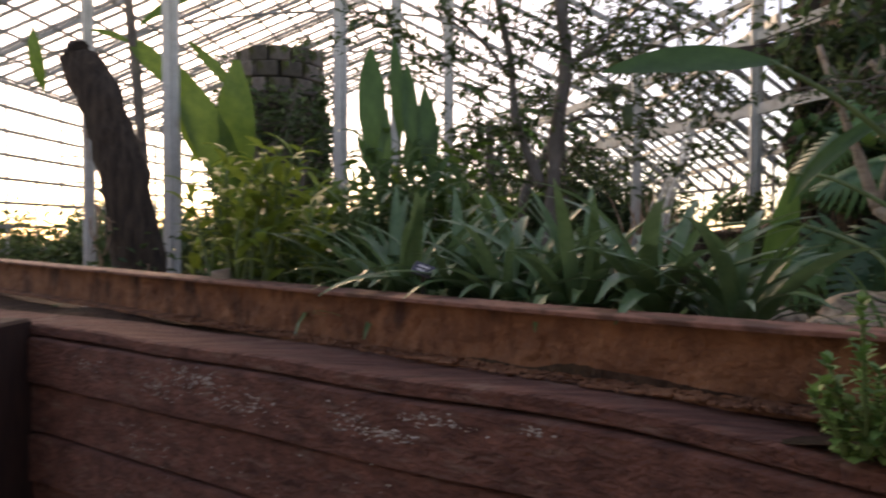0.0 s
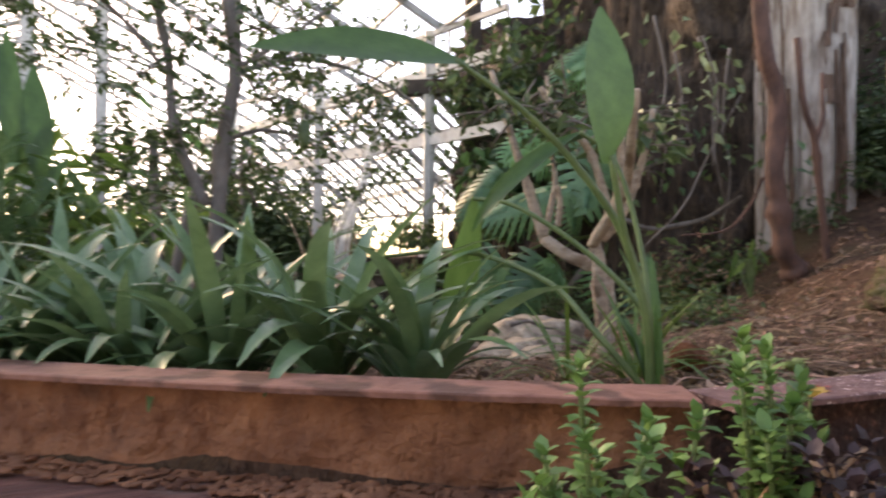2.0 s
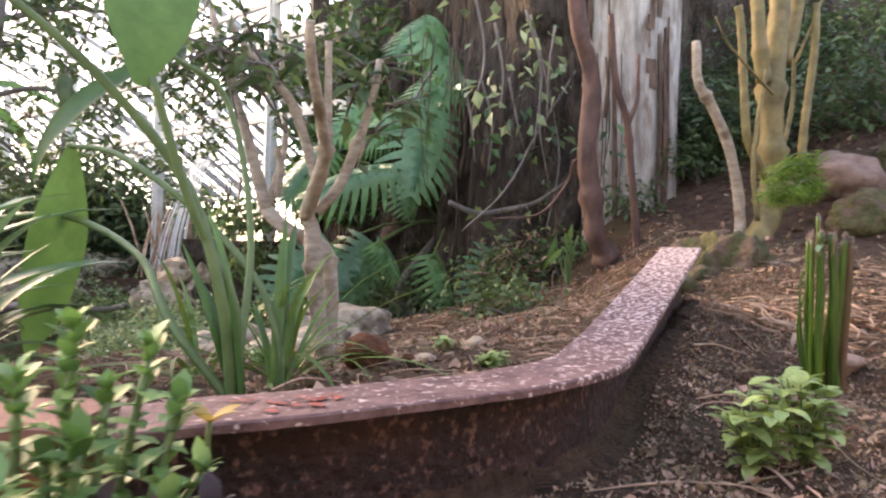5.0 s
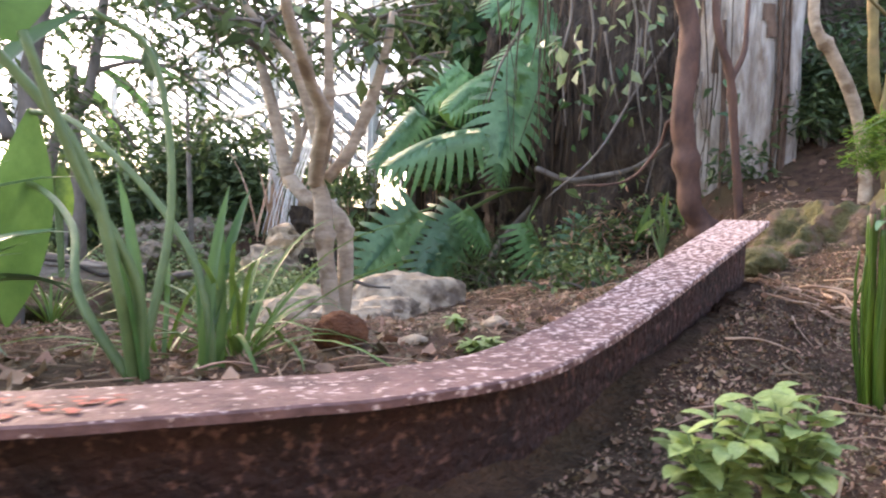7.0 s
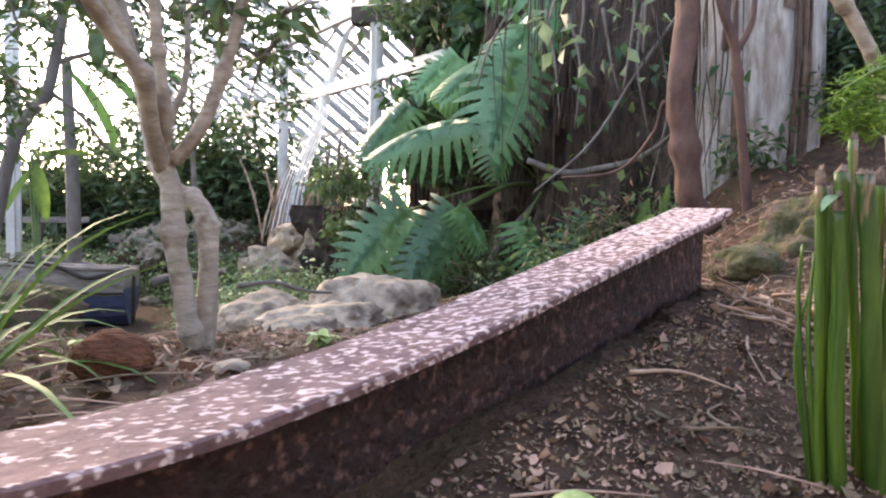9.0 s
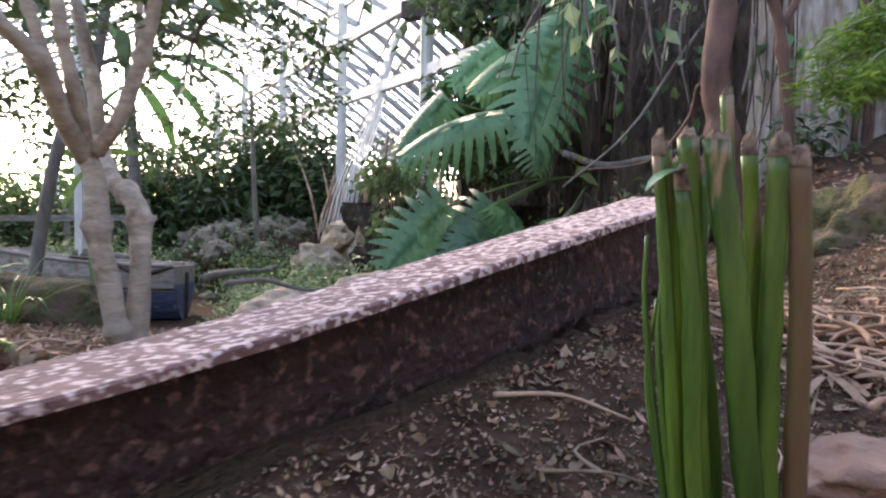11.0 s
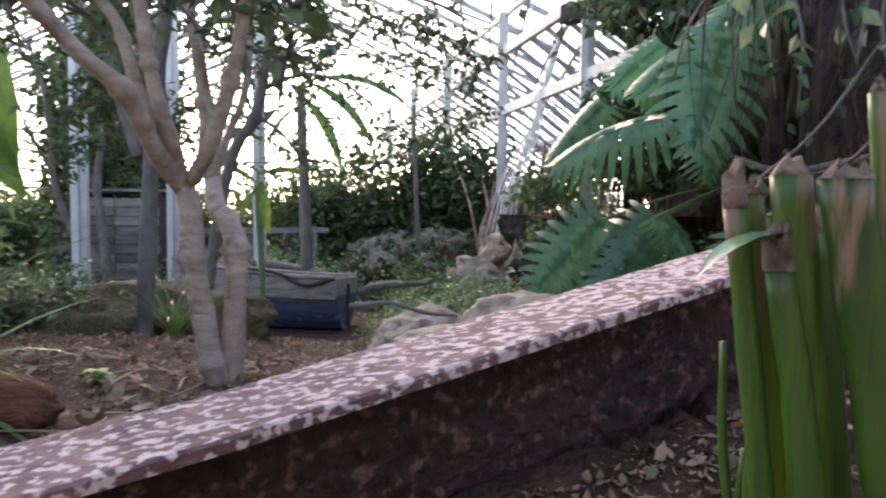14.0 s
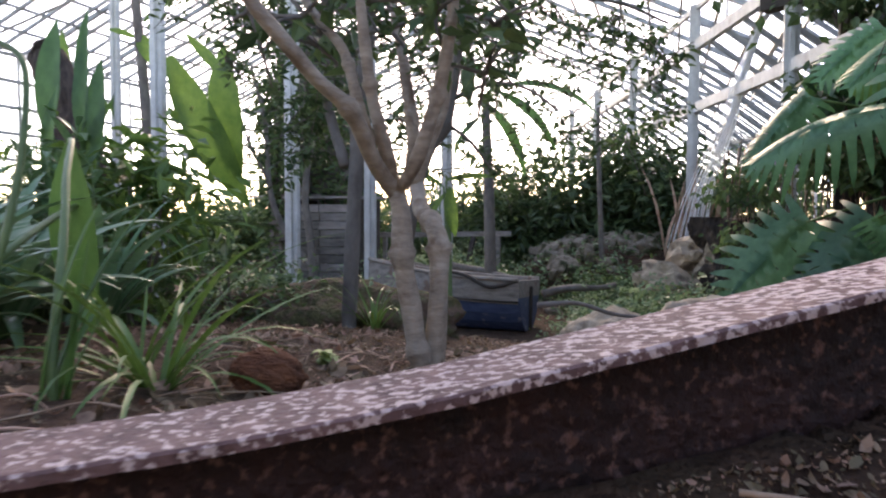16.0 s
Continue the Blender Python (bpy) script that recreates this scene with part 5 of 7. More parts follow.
for cx, cy, cz_, r, sx, sy, sz, seed, turn, label in ((3.22, 5.36, 0.74, 0.44, 1.0, 0.62, 0.56, 3, 0.15, "broad pale boulder with a rounded top half buried in the bed"), (2.55, 5.72, 0.62, 0.36, 1.05, 0.7, 0.58, 5, -0.2, "pale pitted boulder with leaf litter round it"),
                                                      (2.85, 5.05, 0.72, 0.34, 1.25, 0.7, 0.40, 6, 0.3, "flat pale slab of rock between the boulders"), (2.62, 4.42, 0.78, 0.2, 1.3, 0.8, 0.5, 4, 0.6, "low pale stone showing through the litter")):
    ob = single("rock", blob(r, sx, sy, sz, 0.22, seed, 5), ROCK_PALE, label, "rock", at=(cx, cy, cz_), group="rocks")
    ob.rotation_euler.z = turn
rock(0.35, 6.1, 0.62, 1.5, 0.8, 0.5, ROCK_MOSS, "low mossy boulder in the planting", 8, 0.4, 0.2)
rock(-0.5, 6.5, 0.5, 1.4, 0.8, 0.5, ROCK_MOSS, "low mossy boulder in the planting", 9, 0.4, 0.4)
moss = single("rock", blob(0.34, 0.95, 0.9, 0.9, 0.5, 11, 5), ROCK_MOSS, "mossy boulder on the mound beside the beam end", "rock", at=(4.76, 3.22, 1.22), group="rocks")
moss.rotation_euler.z = 0.3
rock(4.2, 3.1, 0.13, 1.2, 1.0, 0.6, ROCK_MOSS, "small mossy stone by the beam end", 12, 0.3, 0.3)
rock(3.40, 1.82, 0.07, 1.5, 0.9, 0.5, ROCK_PINK, "grey stone by the cut stalks", 13, 0.3, 0.3)
rock(2.27, 2.5, 0.03, 1.3, 1, 0.7, ROCK_PALE, "small white stone on the soil", 14, 0.2, 0.2, sub=3)
rock(2.66, 2.77, 0.035, 1.3, 1, 0.7, ROCK_PALE, "small pale stone on the soil", 15, 0.2, 0.2, sub=3)
rr = random.Random(17)
for i, (px, py, s) in enumerate((((3.09, 12.20, 0.40), 0, 0.42), ((3.39, 12.60, 0.73), 0, 0.3), ((1.34, 12.00, 0.67), 0, 0.3), ((1.65, 12.40, 0.79), 0, 0.28), ((1.00, 13.00, 0.84), 0, 0.3), ((1.99, 13.20, 0.99), 0, 0.3),
                                 ((2.30, 13.60, 1.13), 0, 0.32), ((1.70, 13.80, 1.17), 0, 0.28), ((2.52, 13.00, 0.91), 0, 0.3), ((1.21, 13.60, 1.07), 0, 0.26), ((1.31, 11.60, 0.61), 0, 0.24), ((2.17, 14.20, 1.33), 0, 0.34),
                                 ((2.67, 14.00, 1.28), 0, 0.3), ((1.83, 14.60, 1.43), 0, 0.3), ((1.19, 14.60, 1.37), 0, 0.26))):
    zt = px[2]
    s *= 0.62
    g = blob(s, 1.3, 1.0, 0.7, 0.45, 30 + i, 3)
    z = max(level(px[0], px[1]) + s * 0.2, min(zt, level(px[0], px[1]) + 0.9))
    ob = single("rock", g, ROCK_GREY, "grey-brown angular stone in the rockery heap", "rock", at=(px[0], px[1], z), group="rockery stones", smooth=False)
    ob.rotation_euler = (rr.random(), rr.random(), rr.random() * 6)
for i in range(46):
    u, a = rr.random() ** 0.6, rr.uniform(3.0, 6.4)
    x, y = 2.15 + 2.0 * u * math.cos(a), 13.9 + 1.6 * u * math.sin(a)
    q = rr.uniform(0.08, 0.2)
    z = 0.35 + 0.62 * math.sqrt(max(0.02, 1 - u * u)) * 1.1
    ob = single("rock", blob(q, 1.3, 1.0, 0.7, 0.4, 130 + i, 2), ROCK_GREY, "grey-brown angular stone in the rockery heap", "rock", at=(x, y, max(z, level(x, y) + q * 0.3)), group="rockery stones", smooth=False)
    ob.rotation_euler = (rr.random(), rr.random(), rr.random() * 6)
mound = blob(1.0, 2.0, 1.6, 0.62, 0.2, 71, 4)
single("earth_mound", mound, SOIL, "heap of soil under the rockery stones", "mound", at=(2.15, 13.9, 0.35))
for i, (x, y, r) in enumerate(((6.5, 3.2, 0.26), (6.9, 3.6, 0.34), (7.5, 3.2, 0.36), (6.8, 2.7, 0.24), (7.2, 2.9, 0.3))):
    rock(x, y, r, 1.2, 0.9, 0.8, (ROCK_MOSS, ROCK_PINK, ROCK_MOSS)[i % 3], "stone holding back the planted bank", 50 + i, 0.55, 0.4 * i)

# ---- coconut, litter, twigs, chips ----
COC = (2.045, 2.46)
coco = single("coconut", blob(0.062, 1.25, 0.95, 0.85, 0.14, 21, 4, 2.0), COCONUT, "brown fibrous coconut husk lying on the soil", "coconut", at=(COC[0], COC[1], level(*COC) + 0.038))
coco.rotation_euler = (0.1, 0.2, 0.5)


def litter():
    r = random.Random(3)
    g, tw, ch = Geo(), Geo(), Geo()

    def leaf(x, y, s):
        z = level(x, y)
        a = r.uniform(0, 6.28)
        m = Matrix.Translation((x, y, z + 0.004 + 0.3 * s * r.random() * 0.5)) @ Euler((r.gauss(0, 0.5), r.gauss(0, 0.5), a)).to_matrix().to_4x4()
        w = s * r.uniform(0.2, 0.7)
        c = s * r.uniform(-0.15, 0.45)
        o = len(g.v)
        for p in ((-s / 2, 0, c), (-s * 0.15, -w / 2, c * 0.2), (s * 0.25, -w * 0.4, 0), (s / 2, 0, c * 0.8), (s * 0.2, w * 0.45, c * 0.3), (-s * 0.2, w / 2, c * 0.4), (0, 0, -c * 0.2)):
            g.v.append(tuple(m @ Vector(p)))
        g.f += [(o + i, o + (i + 1) % 6, o + 6) for i in range(6)]
    # near both sides of the bent beam
    for i in range(17000):
        x, y = r.uniform(0.9, 5.6), r.uniform(0.4, 4.6)
        if y < lerp_line(FRONT, x) + 0.06:
            continue
        d = y - lerp_line(DIVIDE, x)
        if abs(d) < 0.1 and x < 3.55:
            continue
        if d < 0 and noise.noise(Vector((x * 1.3, y * 1.3, 4))) < -0.35:
            continue
        leaf(x, y, r.choice((0.007, 0.009, 0.012, 0.015, 0.02, 0.03)) * r.uniform(0.7, 1.2))
    for i in range(30000):
        x, y = r.uniform(1.35, 5.0), r.uniform(0.4, 3.2)
        d = y - lerp_line(DIVIDE, x)
        if y < lerp_line(FRONT, x) + 0.06 or d > -0.1:
            continue
        leaf(x, y, r.choice((0.006, 0.008, 0.010, 0.013, 0.017, 0.023)) * r.uniform(0.7, 1.3))
    for i in range(9000):
        x, y = r.uniform(-1.5, 7.2), r.uniform(2.0, 8)
        if y - lerp_line(DIVIDE, x) < 0.15:
            continue
        leaf(x, y, r.uniform(0.02, 0.065))
    for i in range(1700):
        x, y = r.uniform(4.5, 11), r.uniform(0.4, 6)
        leaf(x, y, r.uniform(0.04, 0.1))
    for i in range(56000):
        x, y = r.uniform(1.4, 4.6), r.uniform(0.4, 2.9)
        if y < lerp_line(FRONT, x) + 0.05 or y - lerp_line(DIVIDE, x) > -0.09:
            continue
        leaf(x, y, r.uniform(0.004, 0.012))
    for i in range(150):
        x, y = r.uniform(1.6, 4.2), r.uniform(1.2, 2.6)
        if y < lerp_line(FRONT, x) + 0.06 or y - lerp_line(DIVIDE, x) > -0.12:
            continue
        leaf(x, y, r.uniform(0.025, 0.042))
    single("leaf_litter", g, DRY_LEAF, "scattered dry brown leaves and chips on the soil", "leaf litter", smooth=False, kind="stuff")
    for i in range(900):
        x, y = r.uniform(1.2, 5.4), r.uniform(1.1, 5.5)
        d = y - lerp_line(DIVIDE, x)
        if y < lerp_line(FRONT, x) + 0.15 or (abs(d) < 0.2 and x < 3.6):
            continue
        a, ln = r.uniform(0, 6.28), r.uniform(0.05, 0.28)
        p = Vector((x, y, level(x, y) + 0.006))
        e = p + Vector((math.cos(a) * ln, math.sin(a) * ln, 0))
        if abs(e.y - lerp_line(DIVIDE, e.x)) < 0.12 and e.x < 3.6:
            continue
        e.z = level(e.x, e.y) + 0.008
        q = tube([p, p.lerp(e, 0.5) + Vector((r.gauss(0, 0.02), r.gauss(0, 0.02), 0.012)), e], r.uniform(0.0015, 0.004), 0.0012, sides=5, per=3)
        tw.add(q.v, q.f)
    single("twigs", tw, DRY_STEM, "thin dry twigs scattered on the soil", "twigs", kind="stuff")


litter()

# heap of pale dry stalk cuttings on the mound
dry = thing("cuttings_heap", "heap of pale dry plant stalks on the soil", "plant debris", (3.60, 2.10, level(3.60, 2.10)))
rd = random.Random(12)
for i in range(130):
    x, y = max(-0.12, rd.gauss(0.12, 0.17)), rd.gauss(0, 0.12)
    a, ln = rd.uniform(0, 6.28), rd.uniform(0.05, 0.2)
    z = level(3.60 + x, 2.10 + y) - level(3.60, 2.10)
    if i % 2:
        p = Vector((x, y, z + rd.uniform(0.01, 0.05)))
        e = Vector((x + math.cos(a) * ln, y + math.sin(a) * ln, 0))
        e.z = level(3.60 + e.x, 2.10 + e.y) - level(3.60, 2.10) + rd.uniform(0.005, 0.05)
        part("dry_stalk", tube([p, p.lerp(e, 0.3) + Vector((rd.gauss(0, 0.015), rd.gauss(0, 0.015), 0.012)), p.lerp(e, 0.7) + Vector((rd.gauss(0, 0.02), rd.gauss(0, 0.02), 0.008)), e], rd.uniform(0.002, 0.0065), rd.uniform(0.001, 0.004), sides=6, per=3, wob=0.9, seed=i), DRY_STEM, dry)
    else:
        m = Matrix.Translation((x, y, z + rd.uniform(0.006, 0.03))) @ Euler((rd.gauss(0.15, 0.3), rd.gauss(0, 0.7), a)).to_matrix().to_4x4()
        part("dry_strip", blade(ln, rd.uniform(0.008, 0.022), bend=rd.uniform(0.2, 1.2), fold=rd.uniform(0.2, 0.9), seg=6, tip=0.7, base=0.5, twist=rd.gauss(0, 1.2), wave=0.05), DRY_STEM, dry, m=m)
for i, (a, b) in enumerate((((2.95, 2.02), (3.15, 1.98)), ((3.0, 2.28), (3.35, 2.12)), ((3.35, 2.28), (3.5, 2.1)))):
    p, e = Vector((*a, level(*a) + 0.012)), Vector((*b, level(*b) + 0.01))
    single("dry_stick", tube([p, p.lerp(e, 0.5) + Vector((0.01, 0.02, 0.012)), e], 0.0045, 0.002, sides=7, per=4), DRY_STEM, "pale dry stick lying on the soil", "stick", group="dry sticks")

# dead branches behind the beam by the boat
for i, (a, b, rad) in enumerate((((1.51, 9.00, 0.55), (2.31, 9.40, 0.64), 0.05), ((2.32, 4.20, 1.06), (2.78, 4.40, 1.00), 0.012), ((-1.17, 10.80, 0.73), (-0.16, 10.80, 0.63), 0.04), ((-0.34, 10.80, 0.71), (1.19, 10.40, 0.54), 0.06))):
    a, b = Vector(a), Vector(b)
    a.z, b.z = max(a.z, level(a.x, a.y) + rad), max(b.z, level(b.x, b.y) + rad)
    single("fallen_branch", tube([a, a.lerp(b, 0.35) + Vector((0, 0, 0.03)), a.lerp(b, 0.7), b], rad, rad * 0.6, sides=9, wob=0.4), BARK_GREY, "fallen dead branch lying in the bed", "branch", group="fallen branches")

# ---- rowing boat ----


def boat():
    """Clinker hull: curved planks from stem to a flat transom, with gunwale, thwart and cleats."""
    BO = (0.88, 9.40, -0.07)
    z0 = level(BO[0], BO[1])
    b = thing("rowing_boat", "old wooden rowing boat with blue and flaking white paint", "boat", (BO[0] + 0.38, BO[1], z0 - 0.03))
    L, W, H = 2.2, 0.58, 0.66
    m = Matrix.Rotation(radians(178), 4, "Z") @ Matrix.Rotation(radians(4), 4, "X")
    planks = 6

    def hull(u, v, s):
        # u along from transom, v from keel to gunwale
        w = W * (1 - (u ** 2.6)) * (0.75 + 0.25 * math.sin(math.pi * min(1, u + 0.35)))
        wide = w * math.sin(v * math.pi / 2) ** 0.75
        z = H * (v ** 1.35) * (1 + 0.22 * u * u) + 0.05 * u * u
        return Vector((L * u, s * wide, z))
    for s in (-1, 1):
        for k in range(planks):
            g = Geo()
            v0, v1 = k / planks, (k + 1.12) / planks
            n = 16
            for i in range(n + 1):
                u = i / n
                p, q = hull(u, v0, s), hull(u, min(1, v1), s)
                lift = Vector((0, s * 0.012, 0))
                for c in (p + lift, q, q - lift * 1.3, p - lift * 0.3):
                    g.v.append(tuple(c))
            for i in range(n):
                for c in range(4):
                    a = 4 * i + c
                    d = 4 * i + (c + 1) % 4
                    g.f.append((a, d, d + 4, a + 4))
            part("hull_plank", g, BOAT_WHITE if k >= planks - 2 else BOAT_BLUE, b, smooth=False, m=m)
        g = tube([hull(u / 8, 1.0, s) + Vector((0, s * 0.01, 0.01)) for u in range(9)], 0.026, 0.022, sides=8, per=2)
        part("gunwale", g, BOAT_WHITE, b, m=m)
    n = 10
    for lo, hi, mat in ((0.0, 0.76, BOAT_BLUE), (0.76, 1.0, BOAT_WHITE)):
        g = Geo()
        for i in range(n + 1):
            v = lo + (hi - lo) * i / n
            for s in (-1, 1):
                p = hull(0, max(v, 0.02), s)
                g.v += [tuple(p + Vector((-0.015, 0, 0))), tuple(p + Vector((0.015, 0, 0)))]
        for i in range(n):
            a = 4 * i
            g.f += [(a, a + 2, a + 6, a + 4), (a + 1, a + 5, a + 7, a + 3), (a, a + 4, a + 5, a + 1), (a + 2, a + 3, a + 7, a + 6)]
        e = 4 * n
        g.f += [(e, e + 2, e + 3, e + 1), (0, 1, 3, 2)]
        part("transom", g, mat, b, smooth=False, m=m)
    part("transom_post", box(-0.03, 0.0, 0.3, 0.04, 0.05, 0.56, 0.006), WOOD_DARK, b, m=m)
    part("thwart", box(0.9, 0, 0.42, 0.18, 0.86, 0.03, 0.005), WOOD_GREY, b, m=m)
    part("thwart", box(0.2, 0, 0.42, 0.25, 0.86, 0.03, 0.005), WOOD_GREY, b, m=m)
    part("rubbing_strip", tube([hull(u / 8, 0.7, 1) + Vector((0, 0.02, 0)) for u in range(8)], 0.012, 0.01, sides=6, per=2), WOOD_DARK, b, m=m)
    part("rope", tube([hull(0.0, 1, 1), hull(0.15, 0.9, 1) + Vector((0, 0.05, 0)), hull(0.3, 1.0, 1) + Vector((0, 0.03, 0.03)), hull(0.5, 1.0, 1) + Vector((0, 0.0, 0.05))], 0.022, 0.02, sides=7, per=5), WOOD_DARK, b, m=m)


boat()

# ---- plank crate, round tower, rail fence ----


def plank_hut():
    o = Vector((-2.44, 11.20, 1.00))
    o.z = level(o.x, o.y)
    h = thing("plank_shed", "low weathered grey plank shed with a mossy side", "shed", o)
    for k in range(11):
        for j, (x, w) in enumerate(((-0.42, 0.5), (0.18, 0.68))):
            part("plank", box(x + 0.02 * (k % 2), 0.01 * ((k + j) % 3), 0.12 + 0.14 * k, w, 0.035, 0.13, 0.006), WOOD_GREY, h, smooth=False)
    for x in (-0.68, 0.54):
        part("corner_post", box(x, 0.04, 0.83, 0.09, 0.09, 1.72, 0.008), WOOD_DARK, h, smooth=False)
    part("roof_board", box(-0.06, 0.4, 1.70, 1.5, 0.95, 0.04, 0.006), WOOD_GREY, h, smooth=False)
    part("side_board", box(-0.68, 0.45, 0.83, 0.03, 0.85, 1.66, 0.004), WOOD_DARK, h, smooth=False)
    part("side_board", box(0.54, 0.45, 0.83, 0.03, 0.85, 1.66, 0.004), WOOD_DARK, h, smooth=False)


plank_hut()


def tower():
    o = Vector((-3.6, 13.2, level(-3.6, 13.2)))
    t = thing("stone_tower", "round tapering tower of dark blocks overgrown with moss", "tower", o)
    r = random.Random(5)
    zs, k = 0.0, 0
    while zs < 4.6:
        h = 0.3
        rad = 1.0 - 0.28 * (zs / 4.6)
        n = 12
        for i in range(n):
            a = 2 * math.pi * (i + 0.5 * (k % 2)) / n
            if math.sin(a) > 0.35:
                continue
            w = 2 * math.pi * rad / n * 0.96
            m = Matrix.Rotation(a, 4, "Z") @ Matrix.Translation((rad + r.gauss(0, 0.025), 0, zs + h / 2))
            part("block", TOWER_BLOCK, None, t, m=m @ Matrix.Diagonal((1, w / 0.4, 1, 1)))
        zs += h
        k += 1
    ivy = Geo()
    ri = random.Random(3)
    leaflets(ivy, [(math.cos(a) * rr, math.sin(a) * rr, z) for a, rr, z in ((radians(ri.uniform(180, 360)), ri.uniform(0.95, 1.25), 4.0 * ri.random() ** 0.8) for k in range(2400))], 0.2, ri, aspect=1.8)
    part("ivy", ivy, BUSH_GREEN, t, smooth=False)
    part("core", tube([(0, 0, 0), (0, 0, 2.3), (0, 0, 4.6)], 0.97, 0.68, sides=24, per=2), CAVE, t)
    return t


TOWER_BLOCK = box(0, 0, 0, 0.2, 0.4, 0.28, 0.02).mesh("block", material("tower_block", (0.075, 0.066, 0.06), (0.17, 0.15, 0.135), scale=5, rough=0.95, bump=0.8, objrand=0.5, patch=(0.05, 0.055, 0.02), patch_scale=3), smooth=False)
tower()

rail = thing("rail_fence", "low weathered wooden rail fence across the bed", "fence", (-1.77, 12.50, 0.86))
ro = Vector((-1.77, 12.50, 0.86))
a, b = Vector((-3.20, 12.20, 1.08)) - ro, Vector((0.20, 13.20, 1.13)) - ro
part("rail", rod(a, b, 0.05, 0.09), WOOD_GREY, rail, smooth=False)
for u in (0.05, 0.35, 0.62, 0.93):
    p = a.lerp(b, u)
    zg = level(p.x + ro.x, p.y + ro.y) - ro.z - 0.02
    part("fence_post", box(p.x, p.y + 0.05, (p.z + zg) / 2, 0.08, 0.07, p.z - zg + 0.1, 0.006), WOOD_GREY, rail, smooth=False)
part("brace", rod(Vector((-0.35, 12.20, 0.51)) - ro, Vector((-0.31, 12.50, 1.08)) - ro, 0.07), WOOD_DARK, rail, smooth=False)

SP = (1.91, 12.40, 0.09)
SP = (SP[0], SP[1], level(SP[0], SP[1]))
stick = thing("sapling", "thin staked sapling in the bed", "sapling", SP)
stalk(stick, SP, [SP, (1.87, 12.40, 0.93), (1.81, 12.40, 2.21), (1.78, 12.40, 3.20)], 0.05, 0.03, "stem", BARK_GREY)

# leaning dark trunk and its ivy
LT = (-3.56, 7.60, 0.98)
LT = (LT[0], LT[1], level(LT[0], LT[1]) - 0.05)
lean = tree("leaning_trunk", "thick dark leaning trunk covered in fibre", BARK_DARK, [("trunk", [LT, (-3.79, 7.60, 1.87), (-4.01, 7.60, 2.70), (-4.30, 7.60, 3.32), (-4.33, 7.60, 3.40)], 0.32, 0.19, ())], LT)
lg = Geo()
rl = random.Random(19)
leaflets(lg, [(rl.gauss(0, 0.45), rl.gauss(-0.2, 0.3), abs(rl.gauss(0, 0.5))) for k in range(700)], 0.13, rl)
part("ivy", lg, TREE_GREEN, lean, smooth=False)
for k in range(14):
    u = rl.uniform(0.1, 0.8)
    c = Vector(LT).lerp(Vector((-4.20, 7.60, 3.15)), u) - Vector(LT) + Vector((rl.gauss(0, 0.12), -0.26, 0))
    part("fibre_strand", tube([c, c + Vector((0.03, -0.02, -0.2)), c + Vector((rl.gauss(0.05, 0.05), -0.02, -rl.uniform(0.3, 0.6)))], 0.014, 0.006, sides=5, per=3), DRY_STEM, lean)

# ---- falling water on the rockery ----
WATER = bpy.data.materials.new("water")
WATER.use_nodes = True
wb = WATER.node_tree.nodes["Principled BSDF"]
wb.inputs["Base Color"].default_value = (0.9, 0.95, 0.97, 1)
wb.inputs["Roughness"].default_value, wb.inputs["Transmission Weight"].default_value, wb.inputs["IOR"].default_value = 0.35, 0.3, 1.33
fall = thing("water_jet", "thin jet of water arching down onto the rockery", "water", (3.32, 11.60, 0.99))
fo = Vector((3.32, 11.60, 0.99))
rw = random.Random(9)
for i in range(34):
    j = Vector((rw.gauss(0, 0.045), rw.gauss(0, 0.04), 0))
    part("strand", tube([Vector(p) - fo + j * k for p, k in (((4.17, 11.20, 4.23), 0.4), ((4.01, 11.30, 3.99), 0.6), ((3.79, 11.40, 3.27), 1), ((3.67, 11.50, 2.71), 1.4), ((3.43, 11.60, 2.05), 2.0), ((3.30, 11.60, 1.55), 2.6), ((3.23, 11.60, 0.99), 3.4))], 0.006, 0.004, sides=6, per=6, wob=0.5, seed=i), WATER, fall)
spike = thing("dead_palm_tuft", "pale dead spiky tuft beside the water", "plant", (3.36, 12.00, 0.85))
so = Vector((3.36, 12.00, 0.85))
for i in range(26):
    p = Vector((rw.gauss(0, 0.22), rw.gauss(0, 0.15), 0))
    part("dead_leaf", blade(rw.uniform(0.8, 1.6), 0.05, bend=rw.uniform(0, 0.7), seg=4), DRY_STEM, spike, m=Matrix.Translation(p) @ Matrix.Rotation(rw.uniform(0, 6.28), 4, "Z") @ Matrix.Rotation(radians(rw.uniform(68, 92)), 4, "X"))

# ---- background planting ----
MONSTERA_DARK = leaf_material("climber_leaf_green", (0.02, 0.07, 0.025), (0.05, 0.14, 0.055), rough=0.45, trans=0.2, island=0.45)


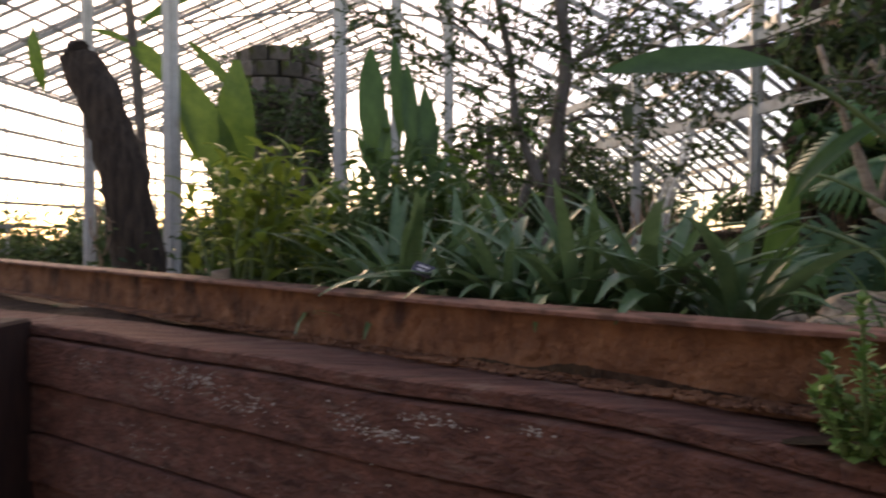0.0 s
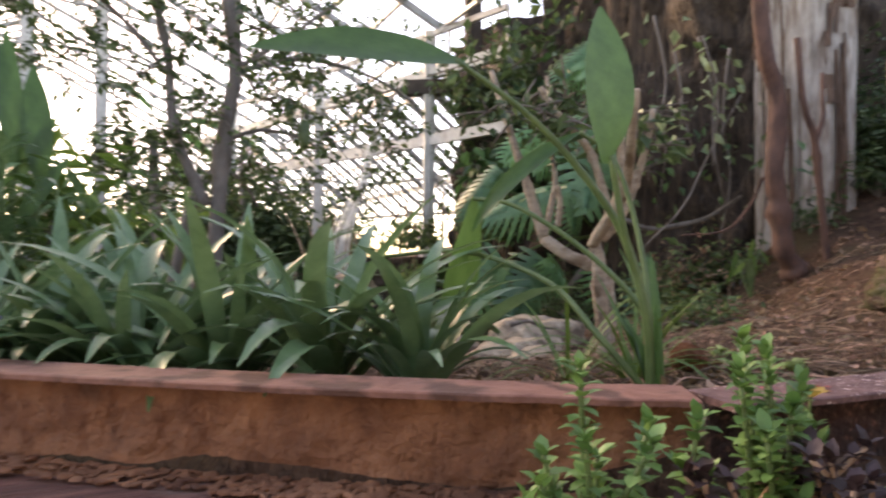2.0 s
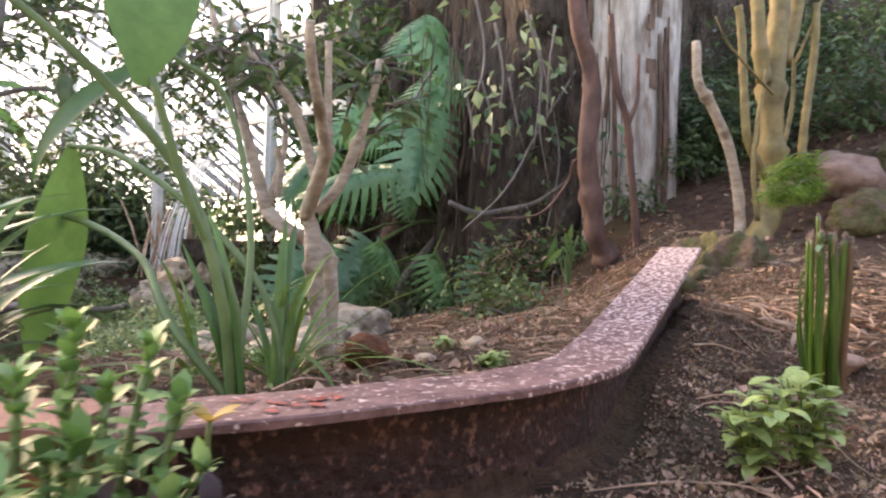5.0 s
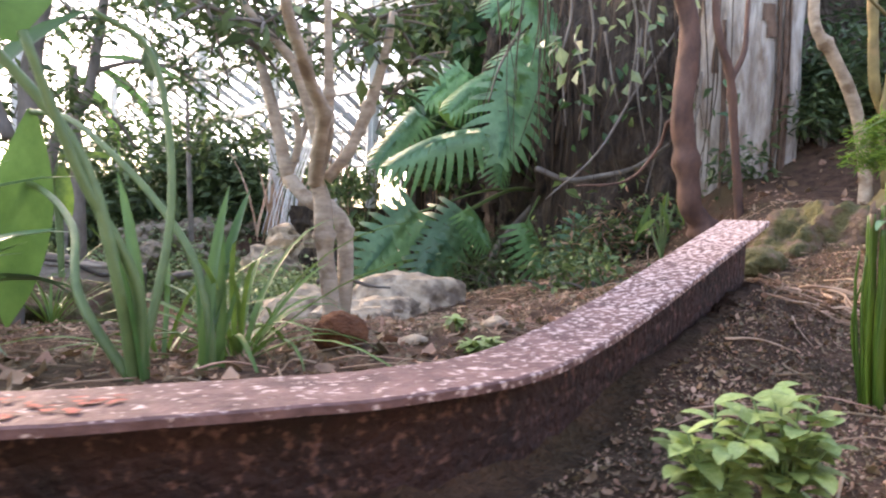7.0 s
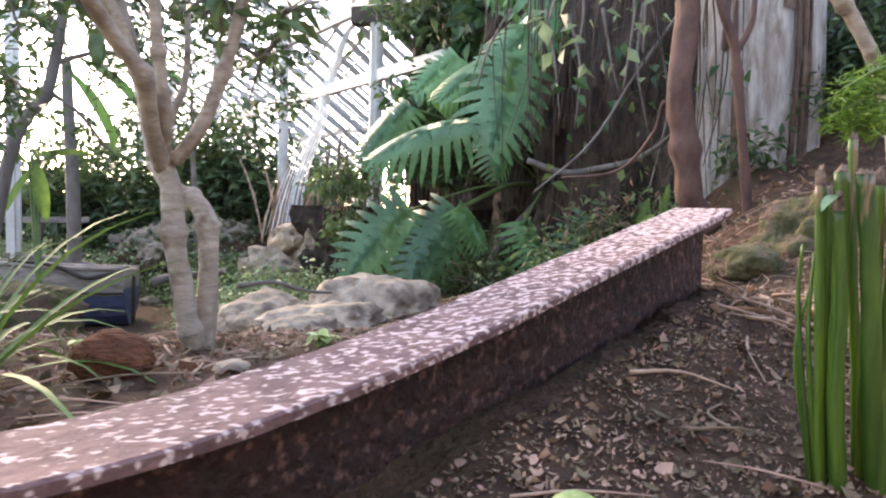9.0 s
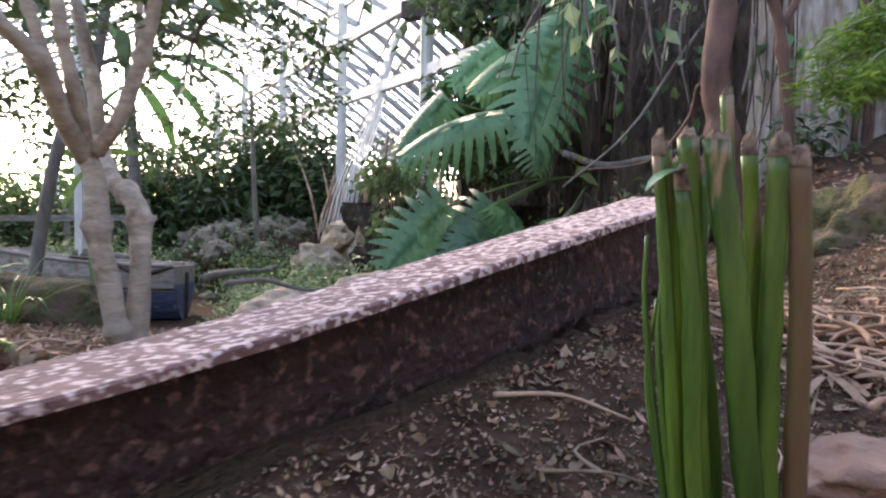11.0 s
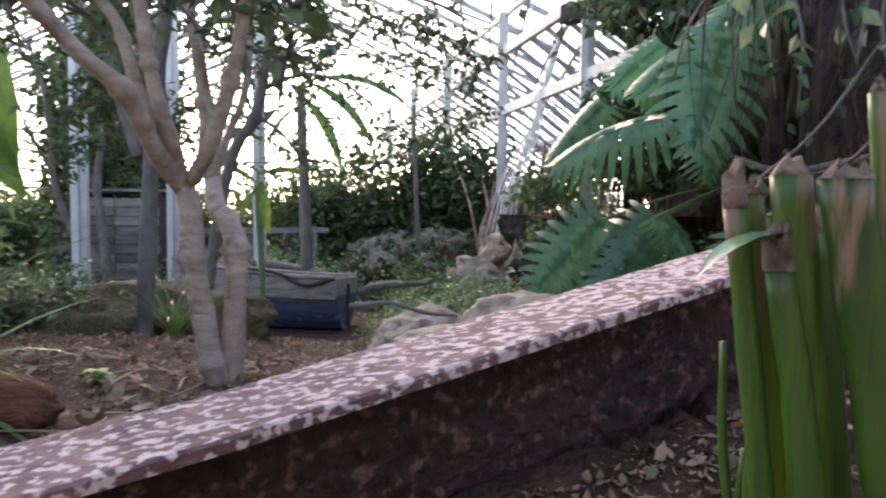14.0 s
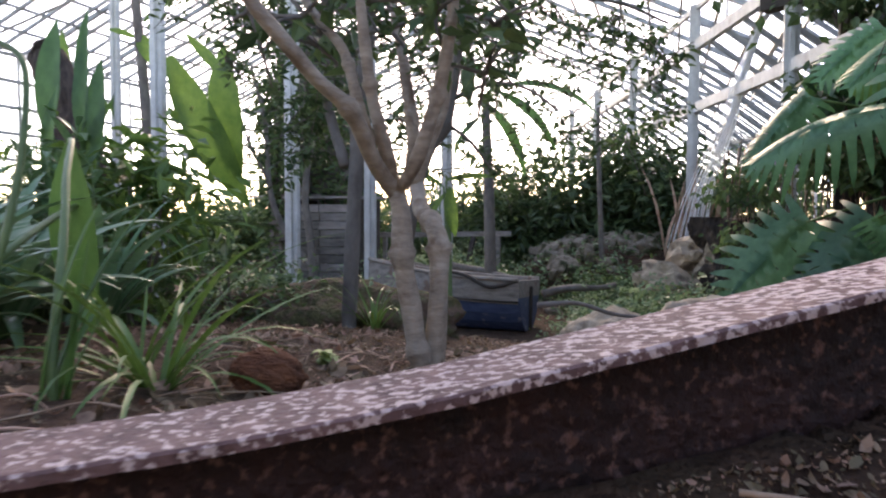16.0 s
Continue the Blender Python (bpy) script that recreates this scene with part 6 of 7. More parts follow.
def bush(name, x, y, rx, ry, rz, n, leaf, mat, label, seed, z=None, aspect=2.2, group="shrubs", droop=0.25, stems=5, flat=0.5):
    """Stems and many leaves gathered in uneven clumps."""
    r = random.Random(seed)
    z0 = level(x, y) if z is None else z
    t = thing(name, label, "shrub" if name == "shrub" else "plant", (x, y, z0), group=group)
    g, st = Geo(), Geo()
    hubs = []
    for i in range(max(6, n // 90)):
        a, u = r.uniform(0, 6.28), r.random() ** 0.5
        hubs.append(Vector((math.cos(a) * rx * u, math.sin(a) * ry * u, rz * (0.12 + 0.88 * r.random() * (1 - 0.45 * u)))))
    s = 0.22 * (rx + ry + rz) / 3 + 0.04
    pts = []
    for i in range(n):
        h = r.choice(hubs)
        p = h + Vector((r.gauss(0, s), r.gauss(0, s), r.gauss(0, s)))
        if p.z > 0.0:
            pts.append(p)
    leaflets(g, pts, leaf, r, aspect=aspect, droop=droop, flat=flat)
    for h in hubs[:stems * 2]:
        q = tube([Vector((h.x * 0.15, h.y * 0.15, -0.03)), Vector((h.x * 0.5, h.y * 0.5, h.z * 0.55)), h], 0.012 + 0.006 * rz, 0.005, sides=5, per=3)
        st.add(q.v, q.f)
    part("undergrowth_stem", st, BARK_GREY, t)
    part("foliage", g, mat, t, smooth=False)
    return t


# dark hedge-like shrubs and conifers in front of the end wall
for i, (px, s, n, mat) in enumerate((((0.12, 15.50, 1.24), (1.3, 1.0, 2.1), 2600, TREE_GREEN), ((2.13, 15.00, 1.26), (1.0, 0.8, 2.3), 2600, TREE_GREEN), ((2.92, 14.60, 1.38), (0.8, 0.7, 1.9), 1800, TREE_GREEN), ((-1.27, 17.00, 1.20), (1.3, 1, 1.5), 1600, TREE_GREEN),
                                     ((-3.61, 17.00, 1.18), (1.5, 1, 1.3), 1500, BUSH_GREEN), ((-6.40, 18.00, 1.30), (1.6, 1, 1.4), 1500, BUSH_GREEN), ((-8.98, 18.00, 1.12), (1.8, 1, 1.2), 1500, BUSH_GREEN), ((-13.33, 19.00, 1.07), (2.2, 1.2, 1.1), 1500, BUSH_GREEN), ((-18.28, 20.00, 1.02), (2.4, 1.2, 1.1), 1500, BUSH_GREEN),
                                     ((-11.05, 17.00, 1.24), (2.6, 1.2, 1.2), 1600, BUSH_GREEN), ((-9.55, 20.00, 1.21), (2.5, 1.2, 1.5), 1500, BUSH_GREEN), ((2.52, 15.00, 1.74), (0.9, 0.9, 2.2), 2200, TREE_GREEN), ((4.65, 17.00, 1.84), (1.6, 1, 1.8), 1800, BUSH_GREEN))):
    bush("shrub", px[0], px[1], s[0], s[1], s[2] * 1.35, int(n * 1.7), 0.25, mat, "dark green shrubs massed at the back of the bed", 300 + i, aspect=2.6)
for i, (px, s) in enumerate((((2.90, 16.50, 2.21), (0.9, 0.6, 2.2)), ((0.19, 16.50, 2.07), (1.0, 0.6, 3.0)), ((-1.12, 17.00, 2.25), (1.0, 0.7, 2.8)))):
    bush("shrub", px[0], px[1], *s, 1100, 0.17, BUSH_GREEN, "tall leafy shrub in the middle of the bed", 450 + i, aspect=2.2, group="tall shrubs")
for i, (x, y, r, h) in enumerate(((7.3, 4.5, 0.6, 0.8), (8.1, 3.7, 0.7, 0.8), (7.9, 5.1, 0.8, 1.1), (9.0, 4.2, 0.9, 1.2), (9.4, 5.4, 1.0, 1.5), (8.6, 2.6, 0.8, 0.8), (7.0, 5.0, 0.4, 0.6), (9.9, 3.0, 1.0, 1.2))):
    bush("shrub", x, y, r, r * 0.7, h, 900, 0.1, TREE_GREEN, "dark shrub on the shaded bank", 470 + i, group="bank planting")
# hedge and trees outside, behind the end wall
for i in range(15):
    x = -19 + 2.1 * i
    bush("shrub", x, 33.5 + (i % 3), 1.6, 1.0, 2.6 + 0.9 * ((i * 7) % 4) / 4, 700, 0.42, BUSH_GREEN, "grey-green trees outside beyond the glass", 500 + i, z=0.0, group="trees outside")
# low ground cover between boat, rocks and fence
for i, (px, s, n) in enumerate((((0.42, 12.00, 0.83), (0.8, 0.5, 0.4), 700), ((2.37, 12.20, 0.68), (0.5, 0.3, 0.3), 300), ((2.74, 13.00, 0.78), (0.4, 0.3, 0.35), 260), ((-1.36, 11.50, 0.91), (0.7, 0.5, 0.5), 500), ((0.56, 14.40, 1.26), (1.2, 0.5, 0.5), 700),
                                ((-1.10, 7.00, 0.90), (0.35, 0.3, 0.4), 500), ((1.18, 11.90, 0.67), (0.45, 0.25, 0.28), 300), ((1.89, 11.80, 0.63), (0.45, 0.25, 0.25), 300), ((2.20, 12.20, 0.86), (0.4, 0.25, 0.3), 260), ((0.81, 11.50, 0.62), (0.4, 0.25, 0.25), 260), ((1.39, 12.30, 1.02), (0.35, 0.2, 0.35), 240), ((1.87, 11.00, 0.92), (0.9, 0.5, 0.5), 700),
                                ((2.95, 11.50, 0.91), (0.6, 0.4, 0.5), 500), ((-0.37, 12.50, 0.84), (1.0, 0.6, 0.5), 700), ((1.81, 13.50, 0.83), (0.6, 0.4, 0.4), 400), ((-0.87, 15.00, 1.62), (1.2, 0.8, 1.2), 1100), ((0.57, 15.50, 1.69), (1.0, 0.8, 1.5), 1200),
                                ((-0.71, 5.00, 1.40), (0.4, 0.3, 0.45), 400), ((-0.30, 5.60, 1.93), (0.6, 0.4, 0.7), 800), ((-0.91, 5.60, 1.92), (0.5, 0.4, 0.9), 900), ((5.44, 5.70, 1.32), (0.5, 0.3, 0.45), 600), ((5.22, 5.90, 1.20), (0.5, 0.3, 0.4), 500), ((5.50, 5.40, 1.43), (0.35, 0.3, 0.35), 400), ((4.32, 4.60, 0.93), (0.3, 0.25, 0.2), 220), ((4.18, 5.00, 1.00), (0.3, 0.25, 0.2), 220))):
    bush("shrub", px[0], px[1], *s, n, 0.075, BUSH_GREEN, "low leafy ground cover in the bed", 340 + i, aspect=1.8, group="ground cover")
rq = random.Random(31)
hung = thing("hanging_roots", "pale thin roots hanging over the rock behind the water", "roots", (4.1, 8.9, 2.0))
for k in range(60):
    u = rq.random()
    p = Vector((3.45 + 1.5 * u - 4.1, 9.45 - 0.85 * u - 8.9 + rq.gauss(0, 0.08), rq.uniform(-0.25, 0.35)))
    ln = rq.uniform(0.5, 1.2)
    part("root", tube([p, p + Vector((rq.gauss(0, 0.03), -0.03, -ln * 0.5)), p + Vector((rq.gauss(0, 0.06), -0.04, -ln))], rq.uniform(0.005, 0.013), 0.003, sides=5, per=4, wob=0.3), (BARK_GREY, DRY_STEM, BARK_BROWN)[k % 3], hung)
for i, (x, y, z, n) in enumerate(((3.7, 9.3, 1.6, 420), (4.3, 8.8, 1.75, 420), (4.9, 8.6, 1.7, 420), (3.9, 9.0, 1.0, 300))):
    bush("climber", x, y, 0.4, 0.25, 0.5, n, 0.11, BUSH_GREEN, "leafy creeper on the rock behind the water", 860 + i, z=z, aspect=1.7, group="creepers", droop=0.8)
for i, (x, y, z, n) in enumerate(((4.75, 9.4, 2.5, 420), (5.05, 9.3, 3.1, 420), (4.55, 9.3, 3.5, 360), (5.3, 9.2, 3.7, 420), (5.0, 9.0, 2.1, 360), (5.6, 9.0, 2.9, 360))):
    bush("climber", x, y, 0.45, 0.3, 0.7, n, 0.14, TREE_GREEN, "dark leafy climber wound round the old post", 880 + i, z=z, aspect=1.9, group="post climbers", droop=0.7)
HERB_GREEN = leaf_material("herb_leaf_green", (0.09, 0.175, 0.085), (0.26, 0.37, 0.20), rough=0.5, trans=0.35, island=0.5)
rh = random.Random(88)
for i in range(105):
    x, y = rh.uniform(-3.2, 4.4), rh.uniform(8.2, 14.8)
    if -0.6 < x < 2.1 and y < 10.4 or (-2.4 < x < 0.9 and 8.7 < y < 10.2):    # the boat lies here
        continue
    bush("shrub", x, y, rh.uniform(0.3, 0.65), rh.uniform(0.25, 0.45), rh.uniform(0.22, 0.6) * (1.8 if y > 11 else 1), rh.randint(240, 420), rh.uniform(0.06, 0.11), (HERB_GREEN, BUSH_GREEN, HERB_GREEN)[i % 3], "low green herbs covering the ground of the bed", 700 + i, aspect=rh.uniform(1.5, 2.6), group="ground herbs")
for i in range(26):
    x, y = rh.uniform(-2.2, 4.0), rh.uniform(10.4, 13.5)
    rock(x, y, rh.uniform(0.06, 0.17), 1.3, 0.9, 0.7, ROCK_GREY, "grey stone among the ground herbs", 800 + i, 0.3, rh.uniform(0, 3), sub=3)
for i in range(34):
    x, y = rh.uniform(1.9, 3.7), rh.uniform(8.4, 12.4)
    bush("shrub", x, y, rh.uniform(0.25, 0.45), rh.uniform(0.2, 0.35), rh.uniform(0.25, 0.6), rh.randint(220, 380), rh.uniform(0.05, 0.09), HERB_GREEN, "pale green herbs between the boulders and the rockery", 900 + i, aspect=rh.uniform(1.5, 2.6), group="ground herbs")
for i, (x, y, h) in enumerate(((0.4, 6.3, 0.25), (-0.2, 6.0, 0.4), (-0.9, 7.8, 0.5), (3.0, 7.6, 0.3), (2.2, 7.9, 0.35), (3.6, 8.3, 0.4))):
    bush("shrub", x, y, 0.4, 0.3, h, 330, 0.07, HERB_GREEN, "low green herbs covering the ground of the bed", 780 + i, aspect=2.0, group="ground herbs")
# upright leafy herbs behind the strap-leaved plants
for i, (px, s, n, mat) in enumerate((((-0.80, 4.60, 1.83), (0.35, 0.25, 1.0), 420, GRASS_GREEN), ((-0.49, 4.50, 1.82), (0.35, 0.25, 1.25), 520, GRASS_GREEN), ((-0.20, 4.50, 1.83), (0.3, 0.25, 1.3), 520, GRASS_GREEN), ((-1.17, 4.60, 1.82), (0.35, 0.25, 0.9), 420, GRASS_GREEN))):
    bush("shrub", px[0], px[1], *s, n, 0.17, mat, "leafy upright herbs behind the strap-leaved plants", 610 + i, aspect=3.2, group="leafy herbs", droop=0.5)
# big leaves massed above the monstera
for i, (px, s, n) in enumerate((((6.01, 8.00, 3.48), (0.6, 0.3, 0.7), 260), ((5.24, 8.20, 3.57), (0.5, 0.3, 0.6), 200), ((6.25, 7.60, 2.55), (0.4, 0.3, 0.6), 160), ((4.52, 8.40, 2.65), (0.4, 0.3, 0.6), 160))):
    bush("climber", px[0], px[1], *s, n, 0.24, MONSTERA_DARK, "dark broad-leaved climber on the rock face", 420 + i, z=px[2] - s[2] * 0.5, aspect=1.5, group="climbers", droop=0.9)
# dark greenery on and below the rock face
for i, (px, s, n) in enumerate((((5.45, 7.90, 1.07), (0.6, 0.4, 0.7), 700), ((4.75, 7.60, 1.03), (0.5, 0.4, 0.5), 500), ((4.82, 6.90, 0.91), (0.7, 0.4, 0.5), 700), ((5.57, 6.20, 0.97), (0.5, 0.3, 0.35), 500), ((4.08, 8.00, 1.00), (0.7, 0.4, 0.8), 700), ((5.61, 6.20, 1.11), (0.5, 0.3, 0.4), 500), ((6.95, 4.90, 2.27), (0.35, 0.3, 0.9), 900), ((6.55, 4.70, 1.70), (0.3, 0.25, 0.4), 500), ((9.61, 5.20, 2.49), (0.5, 0.35, 0.55), 700), ((5.74, 4.90, 1.19), (0.4, 0.2, 0.2), 300), ((9.06, 5.60, 2.10), (0.5, 0.4, 0.7), 800),
                                ((6.54, 4.90, 1.76), (0.4, 0.3, 0.4), 500), ((11.83, 5.60, 2.95), (0.7, 0.4, 0.6), 800), ((10.54, 4.60, 1.82), (0.5, 0.3, 0.35), 500))):
    bush("shrub", px[0], px[1], *s, n, 0.09, TREE_GREEN, "dark leafy undergrowth below the rock face", 370 + i, aspect=2.4, group="undergrowth")


def vines(name, label, lines, leaf, mat, seed, per=26, spread=0.12):
    r = random.Random(seed)
    o = Vector(lines[0][0])
    t = thing(name, label, "vine", o)
    for ln in lines:
        ln = [Vector(p) - o for p in ln]
        part("vine_stem", tube(ln, 0.014, 0.007, sides=6, per=5, wob=0.2), BARK_GREY, t)
        g = Geo()
        sl = smooth_line(ln, 8)
        pts = [r.choice(sl) + Vector((r.gauss(0, spread), r.gauss(-spread * 0.4, spread), r.gauss(0, spread))) for i in range(per)]
        leaflets(g, pts, leaf, r, aspect=1.5, droop=0.8)
        part("vine_foliage", g, mat, t, smooth=False)


vines("climbing_vine", "leafy vine hanging over the dark trunk", [
    [(5.37, 5.80, 3.71), (5.53, 5.70, 3.01), (5.61, 5.60, 2.31), (5.46, 5.60, 1.60)],
    [(6.01, 5.60, 3.49), (5.27, 5.50, 2.55), (4.82, 5.40, 1.96), (4.36, 5.40, 1.57)]], 0.11, BUSH_GREEN, 61, 14, 0.16)
vines("climbing_vine", "tangled vine with pale leaves on the rock face", [
    [(5.62, 6.60, 3.08), (5.79, 6.50, 2.61), (5.72, 6.50, 1.95), (5.84, 6.40, 1.40)], [(5.83, 5.60, 2.67), (5.91, 5.50, 2.34), (5.84, 5.50, 1.96)], [(5.61, 7.60, 3.13), (6.26, 7.40, 2.16), (6.74, 7.00, 1.82)],
    [(5.60, 6.20, 1.73), (5.86, 6.00, 2.03), (5.93, 5.60, 2.37)]], 0.11, BUSH_GREEN, 62, 12, 0.14)
vines("climbing_vine", "dark foliage trailing along the top of the rock face", [
    [(4.28, 9.00, 4.00), (4.97, 8.60, 3.81), (5.77, 8.20, 3.99)], [(3.74, 9.00, 3.87), (4.48, 8.60, 4.14), (5.04, 8.20, 4.37)], [(4.51, 8.50, 3.78), (4.88, 8.00, 4.17), (5.46, 7.60, 4.75)]], 0.15, TREE_GREEN, 63, 160, 0.3)
vines("climbing_vine", "broad-leaved creeper hanging down the furrowed tree", [
    [(4.66, 5.90, 3.03), (4.70, 5.80, 2.62), (4.76, 5.80, 2.22)], [(5.05, 5.70, 3.03), (5.08, 5.60, 2.61), (5.17, 5.60, 2.36)], [(5.28, 5.50, 3.04), (5.18, 5.40, 2.54), (5.31, 5.40, 2.04)], [(5.31, 4.80, 2.56), (5.30, 4.80, 2.33), (5.26, 4.80, 2.14)],
    [(4.49, 6.20, 3.09), (4.30, 6.20, 2.75), (4.25, 6.30, 2.44)], [(4.81, 5.80, 2.98), (4.87, 5.70, 2.57), (4.90, 5.80, 2.10)]], 0.12, MONSTERA_DARK, 64, 10, 0.13)
PALE_VINE = leaf_material("pale_vine_leaf", (0.09, 0.16, 0.075), (0.22, 0.30, 0.17), rough=0.4, trans=0.3, island=0.4)
vines("climbing_vine", "broad pale-leaved vine beside the dead tree", [
    [(4.23, 5.15, 3.54), (4.37, 5.15, 3.01), (4.25, 5.15, 2.49)], [(4.78, 5.15, 3.45), (4.97, 5.15, 2.95), (4.91, 5.15, 2.30)], [(5.16, 5.2, 3.40), (5.10, 5.2, 3.0), (5.09, 5.2, 2.59)], [(4.5, 5.2, 3.3), (4.6, 5.2, 2.9), (4.58, 5.2, 2.6)]], 0.13, PALE_VINE, 66, 13, 0.13)
roots = thing("aerial_roots", "thin brown aerial roots hanging over the dark rock", "roots", (4.80, 5.80, 3.11))
ao = Vector((4.80, 5.80, 3.11))
ra = random.Random(23)
for p0 in ((4.30, 6.00, 3.28), (4.45, 5.90, 3.27), (4.60, 5.90, 3.24), (4.72, 5.80, 3.27), (4.85, 5.80, 3.20), (4.94, 5.70, 3.27), (5.08, 5.60, 3.22), (5.23, 5.60, 3.19), (5.30, 5.40, 3.23), (5.38, 5.30, 3.13), (5.52, 5.10, 3.13), (5.59, 5.00, 3.07)):
    for k in range(4):
        p = Vector(p0) - ao + Vector((ra.gauss(0, 0.1), ra.gauss(0, 0.08), 0.1))
        ln = ra.uniform(0.5, 2.0)
        part("root", tube([p, p + Vector((ra.gauss(0, 0.04), ra.gauss(0, 0.03), -ln * 0.5)), p + Vector((ra.gauss(0, 0.08), ra.gauss(0, 0.05), -ln))], ra.uniform(0.004, 0.010), 0.003, sides=5, per=4, wob=0.3), BARK_DARK, roots)
DB = (5.39, 5.70, 1.48)
brush = thing("brush_pile", "tangle of dead brown twigs and withered leaves below the rock", "brush", (DB[0], DB[1], level(DB[0], DB[1])))
bo = Vector((DB[0], DB[1], level(DB[0], DB[1])))
for k in range(70):
    p = Vector((ra.gauss(0, 0.22), ra.gauss(0, 0.15), ra.uniform(0.0, 0.5)))
    d = Vector((ra.gauss(0, 1), ra.gauss(0, 0.5), ra.gauss(0.2, 0.6))).normalized() * ra.uniform(0.2, 0.55)
    part("twig", tube([p - d * 0.5, p + Vector((ra.gauss(0, 0.03), 0, ra.gauss(0, 0.03))), p + d * 0.5], ra.uniform(0.004, 0.010), 0.003, sides=5, per=3), (BARK_BROWN, BARK_GREY, DRY_STEM)[k % 3], brush)
bg = Geo()
leaflets(bg, [(ra.gauss(0, 0.3), ra.gauss(0, 0.18), abs(ra.gauss(0.25, 0.2))) for k in range(260)], 0.07, ra, droop=0.9)
part("leaf_spray", bg, DRY_LEAF, brush, "withered brown leaves", smooth=False)
single("fallen_branch", tube([(4.55, 5.90, 1.84), (4.86, 5.90, 1.76), (5.12, 5.80, 1.80), (5.34, 5.70, 1.86), (5.51, 5.60, 1.97), (5.54, 5.40, 2.08)], 0.028, 0.016, sides=9, wob=0.4), BARK_GREY, "pale dead branch caught in the climbers", "branch", group="fallen branches")
YP = (5.11, 4.90, 1.34)
pale = thing("broadleaf_plant", "drooping plant with yellowing leaves below the slender trunk", "plant", (YP[0], YP[1], level(YP[0], YP[1])))
YO = (YP[0], YP[1], level(YP[0], YP[1]))
for a, b, w in (((5.14, 4.90, 1.65), (5.10, 4.90, 1.44), 0.8), ((5.07, 4.90, 1.57), (5.13, 4.80, 1.34), 0.5), ((5.05, 5.00, 1.55), (4.88, 4.90, 1.28), 0.5), ((5.03, 4.90, 1.44), (4.83, 4.80, 1.36), 0.6), ((5.21, 4.90, 1.56), (5.26, 4.80, 1.42), 0.5)):
    stalk(pale, YO, [YO, ((YO[0] + a[0]) / 2, a[1], (YO[2] + a[2]) / 2 + 0.05), a], 0.010, 0.006)
    paddle(pale, YO, a, b, (-0.1, -0.8, 0.6), w, YELLOW_PAD)
for k, (p, q, mt) in enumerate((((2.90, 10.20, 0.55), 0.34, ROCK_PALE), ((3.59, 10.60, 0.72), 0.36, ROCK_PALE), ((3.18, 10.80, 0.88), 0.3, ROCK_PALE), ((3.73, 10.90, 1.13), 0.32, CAVE))):
    ob = single("rock", blob(q, 1.2, 0.9, 0.8, 0.45, 240 + k, 3), mt, "angular boulder where the water falls", "rock", at=(p[0], p[1], max(p[2], level(p[0], p[1]) + 0.08)), group="rockery stones", smooth=False)
    ob.rotation_euler = (0.3 * k, 0.4, 1.1 * k)
# ivy behind the yellow tree and on the bank
for i, (px, s, n, mat, leaf) in enumerate((((9.18, 6.40, 2.43), (0.45, 0.3, 1.2), 1300, TREE_GREEN, 0.07), ((16.03, 7.50, 4.82), (1.6, 0.5, 1.4), 1600, TREE_GREEN, 0.11), ((17.32, 7.00, 5.68), (1.3, 0.5, 1.6), 1400, TREE_GREEN, 0.11),
                                           ((12.13, 6.00, 2.60), (0.7, 0.4, 0.35), 500, BUSH_GREEN, 0.08), ((7.98, 5.60, 2.63), (0.3, 0.3, 0.5), 700, TREE_GREEN, 0.06))):
    bush("shrub", px[0], px[1], *s, n, leaf, mat, "dark ivy and shrubs on the shaded bank", 390 + i, z=px[2] - s[2] * 0.6, group="bank planting")
FEATHER = thing("feathery_branch", "soft bright green feathery foliage hanging into view", "plant", (3.64, 2.10, 1.69))
fo2 = Vector((3.64, 2.10, 1.69))
fg = Geo()
rf = random.Random(77)
for a, b in (((3.76, 2.10, 1.78), (3.60, 2.20, 1.73)), ((3.79, 2.10, 1.73), (3.58, 2.20, 1.67)), ((3.77, 2.10, 1.69), (3.65, 2.20, 1.66)), ((3.76, 2.10, 1.82), (3.67, 2.20, 1.78)), ((3.75, 2.10, 1.71), (3.61, 2.10, 1.67))):
    a, b = Vector(a) - fo2, Vector(b) - fo2
    part("twig", tube([a, a.lerp(b, 0.5) + Vector((0, 0, 0.03)), b], 0.004, 0.0015, sides=5, per=3), STEM_GREEN, FEATHER)
    leaflets(fg, [a.lerp(b, rf.random()) + Vector((rf.gauss(0, 0.018), rf.gauss(0, 0.018), rf.gauss(-0.012, 0.015))) for i in range(520)], 0.03, rf, aspect=7, flat=0.3)
part("foliage", fg, FERN_GREEN, FEATHER, smooth=False)

# trees whose crowns fill the upper view
T2 = (0.69, 5.60, 1.58)
T2 = (T2[0], T2[1], level(T2[0], T2[1]) - 0.05)
mid = tree("tree", "slender dark-trunked tree with sparse small leaves", BARK_GREY, [
    ("trunk", [T2, (0.78, 5.60, 2.18), (0.86, 5.60, 2.77), (0.80, 5.60, 3.31), (0.78, 5.70, 4.03)], 0.06, 0.04, (0.4,)),
    ("limb", [(0.67, 5.60, 1.81), (0.47, 5.70, 2.33), (0.42, 5.80, 2.87), (0.31, 5.90, 3.42), (0.21, 5.90, 4.09)], 0.04, 0.025, ()),
    ("limb", [(0.43, 5.80, 2.73), (0.16, 5.80, 3.06), (-0.17, 5.80, 3.34)], 0.02, 0.012, ()), ("limb", [(0.84, 5.60, 2.77), (1.20, 5.60, 3.04), (1.59, 5.70, 3.39)], 0.02, 0.012, ())], T2)
rc = random.Random(15)
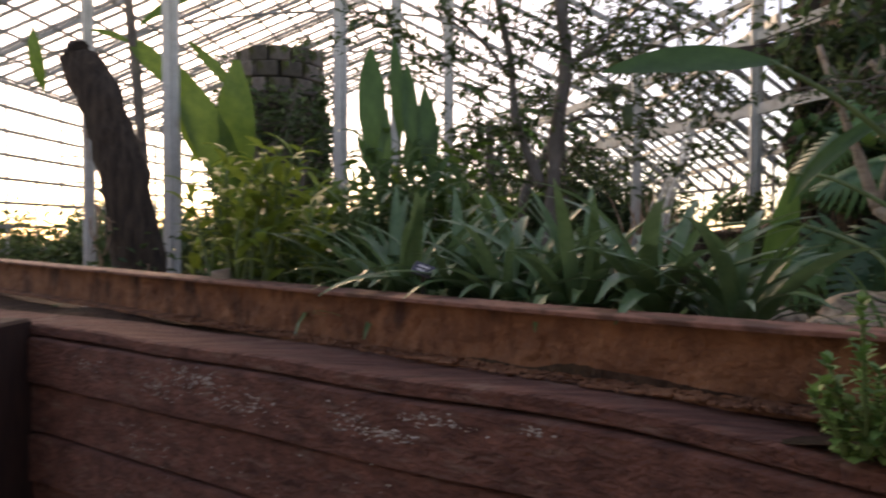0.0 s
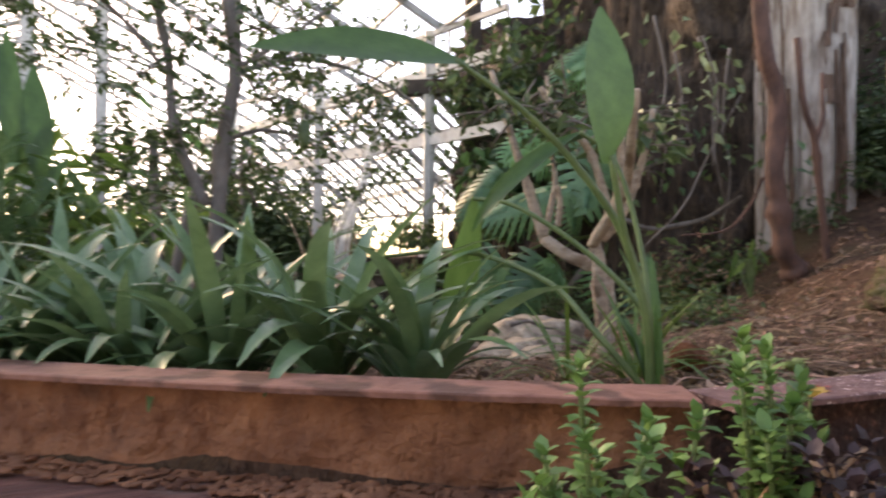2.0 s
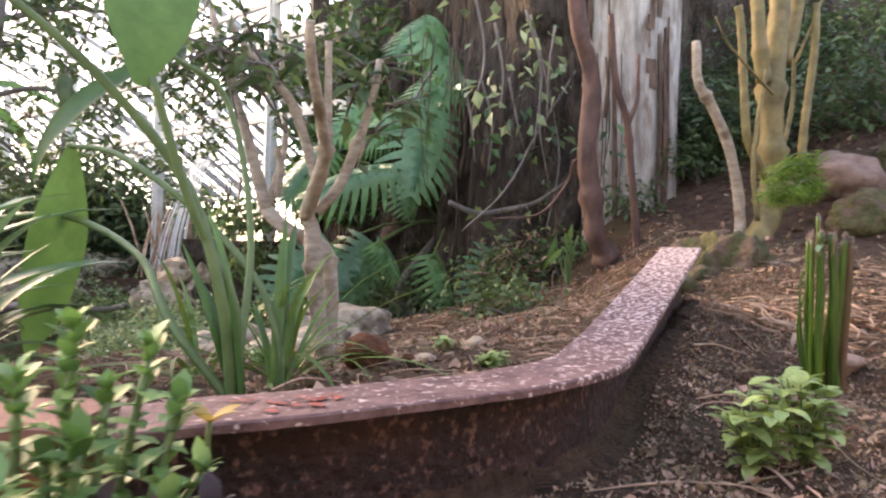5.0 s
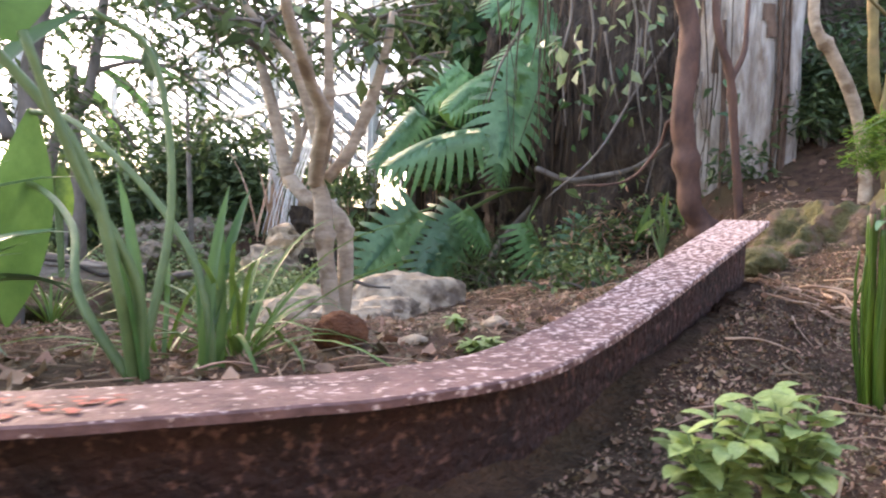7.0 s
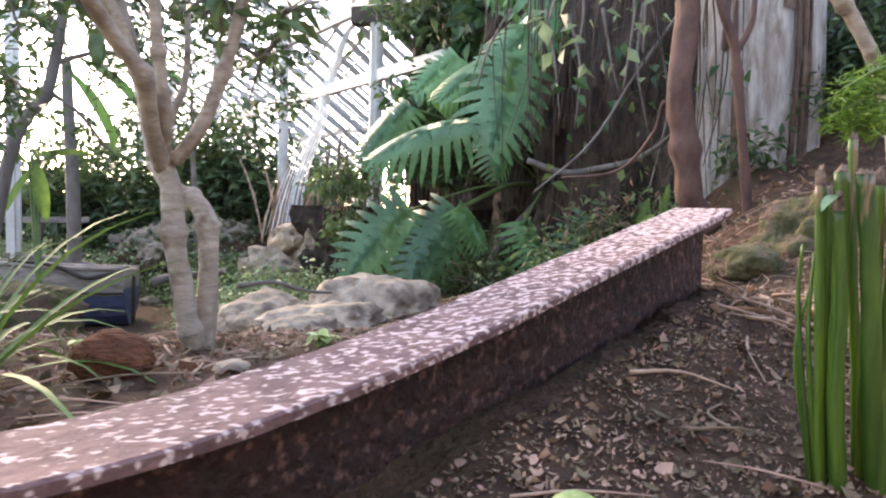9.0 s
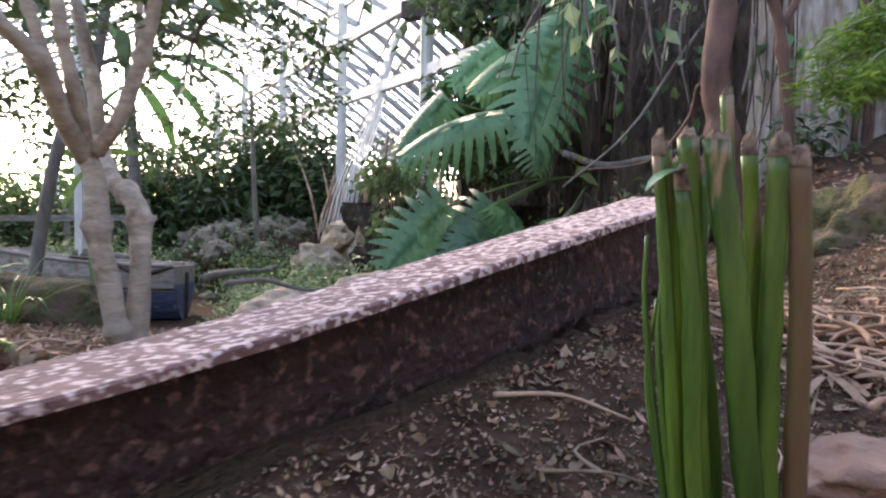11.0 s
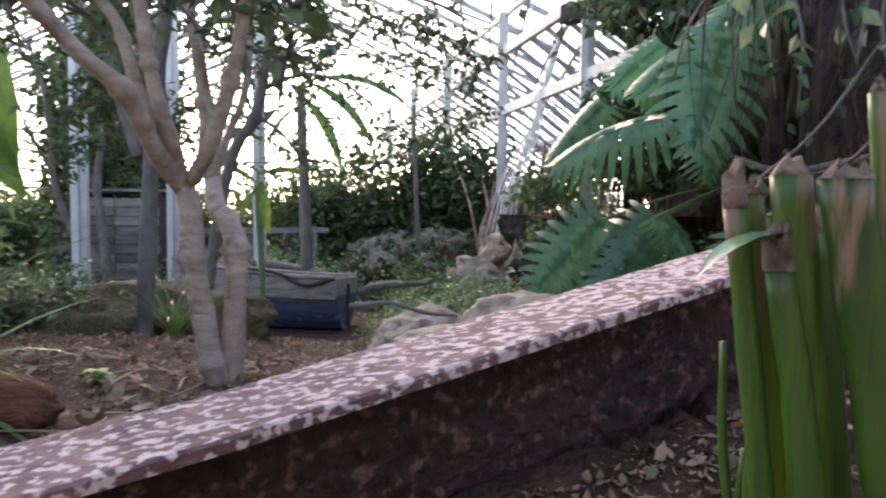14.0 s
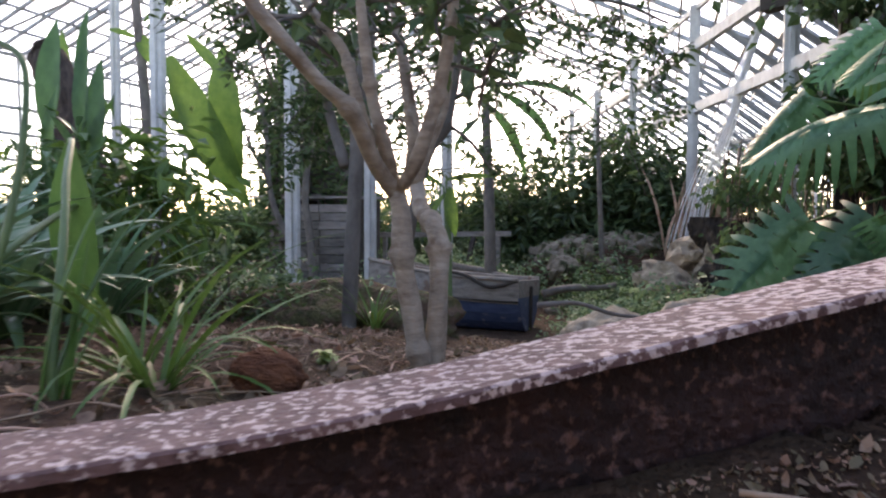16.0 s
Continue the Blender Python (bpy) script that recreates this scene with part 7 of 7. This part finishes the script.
crown(mid, T2, [((0.26, 5.80, 2.73), (-0.86, 5.90, 3.28), (-0.47, 6.00, 3.17), (-0.08, 5.80, 3.20), (0.30, 5.80, 3.24), (0.57, 5.60, 3.04), (0.98, 5.60, 3.09), (1.25, 5.60, 2.86), (0.12, 6.00, 2.48), (0.51, 5.90, 2.31), (-0.08, 6.00, 2.13), (1.03, 5.60, 2.59), (0.26, 5.80, 1.97), (0.64, 5.40, 2.50), (-0.62, 6.00, 2.73),
                 (-0.29, 6.20, 2.87), (1.02, 5.80, 2.16), (1.36, 5.70, 3.25), (1.11, 5.60, 3.58), (0.38, 5.60, 3.59), (-0.26, 5.60, 3.60), (0.75, 5.60, 3.76), (0.17, 6.20, 2.26), (0.58, 6.20, 2.00), (1.69, 6.20, 2.51), (1.87, 6.00, 3.15))[i] for i in range(26)], 0.085, TREE_GREEN, 41, per=130, spread=0.36, twig_mat=BARK_GREY)
T3 = (0.38, 7.20, 1.06)
T3 = (T3[0], T3[1], level(T3[0], T3[1]) - 0.05)
far_tree = tree("tree", "leaning leafy tree with drooping dark green sprays", BARK_GREY, [
    ("trunk", [T3, (0.66, 7.20, 1.84), (0.90, 7.20, 2.28), (0.98, 7.20, 2.66), (1.05, 7.20, 3.21), (1.07, 7.20, 4.09)], 0.06, 0.035, (0.5,)),
    ("limb", [(0.96, 7.20, 2.53), (1.31, 7.20, 2.65), (1.66, 7.10, 2.58), (1.97, 7.00, 2.36)], 0.025, 0.01, ()), ("limb", [(0.92, 7.20, 2.30), (1.14, 7.20, 2.14), (1.29, 7.30, 1.92)], 0.02, 0.01, ()),
    ("limb", [(1.05, 7.20, 3.17), (1.65, 7.20, 3.38), (2.37, 7.20, 3.29), (2.85, 7.20, 3.06)], 0.028, 0.01, ())], T3)
crown(far_tree, T3, [(1.19, 6.80, 3.20), (1.44, 7.00, 3.09), (1.83, 7.00, 3.20), (2.09, 7.20, 3.04), (2.47, 7.20, 3.15), (2.51, 7.40, 2.96), (2.84, 7.40, 2.79), (2.27, 7.40, 2.78), (1.65, 7.20, 2.92), (2.06, 7.00, 3.45), (1.53, 7.00, 3.56), (2.57, 7.00, 3.40), (2.70, 7.60, 2.64), (2.85, 7.80, 2.41),
                     (0.48, 7.50, 2.66), (0.88, 7.40, 2.88), (1.28, 7.60, 2.46), (1.71, 7.60, 2.71), (0.61, 7.80, 2.28), (1.57, 7.80, 2.14), (1.16, 8.00, 1.97), (1.98, 7.80, 2.28), (0.49, 8.00, 1.92), (2.49, 8.00, 2.17)], 0.10, TREE_GREEN, 43, per=90, spread=0.42)
crown(t1, TF, [(1.71, 2.90, 2.05), (1.82, 2.90, 2.10), (1.88, 3.20, 2.21), (2.00, 3.30, 2.14), (2.27, 3.00, 2.11), (1.76, 3.20, 2.09), (1.98, 3.30, 2.08), (2.25, 3.20, 2.07), (2.26, 3.40, 2.22), (2.19, 3.60, 2.12), (1.78, 3.50, 2.17)], 0.06, TREE_GREEN, 44, per=40, spread=0.16)
crown(t1, TF, [(1.88, 2.90, 2.02), (2.02, 3.00, 2.08), (2.34, 3.00, 2.11), (2.41, 3.00, 1.98), (2.24, 3.00, 2.02), (1.88, 3.00, 1.96), (2.36, 3.10, 1.87)], 0.09, BUSH_GREEN, 45, per=15, spread=0.14, name="leaf_spray")

pod_at = (1.45, 6.04, 2.44)
pod = thing("hanging_leaf", "withered dark leaf hanging from the slender tree", "leaf", pod_at)
part("blade", blob(0.055, 0.95, 0.35, 2.0, 0.4, 91, 3), TREE_GREEN, pod)
part("stalk", tube([(0, 0, 0.12), (0.03, 0, 0.35), (0.09, -0.1, 0.75)], 0.008, 0.005, sides=6), BARK_GREY, pod)

# small twiggy tree and banana behind
TT = (-2.44, 10.80, 0.20)
TT = (TT[0], TT[1], level(TT[0], TT[1]) - 0.04)
twiggy = tree("tree", "small bare twiggy tree in the bed", BARK_GREY, [
    ("trunk", [TT, (-2.55, 10.80, 1.10), (-2.63, 10.80, 1.82), (-2.50, 10.80, 2.63)], 0.085, 0.045, ()),
    ("limb", [(-2.46, 10.80, 0.56), (-2.94, 10.80, 1.10), (-3.27, 10.80, 1.83), (-3.35, 10.80, 2.93), (-3.60, 10.80, 3.85)], 0.065, 0.025, ()),
    ("limb", [(-2.63, 10.80, 1.73), (-2.88, 10.80, 2.28), (-2.82, 10.80, 2.99)], 0.035, 0.015, ()), ("limb", [(-3.25, 10.80, 1.92), (-3.67, 10.80, 2.66), (-3.88, 10.80, 3.31)], 0.03, 0.014, ()), ("limb", [(-3.31, 10.80, 2.56), (-2.88, 10.90, 3.10), (-2.67, 10.90, 3.81)], 0.03, 0.013, ())], TT)
crown(twiggy, TT, [(-2.88, 10.90, 3.28), (-2.37, 11.10, 3.83), (-2.28, 11.10, 3.10), (-3.34, 10.80, 3.11), (-2.74, 11.00, 2.65), (-2.23, 11.20, 2.57), (-2.58, 11.10, 4.39), (-3.55, 10.80, 3.66), (-2.13, 11.20, 2.02), (-3.67, 10.80, 2.39)], 0.13, TREE_GREEN, 46, per=90, spread=0.6)
BN = (0.49, 10.60, 0.99)
BN = (BN[0], BN[1], level(BN[0], BN[1]) - 0.03)
ban2 = thing("banana_plant", "banana plant with broad arching leaves at the back", "plant", BN)
stalk(ban2, BN, [BN, (0.45, 10.60, 1.71), (0.41, 10.60, 2.52), (0.39, 10.60, 3.15)], 0.09, 0.06, "trunk", BARK_GREY)
for a, b, w in (((0.43, 10.60, 3.23), (2.07, 10.20, 3.43), 0.4), ((0.48, 10.60, 3.23), (1.65, 10.20, 2.69), 0.45), ((0.39, 10.60, 3.07), (1.25, 10.40, 2.16), 0.45), ((0.39, 10.60, 3.00), (-0.40, 10.20, 3.17), 0.4), ((0.40, 10.60, 2.92), (-0.23, 10.20, 2.38), 0.45), ((0.43, 10.60, 3.31), (-0.12, 10.60, 4.06), 0.45), ((0.46, 10.60, 3.31), (0.99, 10.40, 3.93), 0.4)):
    paddle(ban2, BN, a, b, (-0.1, -0.5, 0.85), w, PADDLE_DROOP)
BN3 = (0.59, 8.40, 1.15)
BN3 = (BN3[0], BN3[1], level(BN3[0], BN3[1]) - 0.03)
ban3 = thing("banana_plant", "small banana plant with pale green leaves", "plant", BN3)
for a, b, w in (((0.56, 8.40, 1.78), (0.65, 8.20, 1.25), 0.9), ((0.52, 8.40, 1.85), (1.07, 8.30, 1.96), 0.5), ((0.49, 8.40, 1.78), (0.09, 8.30, 2.04), 0.5), ((0.52, 8.40, 1.72), (0.26, 8.30, 1.34), 0.6)):
    stalk(ban3, BN3, [BN3, ((BN3[0] + a[0]) / 2, a[1], (BN3[2] + a[2]) / 2), a], 0.02, 0.012)
    paddle(ban3, BN3, a, b, (-0.1, -0.8, 0.6), w, YELLOW_PAD)
DP = (4.72, 9.60, 1.88)
post("post", DP[0], DP[1], level(DP[0], DP[1]) - 0.05, 6.0, 0.24, WOOD_DARK, "dark wooden post overgrown with climbers")
beamy = thing("roof_beam", "dark timber beam laid across the posts", "beam", (DP[0], DP[1], 3.95))
part("timber", rod((-0.8, 0.6, 0.05), (2.6, -1.6, 0.05), 0.2, 0.22), WOOD_DARK, beamy, smooth=False)
